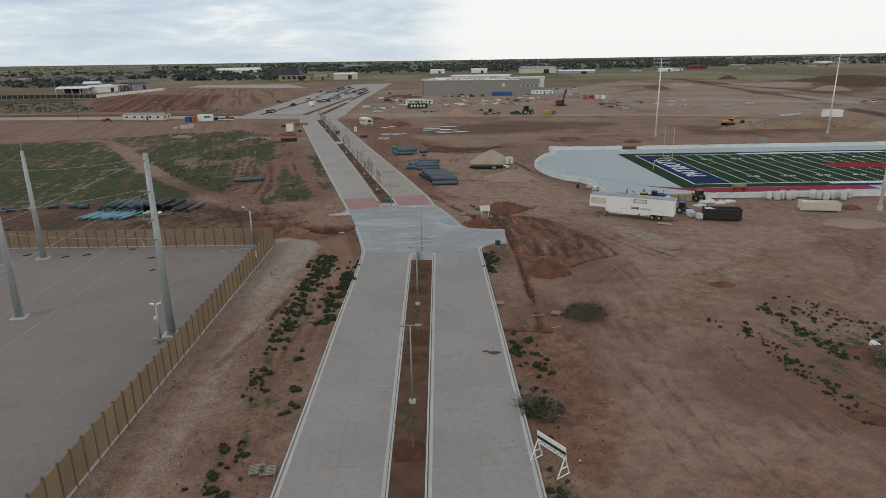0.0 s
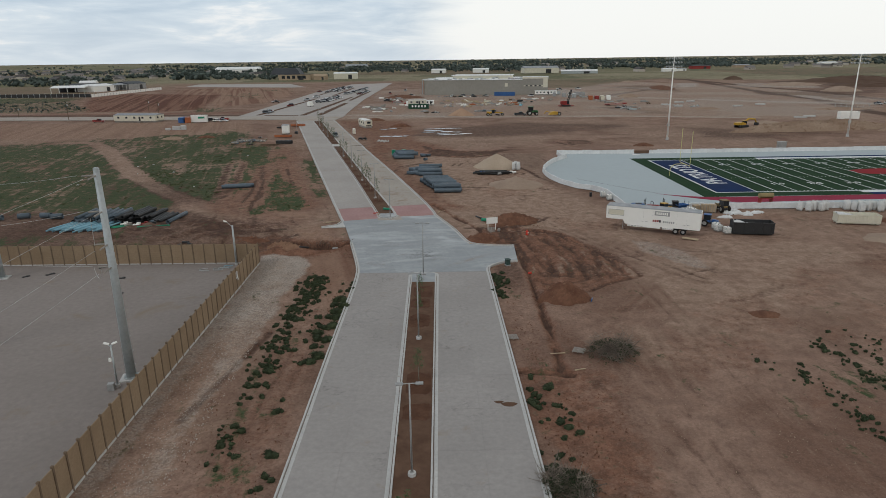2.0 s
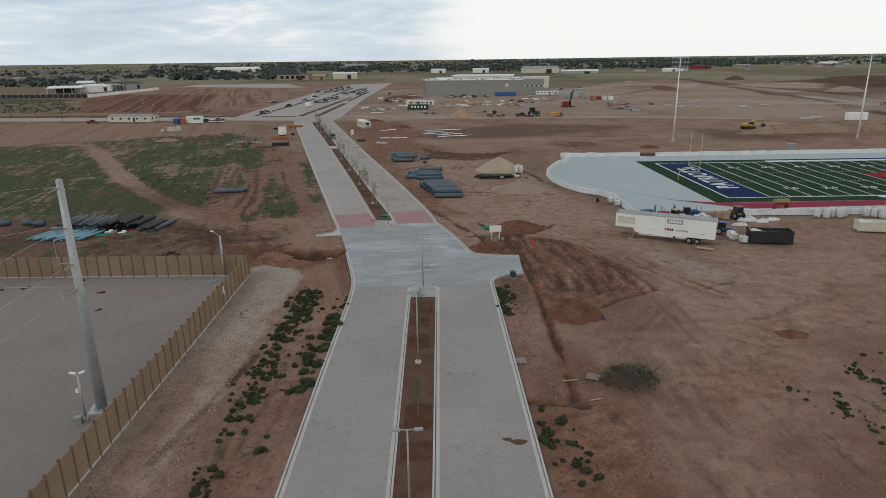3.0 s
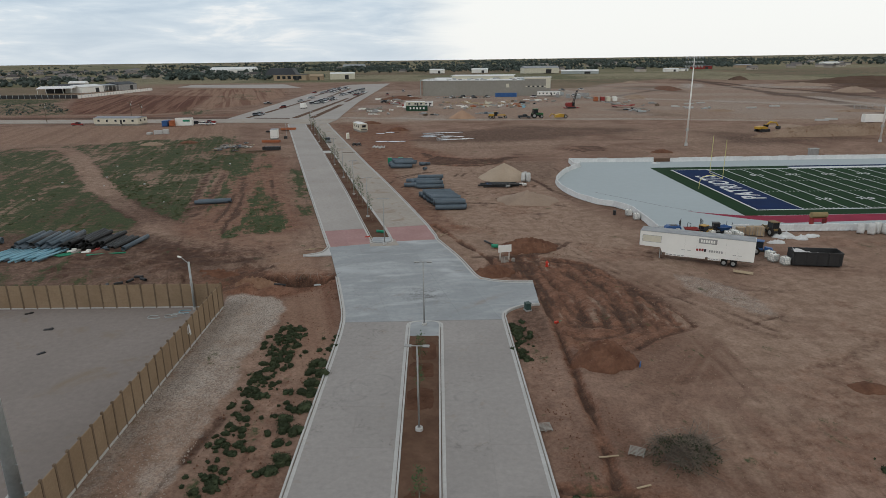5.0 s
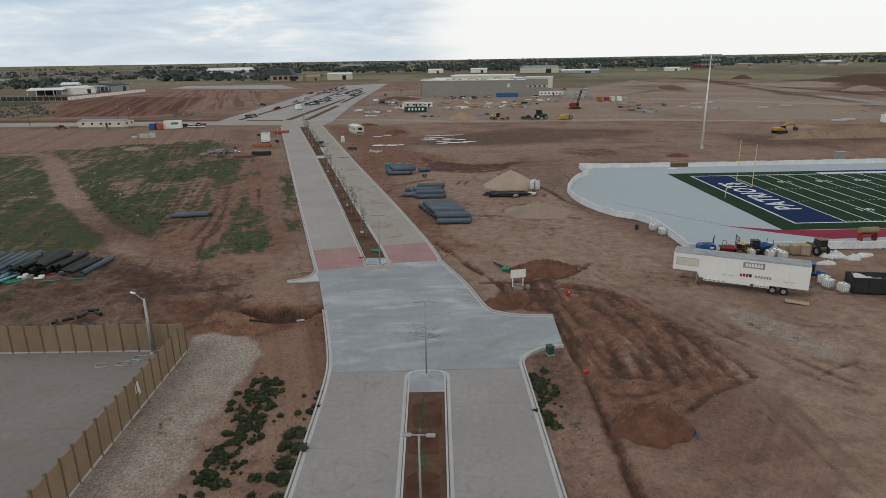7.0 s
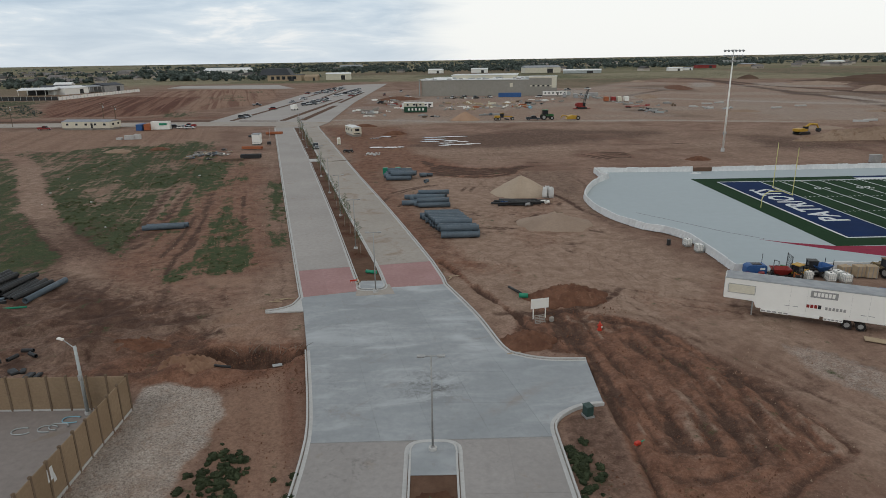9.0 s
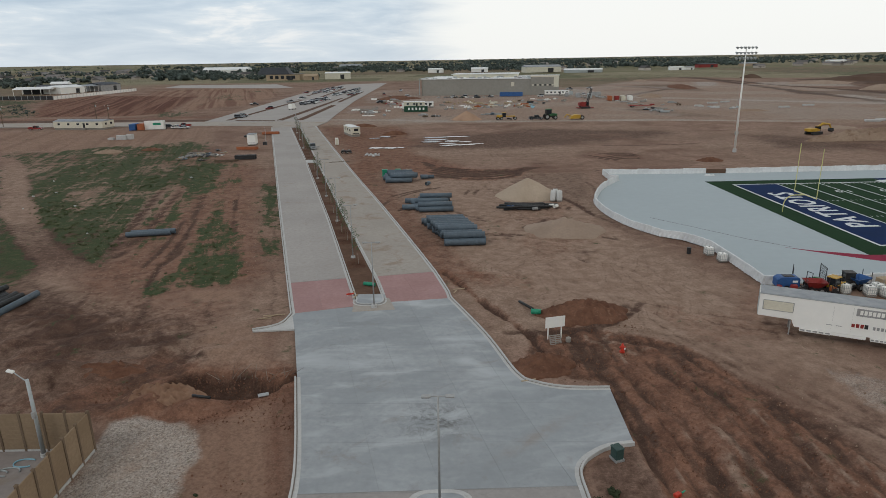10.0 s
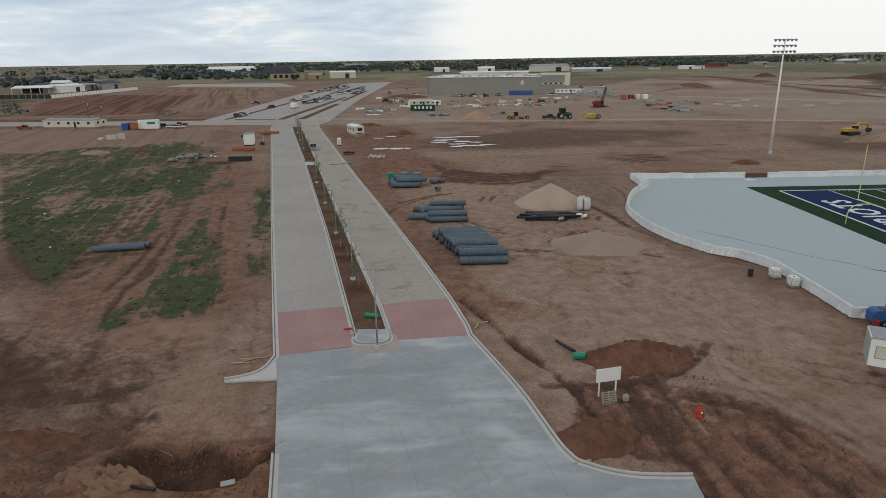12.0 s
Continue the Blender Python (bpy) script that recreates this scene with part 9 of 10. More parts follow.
for xx in (-2.0, 2.2):
    for s in (-0.9, 0.9):
        wheel(van, xx, s, 0.42, 0.28)

# ---- caravan, toilets, offices and stores ----


def cabin(name, x, y, rz, L, W, H, wallmat, roofmat, label, category, wins=4, foot=0.6, gable=0.35, door=True, group=""):
    """A long site cabin on blocks: body, low gable roof, windows with frames, a door and steps."""
    ob = thing(name, x, y, 0, rz, label, category, group)
    part("body", box(bmesh.new(), 0, 0, foot, L, W, H, 0, 0.03), wallmat, ob)
    bm = bmesh.new()
    extruded(bm, [(-W / 2 - 0.15, foot + H), (0, foot + H + gable), (W / 2 + 0.15, foot + H)], -L / 2 - 0.15, L / 2 + 0.15)
    bmesh.ops.rotate(bm, verts=bm.verts[:], cent=(0, 0, 0), matrix=Matrix.Rotation(math.pi / 2, 3, "Z"))
    part("roof", bm, roofmat, ob)
    part("skirt", box(bmesh.new(), 0, 0, -0.1, L * 0.97, W * 0.92, foot + 0.1), WOODGREY, ob)
    for k in range(wins):
        xx = -L / 2 + L * (k + 0.6) / (wins + 0.2)
        win = part("window", box(bmesh.new(), xx, -W / 2 - 0.02, foot + H * 0.42, 1.1, 0.05, 0.9), GLASS, ob)
        part("frame", box(box(bmesh.new(), xx, -W / 2 - 0.03, foot + H * 0.42 - 0.08, 1.3, 0.07, 0.08), xx, -W / 2 - 0.03, foot + H * 0.42 + 0.9, 1.3, 0.07, 0.08), WHITE, win)
    if door:
        part("door", box(bmesh.new(), L * 0.12, -W / 2 - 0.02, foot + 0.05, 0.95, 0.06, 2.0), BLACK, ob)
        part("step", box(bmesh.new(), L * 0.12, -W / 2 - 0.7, 0, 1.4, 1.2, foot * 0.9), WOODGREY, ob)
    return ob


office = cabin("site_office", -156.2, 338.0, -7, 22.6, 8.0, 2.75, CREAM, ROOF_GREY, "long cream site office with a grey low gable roof", "site office", 5, 0.7, 0.7)
for k in range(2):
    part("window", box(bmesh.new(), 11.33, -1.8 + k * 3.6, 1.9, 0.05, 1.1, 0.9), GLASS, office)


def ship_box(x, y, rz, L, mat, label, H=2.6, W=2.44, group="storage containers"):
    ob = thing("storage_container", x, y, 0, rz, label, "container", group)
    n = int(L / 0.28)
    for s in (-1, 1):
        bm = bmesh.new()
        prev = None
        for k in range(n + 1):
            xx, d = -L / 2 + L * k / n, (0.04 if k % 2 else 0.0)
            pair = [bm.verts.new((xx, s * (W / 2 - d), 0.15)), bm.verts.new((xx, s * (W / 2 - d), H - 0.1))]
            if prev:
                bm.faces.new((prev[0], pair[0], pair[1], prev[1]) if s < 0 else (pair[0], prev[0], prev[1], pair[1]))
            prev = pair
        part("side_panel", bm, mat, ob)
    part("shell", box(bmesh.new(), 0, 0, 0.1, L, W - 0.1, H - 0.14), mat, ob)
    part("roof", box(bmesh.new(), 0, 0, H - 0.1, L, W, 0.1), mat, ob)
    for sx in (-1, 1):
        for sy in (-1, 1):
            part("corner_post", box(bmesh.new(), sx * (L / 2 - 0.06), sy * (W / 2 - 0.06), 0, 0.14, 0.14, H), mat, ob)
    for s in (-0.6, 0.6):
        part("door", box(bmesh.new(), L / 2 + 0.02, s, 0.2, 0.05, 1.12, H - 0.4), mat, ob)
        part("lock_bar", rod(bmesh.new(), (L / 2 + 0.07, s * 0.6, 0.2), (L / 2 + 0.07, s * 0.6, H - 0.2), 0.025, seg=5), GALV, ob)
    return ob


ship_box(-130.8, 329.8, 96, 6.1, BLUEP, "blue steel storage container beside others")
ship_box(-127.6, 330.2, 96, 6.1, ORANGE, "rust orange storage container beside others")
big = ship_box(-122.6, 330.6, 6, 7.6, WHITE, "white storage trailer with a blank green mark", 3.5, 2.6)
part("mark", box(bmesh.new(), 1.2, -1.33, 1.9, 3.2, 0.02, 0.9), BRIGHTGREEN, big)
for xx in (-1.8, -3.0):
    for s in (-1.0, 1.0):
        wheel(big, xx, s, 0.42, 0.3)
for x, y, w, h in ((-120.4, 296.6, 3.4, 1.6), (-117.6, 297.4, 2.2, 1.9), (-124, 296.2, 2.0, 0.8)):
    o = part("concrete_block", box(bmesh.new(), 0, 0, -0.1, w, 1.6, h, random.uniform(-10, 10), 0.05), CURB)
    o.location = (x, y, 0)
    tagged(o, "pale precast concrete block on the graded field", "concrete block", "precast blocks")


def timber_pole(x, y, h, label, lean=0.0):
    ob = thing("utility_pole", x, y, 0, 20, label, "utility pole", "timber utility poles")
    ob.matrix_basis = pose(x, y, 0, 0, lean, 20)
    part("shaft", rod(bmesh.new(), (0, 0, -0.3), (0, 0, h), 0.17, 0.11, 8), BARK, ob)
    part("cross_arm", box(bmesh.new(), 0, 0, h - 0.8, 2.2, 0.12, 0.14), BARK, ob)
    for k in (-0.9, 0.3, 0.9):
        part("insulator", rod(bmesh.new(), (k, 0, h - 0.66), (k, 0, h - 0.45), 0.06, seg=6), WHITE, ob)
    part("transformer", rod(bmesh.new(), (0.32, 0, h - 2.2), (0.32, 0, h - 1.3), 0.22, seg=10), GALV, ob)


for x, y, h in ((-200.4, 352, 9.5), (-152.5, 342.0, 11.0), (-150.0, 347.5, 9.5), (-240, 372, 6.0)):
    timber_pole(x, y, h, "dark timber utility pole by the cross street")
carav = cabin("caravan", -36.0, 299.0, -67, 10.5, 3.4, 2.6, CREAM, ROOF_WHITE, "cream caravan with a pale rounded roof on red dirt", "caravan", 3, 0.7, 0.25, False)
part("end_window", box(bmesh.new(), 5.27, 0.1, 1.9, 0.05, 1.6, 0.9), GLASS, carav)
part("end_band", box(bmesh.new(), 5.27, 0, 0.9, 0.04, 2.4, 0.3), BLACK, carav)
for s in (-1.3, 1.3):
    wheel(carav, 0.4, s, 0.38, 0.25)
loo = thing("portable_toilet", -37.4, 271.6, 0, 10, "white portable toilet cabin by the avenue", "portable toilet")
part("cabin", box(bmesh.new(), 0, 0, 0.1, 1.15, 1.15, 2.0, 0, 0.04), WHITE, loo)
part("roof", box(bmesh.new(), 0, 0, 2.1, 1.2, 1.2, 0.22, 0, 0.08, 0.8), WHITE, loo)
part("door", box(bmesh.new(), 0, -0.585, 0.15, 0.75, 0.03, 1.8), CREAM, loo)
part("skid", box(bmesh.new(), 0, 0, -0.05, 1.1, 1.15, 0.16), BLACK, loo)
tank = thing("storage_box", -66.4, 276.0, 0, 6, "tall white storage box on the red dirt", "storage box")
part("box", box(bmesh.new(), 0, 0, 0.25, 2.7, 4.2, 3.3, 0, 0.06), WHITE, tank)
part("roof", box(bmesh.new(), 0, 0, 3.55, 2.8, 4.3, 0.08), ROOF_GREY, tank)
part("skid", box(bmesh.new(), 0, 0, -0.05, 2.6, 4.2, 0.3), BLACK, tank)
part("rail", box(bmesh.new(), 0, -2.4, 0.9, 2.6, 0.06, 0.06), STEEL_GREY, tank)
gen = thing("light_tower", -60.9, 272.4, 0, 0, "slim light tower with a small dark engine box", "light tower")
part("mast", rod(bmesh.new(), (0, 0, 0.5), (0, 0, 6.0), 0.06, seg=6), GALV, gen)
part("engine_box", box(bmesh.new(), -0.4, 0, 0.3, 1.2, 0.9, 1.0, 0, 0.05), BLACK, gen)
for x, y, L, W, H, m, l in ((-64.6, 263.4, 6.5, 0.9, 0.8, ORANGE, "rusty orange steel frame on the dirt"), (-59.2, 243.4, 5.6, 1.6, 1.1, BLACK, "stack of dark steel bars on the dirt"), (-63.4, 239.3, 6.2, 0.8, 0.4, BARK, "long rusty steel beam on the dirt"), (-68.0, 306.0, 6.0, 2.0, 0.8, ORANGE, "rusty steel trailer frame near the street"), (-73.5, 297.5, 4.0, 1.2, 0.6, BLACK, "dark heap of scrap steel")):
    o = thing("steel_stack", x, y, 0, random.uniform(-6, 6), l, "steel stack", "stacks of steel")
    for k in range(5):
        part("bar", box(bmesh.new(), random.uniform(-0.2, 0.2), -W / 2 + W * k / 4, 0.1, L, W / 7, H), m, o)
    for k in (-0.3, 0.3):
        part("bearer", box(bmesh.new(), k * L, 0, -0.02, 0.15, W, 0.14), WOODGREY, o)
rj = random.Random(41)
for k in range(26):
    x, y = -76 + rj.gauss(0, 3.2), 252 + rj.gauss(0, 4.5)
    o = thing("debris_heap", x, y, -0.05, rj.uniform(0, 180), "heap of mixed building debris and boards", "debris", "debris heaps on the rough field")
    m = rj.choice((WOODGREY, STEEL_GREY, WHITE, PIPEGREY, WOOD, BLACK))
    for j in range(6):
        part("board" if j else "block", box(bmesh.new(), rj.uniform(-0.8, 0.8), rj.uniform(-0.6, 0.6), rj.uniform(0, 0.35) if j else 0, rj.uniform(0.4, 2.4), rj.uniform(0.1, 0.5), rj.uniform(0.06, 0.3) if j else 0.45, rj.uniform(0, 180), 0.0, 1.0, rj.uniform(-20, 20) if j else 0), m if j % 3 else WOODGREY, o)
for k in range(9):
    x, y = rj.uniform(-100, -62), rj.uniform(145, 225)
    crumpled(x, y, rj.uniform(0.2, 0.45), rj.uniform(0.1, 0.2), 0.1, 50 + k, "scrap of white paper or sheeting in the grass")

# ---- odds beside the avenue ----
for x, y, a in ((-32.3, 252.3, 20), (-30.8, 252.0, 200)):
    ob = thing("utility_machine", x, y, 0, a, "small dark utility machine parked on the red dirt", "machine", "small machines by the avenue")
    part("body", box(bmesh.new(), 0, 0, 0.35, 1.5, 0.7, 0.5, 0, 0.06), BLACK, ob)
    part("seat", box(bmesh.new(), -0.2, 0, 0.85, 0.5, 0.5, 0.3, 0, 0.05), WOODGREY, ob)
    part("handlebar", rod(bmesh.new(), (0.4, -0.35, 1.1), (0.4, 0.35, 1.1), 0.03, seg=6), BLACK, ob)
    for s in (-0.45, 0.45):
        wheel(ob, -0.55, s, 0.3, 0.24)
        wheel(ob, 0.55, s, 0.3, 0.24)
tagged(part("road_plate", box(bmesh.new(), -31.2, 235.3, TOP, 5.6, 1.0, 0.03, 15), BARK), "dark trench plate lying across the avenue", "road plate")
rr = random.Random(91)
for k in range(16):
    o = part("rubble", box(bmesh.new(), 0, 0, 0, rr.uniform(0.3, 1.0), rr.uniform(0.3, 0.7), rr.uniform(0.15, 0.4), rr.uniform(0, 180), 0.04), CURB)
    o.matrix_basis = pose(-23.5 + rr.uniform(-2.2, 2.2), 246.5 + rr.uniform(-4, 4), -0.06, rr.uniform(-12, 12), 0, 0)
    tagged(o, "broken lump of pale concrete on the dirt", "rubble", "concrete rubble by the avenue")

# ---- wet ground ----


def puddle(x, y, rx, ry, rz, seed):
    rnd = random.Random(seed)
    pts = [(math.cos(a) * rx * rnd.uniform(0.75, 1.1), math.sin(a) * ry * 1.35 * rnd.uniform(0.6, 1.2)) for a in np.linspace(0, 6.28, 26)[:-1]]
    ob = part("puddle", prism(bmesh.new(), pts, -0.2, 0.03), WATER)
    ob.matrix_basis = pose(x, y, 0.0, 0, 0, rz)
    return tagged(ob, "shallow rainwater puddle lying in wheel ruts", "puddle", "puddles on the graded dirt")


for k, a in enumerate(((-23.5, 262.6, 2.6, 1.3, 2), (-19.2, 262.2, 2.6, 1.5, 6), (-16.0, 262.8, 1.4, 0.9, 0), (-4.5, 287.5, 5.0, 0.9, 4), (2.0, 289.0, 6.0, 0.9, 3), (-5.0, 281.0, 4.5, 1.2, 4), (-6.5, 275.5, 3.6, 1.0, 0), (0.6, 276.6, 3.0, 1.4, 3), (5.0, 274.5, 2.6, 0.8, 0), (-1.0, 270.8, 3.2, 1.0, 2), (3.0, 266.8, 5.0, 1.0, 3), (8.0, 268.5, 3.0, 0.7, 5), (-1.5, 265.0, 2.2, 0.7, 0), (-22, 292, 3, 1.2, 5), (-26.5, 288, 2.2, 0.7, 0))):
    puddle(*a, k)

# ---- the building site and the school beyond ----
school = thing("school_building", -16.5, 545, 0, -9, "large unfinished school with grey walls and a white roof", "building")
SL, SD, SH = 100.0, 74.0, 11.8
part("wall", box(bmesh.new(), SL / 2, 0.3, -0.3, SL, 0.6, SH + 0.3), WALL_GREY, school, "plain grey front wall")
part("wall", box(bmesh.new(), 0.3, SD / 2, -0.3, 0.6, SD, SH + 0.3), WALL_GREY, school)
part("wall", box(bmesh.new(), SL - 0.3, SD / 2, -0.3, 0.6, SD, SH + 0.3), WALL_GREY, school)
part("wall", box(bmesh.new(), SL / 2, SD - 0.3, -0.3, SL, 0.6, SH + 0.3), WALL_GREY, school)
part("roof", box(bmesh.new(), SL / 2, SD / 2, SH - 0.7, SL - 1.3, SD - 1.3, 0.4), ROOF_WHITE, school)
for a in ((SL / 2, -0.05, SH - 0.35, SL + 0.3, 0.75, 0.4), (0.2, SD / 2, SH - 0.35, 0.7, SD, 0.4), (SL - 0.2, SD / 2, SH - 0.35, 0.7, SD, 0.4), (SL / 2, SD, SH - 0.35, SL, 0.6, 0.4)):
    part("coping", box(bmesh.new(), *a), ROOF_WHITE, school)
part("upper_block", box(bmesh.new(), SL * 0.44, SD * 0.62, SH - 0.4, SL * 0.5, SD * 0.4, 2.6), CREAM, school)
part("upper_roof", box(bmesh.new(), SL * 0.44, SD * 0.62, SH + 2.2, SL * 0.52, SD * 0.42, 0.35), ROOF_WHITE, school)
part("tall_block", box(bmesh.new(), SL * 0.90, 2.9, -0.3, SL * 0.2, 7.0, SH + 2.0), WALL_GREY, school)
part("tall_panel", box(bmesh.new(), SL * 0.98, -0.66, SH - 6.2, SL * 0.035, 0.16, 8.0), CREAM, school, "cream sheathing strip")
part("tall_panel", box(bmesh.new(), SL * 0.88, -0.66, SH + 0.6, SL * 0.165, 0.16, 1.1), CREAM, school, "cream sheathing strip")
part("tall_coping", box(bmesh.new(), SL * 0.90, 2.9, SH + 1.7, SL * 0.205, 7.3, 0.35), ROOF_WHITE, school)
for k in range(9):
    part("window", box(bmesh.new(), SL * 0.815 + k * 1.75, -0.72, SH - 5.3, 1.2, 0.06, 0.9), GLASS if k % 2 else CREAM, school)
part("window", box(bmesh.new(), SL * 0.67, -0.04, SH - 5.6, 2.3, 0.1, 2.8), CREAM, school, "boarded opening")
for k, z in enumerate((1.0, 5.2, 8.2)):
    for j in range(4):
        part("window", box(bmesh.new(), -0.04, 9 + j * 15, z, 0.1, 8.5, 2.2), GLASS, school)
part("shade_frame", box(box(box(bmesh.new(), -3.2, 8, 0, 0.5, 0.5, SH), -3.2, 40, 0, 0.5, 0.5, SH), -1.6, 24, SH - 0.4, 3.8, 36, 0.4), GALV, school)
ru = random.Random(51)
for k in range(46):
    part("roof_unit", box(bmesh.new(), ru.uniform(4, 84), ru.uniform(3, 30), SH - 0.32, ru.uniform(1, 3.5), ru.uniform(1, 3), ru.uniform(0.4, 1.3), ru.uniform(0, 40), 0.03), ru.choice((ROOF_WHITE, GALV, STEEL_GREY)), school)

ship_box(47.0, 519, -9, 16.0, BLUEP, "long blue storage container before the school", 3.0)
cabin("site_office", 79.5, 521, -6, 17, 3.6, 2.6, WHITE, ROOF_WHITE, "long white site office before the school", "site office", 6, 0.8, 0.2)
for k, (x, y, c) in enumerate(((101.5, 462, ORANGE), (105.6, 461, REDP), (109.2, 460.4, CREAM), (113.6, 460, WHITE))):
    ship_box(x, y, 84, 6.1, c, ("rust orange", "dark red", "cream", "white")[k] + " storage container in a row on the site", 2.8)
for x, y, a, c, l in ((84, 508, 80, STEEL_GREY, "grey"), (90, 500, 84, STEEL_GREY, "grey"), (96, 492, 84, GALV, "bare steel"), (88, 528, -6, GALV, "bare steel"), (104, 512, -8, STEEL_GREY, "grey")):
    ship_box(x, y, a, 8.0, c, l + " storage container beside the school", 2.6)
gc = ship_box(-15.8, 399.5, -2, 12.2, GREENP, "dark green storage container with pale marks", 2.9)
for k in range(5):
    part("mark", box(bmesh.new(), -3.6 + k * 1.9, -1.26, 1.0, 0.9, 0.03, 1.2), WHITE, gc)
cabin("site_office", -16.8, 404.6, 0, 11, 3.0, 2.6, CREAM, ROOF_WHITE, "cream site cabin raised behind a green container", "site office", 3, 2.2, 0.3)
cabin("site_office", -20.5, 410, 20, 6, 3.0, 2.8, WHITE, ROOF_WHITE, "white site cabin behind a green container", "site office", 2, 1.0, 0.3)
cabin("caravan", -10.0, 428, 10, 6, 2.6, 2.4, WHITE, ROOF_WHITE, "white caravan parked on the building site", "caravan", 2, 0.6, 0.25)
heap("sand_mound", 8.6, 352.0, 6.6, 5.0, 3.9, surf("orange_sand", (0.43, 0.285, 0.195), (0.36, 0.235, 0.16), 3.0, 0.25, 0.95, bump=0.3, depth=0.05), "conical pile of orange tan sand on the site", 61, 1.15, 0, 0.04, "sand mound", "sand mounds")


def scraper_or_grader(x, y, rz, kind):
    ob = thing("grader" if kind == "grader" else "scraper", x, y, 0, rz, "yellow road grader parked in a row of machines" if kind == "grader" else "yellow towed scraper bowl in a row of machines", "earthmover", "earthmovers in a row")
    if kind == "grader":
        part("engine", box(bmesh.new(), -2.6, 0, 1.0, 2.6, 1.4, 1.1, 0, 0.08), YELLOW, ob)
        part("cab", box(bmesh.new(), -0.6, 0, 1.2, 1.6, 1.5, 1.9, 0, 0.06), GLASS, ob)
        part("cab_roof", box(bmesh.new(), -0.6, 0, 3.1, 1.8, 1.7, 0.14, 0, 0.03), YELLOW, ob)
        part("frame", box(box(bmesh.new(), 2.1, 0, 1.35, 4.4, 0.4, 0.45), 4.2, 0, 0.6, 0.5, 1.6, 0.9), YELLOW, ob)
        part("blade", box(bmesh.new(), 1.8, 0, 0.12, 0.2, 3.6, 0.6, 25), BLACK, ob)
        for xx in (-3.4, -1.8, 4.3):
            for s in (-1.0, 1.0):
                wheel(ob, xx, s, 0.68, 0.4)
    else:
        part("bowl", bevelled(extruded(bmesh.new(), [(-2.6, 0.5), (-2.4, 2.0), (-0.4, 2.2), (1.6, 1.7), (2.2, 0.4)], -1.5, 1.5), 0.06), YELLOW, ob)
        part("gooseneck", rod(rod(bmesh.new(), (1.8, 0, 1.7), (3.6, 0, 2.2), 0.22, seg=8), (3.6, 0, 2.2), (4.6, 0, 0.9), 0.2, seg=8), YELLOW, ob)
        for s in (-1.3, 1.3):
            wheel(ob, -3.1, s, 0.9, 0.6)
    return ob


scraper_or_grader(25.8, 348.3, 4, "grader")
scraper_or_grader(56.0, 345.0, 186, "scraper")
tr = utility_tractor(45.6, 347.2, 4, TRACTORGREEN, "large dark green tractor in a row of machines", 1.75, False)
vehicle("pickup", 39.3, 346.6, 4, DARKPAINT, "dark pickup truck in a row of machines", scale=1.15)


def crane(x, y, rz):
    ob = thing("crane", x, y, 0, rz, "red crawler crane with a short dark boom", "crane")
    for s in (-1.5, 1.5):
        part("crawler", bevelled(extruded(bmesh.new(), [(-2.8, 0.2), (-2.4, 0.95), (2.4, 0.95), (2.8, 0.2), (2.3, 0.0), (-2.3, 0.0)], s - 0.35, s + 0.35), 0.06), BLACK, ob)
    part("deck", box(bmesh.new(), 0, 0, 0.9, 4.0, 2.6, 0.4, 0, 0.04), REDP, ob)
    part("house", box(bmesh.new(), -1.1, 0, 1.3, 3.0, 2.4, 2.0, 0, 0.08), REDP, ob)
    part("cab", box(bmesh.new(), 1.2, -0.8, 1.3, 1.3, 1.1, 2.0, 0, 0.06), GLASS, ob)
    part("counterweight", box(bmesh.new(), -2.8, 0, 1.3, 0.8, 2.6, 1.6, 0, 0.06), REDP, ob)
    boom = bmesh.new()
    p0, p1 = Vector((0.9, 0, 1.6)), Vector((3.4, 0, 10.0))
    for sx, sy in ((-0.5, -0.5), (0.5, -0.5), (-0.5, 0.5), (0.5, 0.5)):
        rod(boom, p0 + Vector((sx, sy, 0)), p1 + Vector((sx * 0.6, sy * 0.6, 0)), 0.11, seg=5)
    for k in range(8):
        a, b = p0.lerp(p1, k / 8), p0.lerp(p1, (k + 1) / 8)
        f = 0.5 * (1 - 0.05 * k)
        rod(boom, a + Vector((-f, -f, 0)), b + Vector((f, -f, 0)), 0.06, seg=4)
        rod(boom, a + Vector((f, f, 0)), b + Vector((-f, f, 0)), 0.06, seg=4)
        rod(boom, a + Vector((f, -f, 0)), b + Vector((f, f, 0)), 0.06, seg=4)
    part("boom", boom, BLACK, ob, "dark lattice boom")
    part("stay", rod(bmesh.new(), (-1.6, 0, 3.3), (3.2, 0, 9.8), 0.05, seg=4), BLACK, ob)
    for s in (-3.4, 3.8):
        part("outrigger", box(bmesh.new(), s, 0, 0.2, 1.6, 3.4, 0.35), REDP, ob)


crane(73.8, 405.5, 8)
o = thing("flatbed_trailer", 104, 408, 0, 3, "low red flatbed trailer on the site", "trailer")
part("deck", box(bmesh.new(), 0, 0, 0.7, 12, 2.5, 0.3), REDP, o)
part("gooseneck", box(bmesh.new(), 6.6, 0, 0.9, 2.2, 1.6, 0.7), REDP, o)
for xx in (-4.6, -3.3):
    for s in (-1, 1):
        wheel(o, xx, s, 0.45, 0.4)
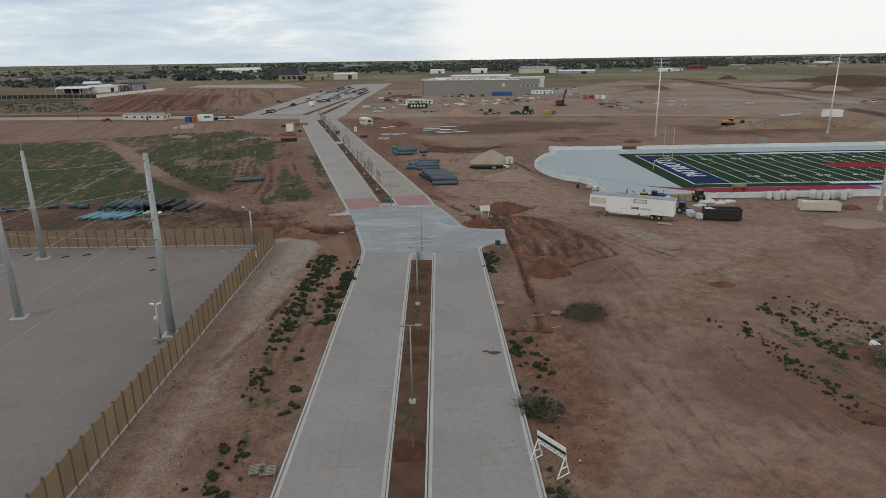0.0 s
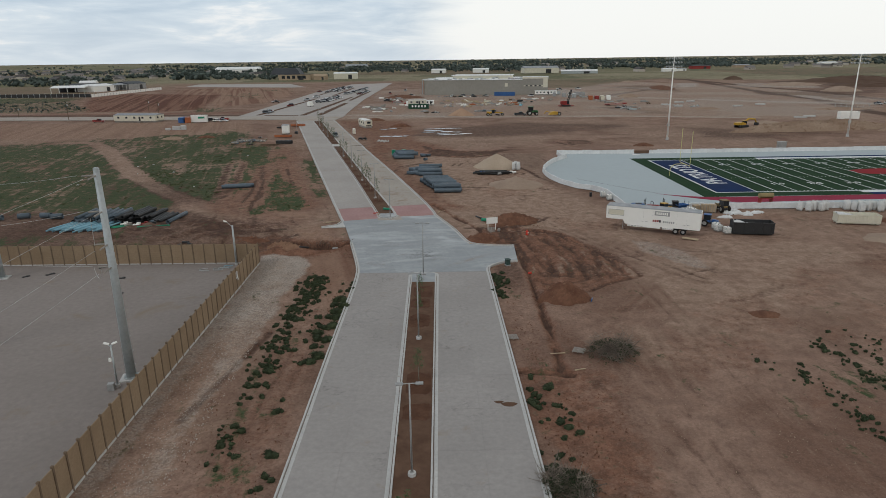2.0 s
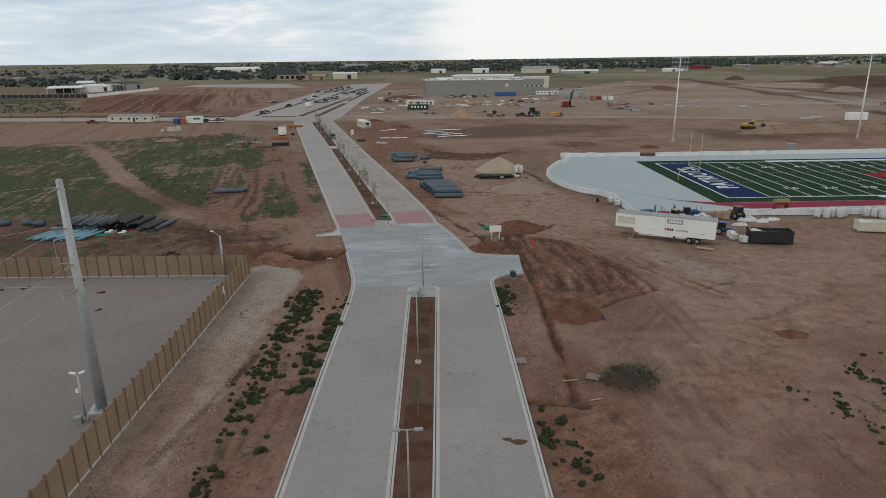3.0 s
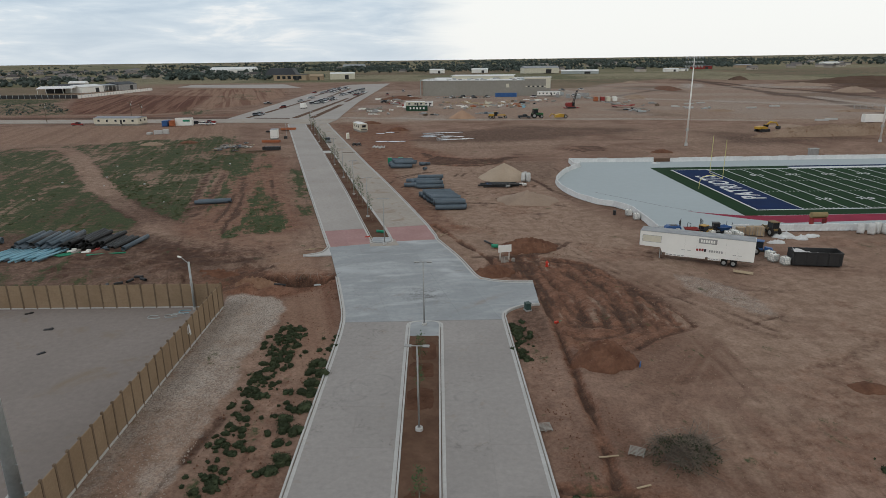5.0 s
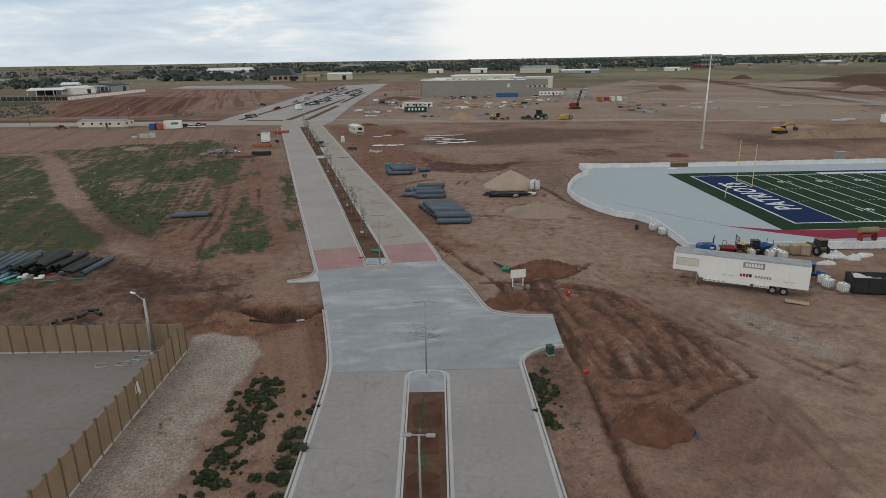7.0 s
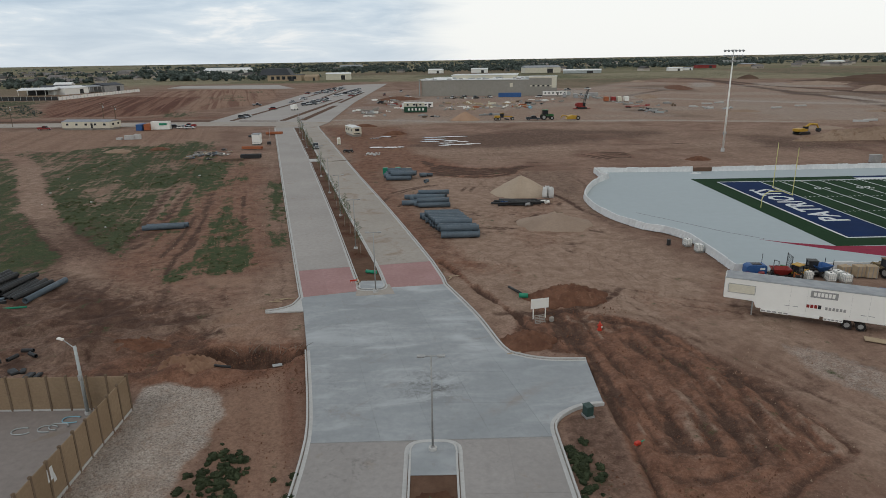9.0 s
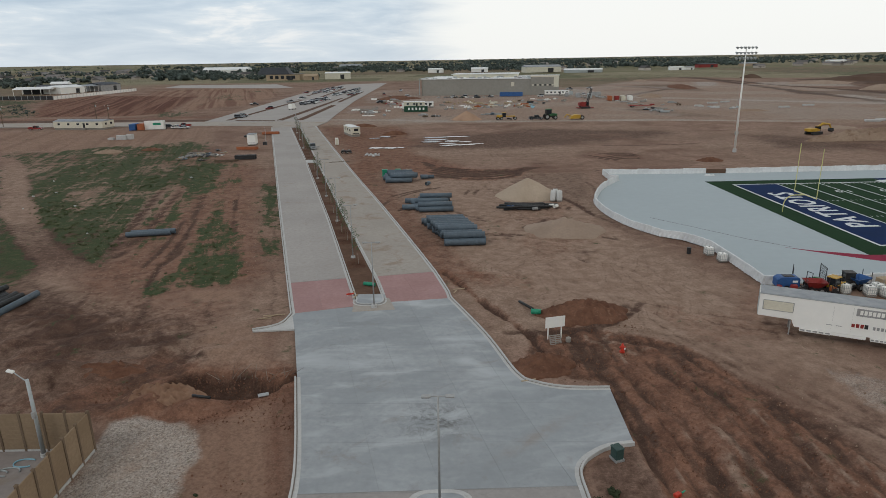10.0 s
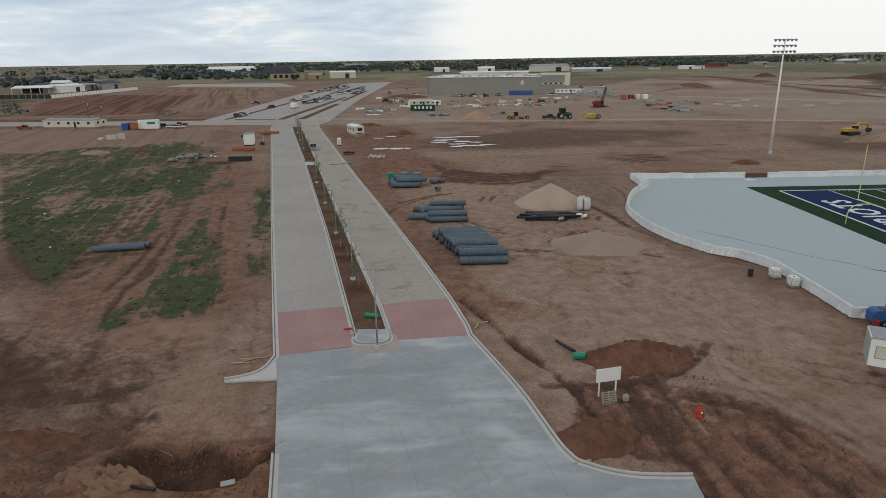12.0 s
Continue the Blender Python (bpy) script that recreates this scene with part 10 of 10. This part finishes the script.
# loose building material strewn over the site
rm = random.Random(52)
PILES = ((17, 462, 5, 14, 9, (TANWALL, WOOD, CREAM)), (28, 430, 7, 14, 18, (WOOD, TANWALL, WOODGREY, CREAM, STEEL_GREY)), (44, 426, 6, 14, 14, (ORANGE, WOOD, STEEL_GREY, PIPEBLUE, WOODGREY)), (56, 450, 5, 8, 6, (BLACK, WOODGREY, STEEL_GREY)),
         (14, 512, 20, 4, 20, (GREENP, BLACK, WHITE, STEEL_GREY, BARK, WOODGREY)), (24, 376, 6, 3, 8, (GALV, STEEL_GREY, PIPEGREY)), (106, 385, 5, 12, 14, (GALV, STEEL_GREY, WOODGREY, BLACK)), (98, 490, 8, 8, 10, (GALV, WOODGREY, STEEL_GREY)),
         (-38, 392, 8, 14, 14, (WHITE, STEEL_GREY, WOODGREY, GALV)), (-40, 480, 10, 26, 14, (WHITE, STEEL_GREY, WOODGREY, BARK)), (-8, 372, 5, 6, 6, (BLACK, BARK, STEEL_GREY)), (145, 398, 14, 10, 8, (GALV, CURB)), (3, 450, 8, 18, 8, (WOOD, WOODGREY, STEEL_GREY)))
PILES += ((30, 445, 16, 22, 26, (WOOD, CREAM, TANWALL, ORANGE, WHITE)), (60, 470, 14, 14, 14, (WOODGREY, STEEL_GREY, WHITE, BARK)), (8, 420, 9, 16, 14, (WOOD, STEEL_GREY, WHITE)), (118, 440, 14, 26, 16, (GALV, WOODGREY, STEEL_GREY, BARK)), (-26, 440, 9, 22, 16, (WHITE, REDP, WOODGREY, STEEL_GREY)), (-44, 415, 6, 14, 8, (WHITE, WOODGREY)))
for cx, cy, sx, sy, n, mats in PILES:
    for k in range(n):
        x, y = cx + rm.uniform(-sx, sx), cy + rm.uniform(-sy, sy)
        if math.hypot(x - 73.8, y - 405) < 7 or math.hypot(x - 104, y - 408) < 9:
            continue
        o = thing("material_stack", x, y, -0.03, rm.choice((0, 90)), "low stack of boards and building material on the site", "building material", "stacks of building material")
        L, a, m = rm.uniform(1.5, 5.0), rm.uniform(-15, 15), rm.choice(mats)
        for j in range(rm.randint(2, 4)):
            part("timber_pack", box(bmesh.new(), rm.uniform(-1.2, 1.2), rm.uniform(-1.2, 1.2), 0, L * rm.uniform(0.5, 1), rm.uniform(0.2, 1.1), rm.uniform(0.2, 1.0), a + rm.uniform(-8, 8), 0.02), m, o)
for x, y, kd in ((6, 512, "pickup"), (14, 517, "suv"), (22, 514, "pickup"), (32, 512, "pickup"), (66, 508, "suv"), (98, 520, "pickup"), (-38, 515, "pickup"), (-46, 560, "suv"), (-36, 610, "pickup"), (104, 600, "pickup"), (122, 606, "pickup"), (-26, 530, "suv"), (255, 391, "pickup"), (262, 394, "pickup"), (-41, 470, "suv"), (-120, 470, "pickup")):
    copy_thing(proto[kd], pose(x, y, 0, 0, 0, rm.uniform(0, 360)))

# ---- excavation to the east ----


def excavator(x, y, rz):
    ob = thing("excavator", x, y, 0, rz, "yellow crawler excavator on a bank of earth", "excavator")
    for s in (-1.3, 1.3):
        part("crawler", bevelled(extruded(bmesh.new(), [(-2.6, 0.3), (-2.2, 1.0), (2.2, 1.0), (2.6, 0.3), (2.1, 0.0), (-2.1, 0.0)], s - 0.35, s + 0.35), 0.06), BLACK, ob)
    part("house", bevelled(extruded(bmesh.new(), [(-3.0, 1.1), (-3.0, 2.0), (-0.4, 2.2), (1.2, 1.9), (1.2, 1.1)], -1.4, 1.4), 0.08), YELLOW, ob)
    part("cab", box(bmesh.new(), 0.7, -0.8, 1.2, 1.6, 1.1, 1.6, 0, 0.06), GLASS, ob)
    part("cab_roof", box(bmesh.new(), 0.7, -0.8, 2.8, 1.7, 1.2, 0.1, 0, 0.03), YELLOW, ob)
    part("boom", rod(rod(bmesh.new(), (0.8, 0.3, 1.6), (4.0, 0.3, 3.4), 0.42, 0.42, 8), (4.0, 0.3, 3.4), (7.4, 0.3, 3.1), 0.42, 0.3, 8), YELLOW, ob)
    part("stick", rod(bmesh.new(), (7.3, 0.3, 3.2), (8.6, 0.3, 1.5), 0.34, 0.24, 8), YELLOW, ob)
    part("bucket", extruded(bmesh.new(), [(8.2, 1.7), (9.1, 1.6), (9.3, 0.8), (8.5, 0.4), (7.9, 0.9)], -0.4, 1.0), BLACK, ob)
    part("ram", rod(bmesh.new(), (2.0, 0.3, 1.5), (4.0, 0.3, 2.9), 0.1, seg=6), GALV, ob)


excavator(124.5, 279.5, 22)
heap("earth_bank", 150, 268, 34, 5.0, 3.2, DIRT_TAN, "long cut bank of pale tan earth", 71, 2.6, 8, 0.42, "earth bank", "", 18, 150)
heap("earth_mound", 143, 298, 8, 5, 0.9, SAND_GREY, "grey mound of gravel behind the excavator", 72, 1.5)
heap("earth_mound", 184, 263, 12, 5, 3.0, DIRT_TAN, "mound of brown earth beyond the field", 73, 1.5)
for k, (x, y, rx, ry, h, m) in enumerate(((430, 690, 60, 26, 6, DIRT_DARK), (520, 660, 70, 25, 7, DIRT_DARK), (316, 530, 14, 10, 4, SAND_GREY), (395, 600, 40, 16, 4, DIRT_DARK), (345, 792, 12, 7, 4.0, DIRT_DARK), (200, 610, 10, 40, 2.2, DIRT_RED), (137, 494, 9, 13, 2.0, DIRT_TAN), (216, 364, 14, 6, 1.0, DIRT_TAN), (148, 375, 8, 4, 0.9, DIRT_TAN), (206, 745, 8, 5, 1.8, SAND_GREY), (335, 640, 26, 20, 2.6, SAND_GREY), (-32, 512, 15, 14, 2.0, DIRT_RED), (-35, 330, 5, 2.5, 1.2, DIRT_RED), (-20, 300, 5, 2.2, 1.3, DIRT_RED), (68, 228, 3.5, 1.6, 1.0, DIRT_RED), (-108, 262, 5, 2.6, 1.0, DIRT_TAN), (-96, 266, 3.5, 2, 0.9, DIRT_RED))):
    heap("earth_mound", x, y, rx, ry, h, m, "broad mound of excavated earth on the site" if rx > 12 else "small mound of excavated earth", 80 + k, 1.5, (k * 31) % 30 - 15, 0.2)
ship_box(187.5, 309.5, -5, 8.5, WHITE, "white site container beyond the light mast", 3.4, 3.0)
for x, y in ((170, 318), (176, 321), (172, 390), (190, 400), (150, 425), (160, 432)):
    o = part("precast_block", box(box(bmesh.new(), 0, 0, -0.05, 5.5, 1.6, 0.8, 0, 0.05), 1.2, 1.5, -0.05, 4, 1.2, 0.6, 8, 0.05), CURB)
    o.matrix_basis = pose(x, y, 0, 0, 0, rm.uniform(-20, 20))
    tagged(o, "stack of grey precast concrete units", "precast units", "stacks of precast units")
wf = thing("wire_fence", 222, 378, 0, -8, "wire fence on steel posts by parked trucks", "fence")
for k in range(12):
    part("post", rod(bmesh.new(), (k * 3.0, 0, -0.1), (k * 3.0, 0, 2.0), 0.06, seg=5), GALV, wf)
for z in (0.3, 1.0, 1.9):
    part("wire", rod(bmesh.new(), (0, 0, z), (33, 0, z), 0.03, seg=4), GALV, wf)

# ---- metal barns and field edge to the west ----


def barn(x, y, rz, L, W, H, rise, wallmat, roofmat, label, open_bays=0, category="barn", group=""):
    ob = thing("barn", x, y, 0, rz, label, category, group)
    if open_bays:
        for k in range(open_bays + 1):
            for yy in (-W / 2 + 0.2, W / 2 - 0.2):
                part("post", box(bmesh.new(), -L / 2 + 0.2 + k * (L - 0.4) / open_bays, yy, -0.1, 0.3, 0.3, H + 0.1), WHITE, ob)
        part("back_wall", box(bmesh.new(), 0, W / 2 - 0.1, -0.1, L, 0.15, H + 0.1), BLACK, ob)
    else:
        part("wall", box(bmesh.new(), 0, 0, -0.1, L, W, H + 0.1), wallmat, ob)
        part("door", box(bmesh.new(), L * 0.2, -W / 2 - 0.04, 0, L * 0.16, 0.1, H * 0.75), BLACK, ob)
    bm = bmesh.new()
    extruded(bm, [(-W / 2 - 0.4, H), (0, H + rise), (W / 2 + 0.4, H), (W / 2 + 0.4, H - 0.25), (-W / 2 - 0.4, H - 0.25)], -L / 2 - 0.4, L / 2 + 0.4)
    bmesh.ops.rotate(bm, verts=bm.verts[:], cent=(0, 0, 0), matrix=Matrix.Rotation(math.pi / 2, 3, "Z"))
    part("roof", bm, roofmat, ob)
    return ob


barn(-371, 657, 12, 30, 22, 5.0, 1.8, WHITE, ROOF_WHITE, "open white steel barn with a pale roof", 4)
barn(-356, 676, 74, 28, 20, 5.6, 1.8, WHITE, ROOF_WHITE, "white steel barn with a pale roof")
barn(-347, 697, 74, 16, 15, 5.8, 1.0, WHITE, ROOF_GREY, "open steel barn bay with a grey roof", 3)
barn(-343, 722, 80, 30, 18, 6.0, 2.2, STEEL_GREY, ROOF_DARK, "dark grey steel barn")
barn(-385, 720, 0, 40, 14, 5.0, 1.6, STEEL_GREY, ROOF_DARK, "low grey barn with a dark roof")
barn(-430, 800, 10, 18, 12, 5.0, 2.2, WHITE, ROOF_WHITE, "small white house-like barn among trees")
for x0, y0, x1, y1, m, l, h in ((-440, 574, -304, 568, BLACK, "dark screen fence round the barns", 3.0), (-303.6, 568, -300, 701, WHITE, "pale panel fence round the barns", 2.6)):
    d = math.dist((x0, y0), (x1, y1))
    f = thing("screen_fence", x0, y0, 0, math.degrees(math.atan2(y1 - y0, x1 - x0)), l, "fence")
    n = int(d / 5)
    for k in range(n):
        part("panel", box(bmesh.new(), (k + 0.5) * d / n, 0, -0.1, d / n - 0.35, 0.15, h), m, f)
        part("post", box(bmesh.new(), k * d / n, 0, -0.1, 0.3, 0.3, h + 0.3), GALV, f)
hall = barn(-215, 965, 0, 46, 30, 8.0, 0.4, TANWALL, ROOF_DARK, "tan hall with large windows and a tall dark roof", 0, "building")
part("upper_roof", box(bmesh.new(), -14, 3, 8.0, 44, 28, 8.5, 0, 0.0, 0.72), ROOF_DARK, hall, "tall dark sloping roof")
for k in range(5):
    part("window", box(bmesh.new(), -16 + k * 7.5, -15.1, 2.0, 4.5, 0.2, 4.2), GLASS, hall)
barn(-178, 955, 0, 18, 14, 5.5, 2.5, TANWALL, TANWALL, "small tan gabled hall", 0, "building")
barn(-146, 985, 4, 34, 24, 8.0, 1.6, CREAM, ROOF_WHITE, "cream steel hall with a pale roof", 0, "building")

# far houses, halls and woods
rh = random.Random(61)


def house(x, y, rz, L, W, H, rise, label, group="distant houses"):
    ob = thing("house", x, y, 0, rz, label, "house", group)
    part("wall", box(bmesh.new(), 0, 0, -2, L, W, H + 2), HOUSEWALL, ob)
    bm = bmesh.new()
    extruded(bm, [(-W / 2 - 0.6, H), (0, H + rise), (W / 2 + 0.6, H)], -L / 2 - 0.6, L / 2 + 0.6)
    bmesh.ops.rotate(bm, verts=bm.verts[:], cent=(0, 0, 0), matrix=Matrix.Rotation(math.pi / 2, 3, "Z"))
    part("roof", bm, HOUSEROOF, ob)
    for k in (-0.3, 0.05, 0.3):
        part("window", box(bmesh.new(), k * L, -W / 2 - 0.03, 1.0, 1.4, 0.08, 1.2), GLASS, ob)
    part("door", box(bmesh.new(), -0.12 * L, -W / 2 - 0.03, 0, 1.0, 0.08, 2.1), BLACK, ob)
    return ob


h0 = house(-760, 1150, 10, 20, 11, 3.4, 3.4, "pale single-storey house with a grey roof far off")
h1 = house(-700, 1240, -15, 15, 10, 3.2, 3.0, "small pale house with a grey roof far off")
for k in range(150):
    if k < 90:
        a, d = rh.uniform(-40, -22), rh.uniform(1050, 2300)
    else:
        a, d = rh.uniform(-24, 40), rh.uniform(1250, 2700)
    x, y = math.sin(radians(a)) * d, math.cos(radians(a)) * d
    if -330 < x < 120 and y < 1250:
        continue
    copy_thing(rh.choice((h0, h1)), pose(x, y, 0, 0, 0, rh.uniform(0, 180)) @ Matrix.Scale(rh.uniform(0.8, 1.15), 4))
for x, y, L, W, H, w, r, l in ((-440, 1420, 90, 40, 9, WHITE, ROOF_WHITE, "very long white hall far off"), (-10, 1260, 26, 16, 6, WHITE, ROOF_WHITE, "white steel hall far off"), (70, 1260, 30, 18, 6, WHITE, ROOF_WHITE, "white gabled hall far off"),
                               (170, 1180, 62, 26, 9, CREAM, ROOF_GREY, "large tan steel hall beyond the school"), (228, 1120, 60, 16, 4.5, GALV, ROOF_WHITE, "long low steel hall beyond the school"), (400, 1180, 24, 12, 4.5, WHITE, ROOF_WHITE, "white farm building far off"), (430, 1200, 14, 10, 4, WHITE, ROOF_GREY, "white farm building far off"),
                               (640, 1430, 34, 16, 5, TANWALL, ROOF_GREY, "tan farm building far off"), (900, 1560, 40, 18, 6, WHITE, ROOF_WHITE, "white steel hall far off"), (1060, 1480, 30, 16, 6, WHITE, ROOF_WHITE, "white steel hall far off"), (-250, 1900, 60, 30, 8, GALV, ROOF_GREY, "wide grey hall far off"), (-820, 1060, 22, 14, 5, WHITE, ROOF_WHITE, "white farm shed far off"), (520, 1350, 40, 14, 6, REDP, ROOF_DARK, "dark red brick hall far off")):
    barn(x, y, rh.uniform(-12, 12), L, W, H, W * 0.12, w, r, l, 0, "building", "distant halls")

ico = bmesh.new()
bmesh.ops.create_icosphere(ico, subdivisions=1, radius=1.0)
ICO_V = np.array([v.co[:] for v in ico.verts])
ICO_F = np.array([[v.index for v in f.verts] for f in ico.faces])
ico.free()


def woods(name, label, spots, seed):
    """Many crowns of several ragged lumps each, and short trunks, in one sheet of far woodland."""
    rng = np.random.default_rng(seed)
    vs, fs, n = [], [], 0
    for x, y, h in spots:
        for j in range(6):
            r = h * rng.uniform(0.15, 0.34)
            c = np.array([x + rng.normal(0, h * 0.30), y + rng.normal(0, h * 0.30), h * rng.uniform(0.30, 0.80)])
            if j == 0:
                c[2], r = h * 0.3, h * 0.38
            v = ICO_V * rng.uniform(0.65, 1.25, (len(ICO_V), 1)) * np.array([r, r, r * rng.uniform(0.7, 1.0)]) + c
            v[:, 2] = np.maximum(v[:, 2], -0.5)
            vs.append(v)
            fs.append(ICO_F + n)
            n += len(v)
    return tagged(new(name, mesh_of(name, np.concatenate(vs).tolist(), np.concatenate(fs).tolist(), WOODS_HAZY)), label, "trees", kind="stuff")


rt = random.Random(71)
spots = []
for _ in range(38000):
    a = rt.uniform(-46, 46)
    d = 1020 + 3500 * rt.random() ** 1.5
    x, y = math.sin(radians(a)) * d, math.cos(radians(a)) * d
    dens = noise.noise(Vector((x / 330, y / 90, 3.0))) + 0.45 * noise.noise(Vector((x / 90, y / 40, 7.0)))
    want = 0.07 if a > -24 else 0.20
    want += 0.16 * max(0.0, (min(d, 2300) - 1700) / 600) + ((0.10 if a < 2 else -0.25) if d > 2500 else 0) + (0.10 if a > 24 else 0)
    if dens < want + 0.02 or rt.random() < 0.35:
        continue
    if (x > 60 and y < 1330 + 0.25 * x) or (-330 < x <= 60 and y < 1400) or (x <= -330 and y < 1350 and dens < 0.5):
        continue
    spots.append((x, y, rt.uniform(4.5, 12.0) if a > -24 else rt.uniform(4, 9)))
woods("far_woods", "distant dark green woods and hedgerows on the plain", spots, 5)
near = [(x + rt.gauss(0, s), y + rt.gauss(0, s * 0.5), rt.uniform(4.5, 9)) for x, y, s, n in ((-575, 1005, 14, 22), (-528, 992, 16, 22), (-560, 1170, 30, 26), (-500, 832, 12, 12), (-533, 830, 8, 6), (-440, 1215, 70, 90), (-330, 1090, 50, 50), (-300, 1000, 30, 12), (-560, 900, 40, 18), (-255, 1010, 30, 20), (-240, 990, 12, 8), (-640, 1000, 60, 26), (-110, 1420, 60, 30), (0, 1440, 80, 40), (140, 1400, 60, 40), (60, 1330, 16, 6)) for _ in range(n)]
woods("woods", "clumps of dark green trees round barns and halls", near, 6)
scrub = [(x - 0.75 * (y - 404), y, rt.uniform(0.5, 1.6)) for x, y in ((rt.uniform(-420, -215), rt.uniform(402, 500)) for _ in range(420))]
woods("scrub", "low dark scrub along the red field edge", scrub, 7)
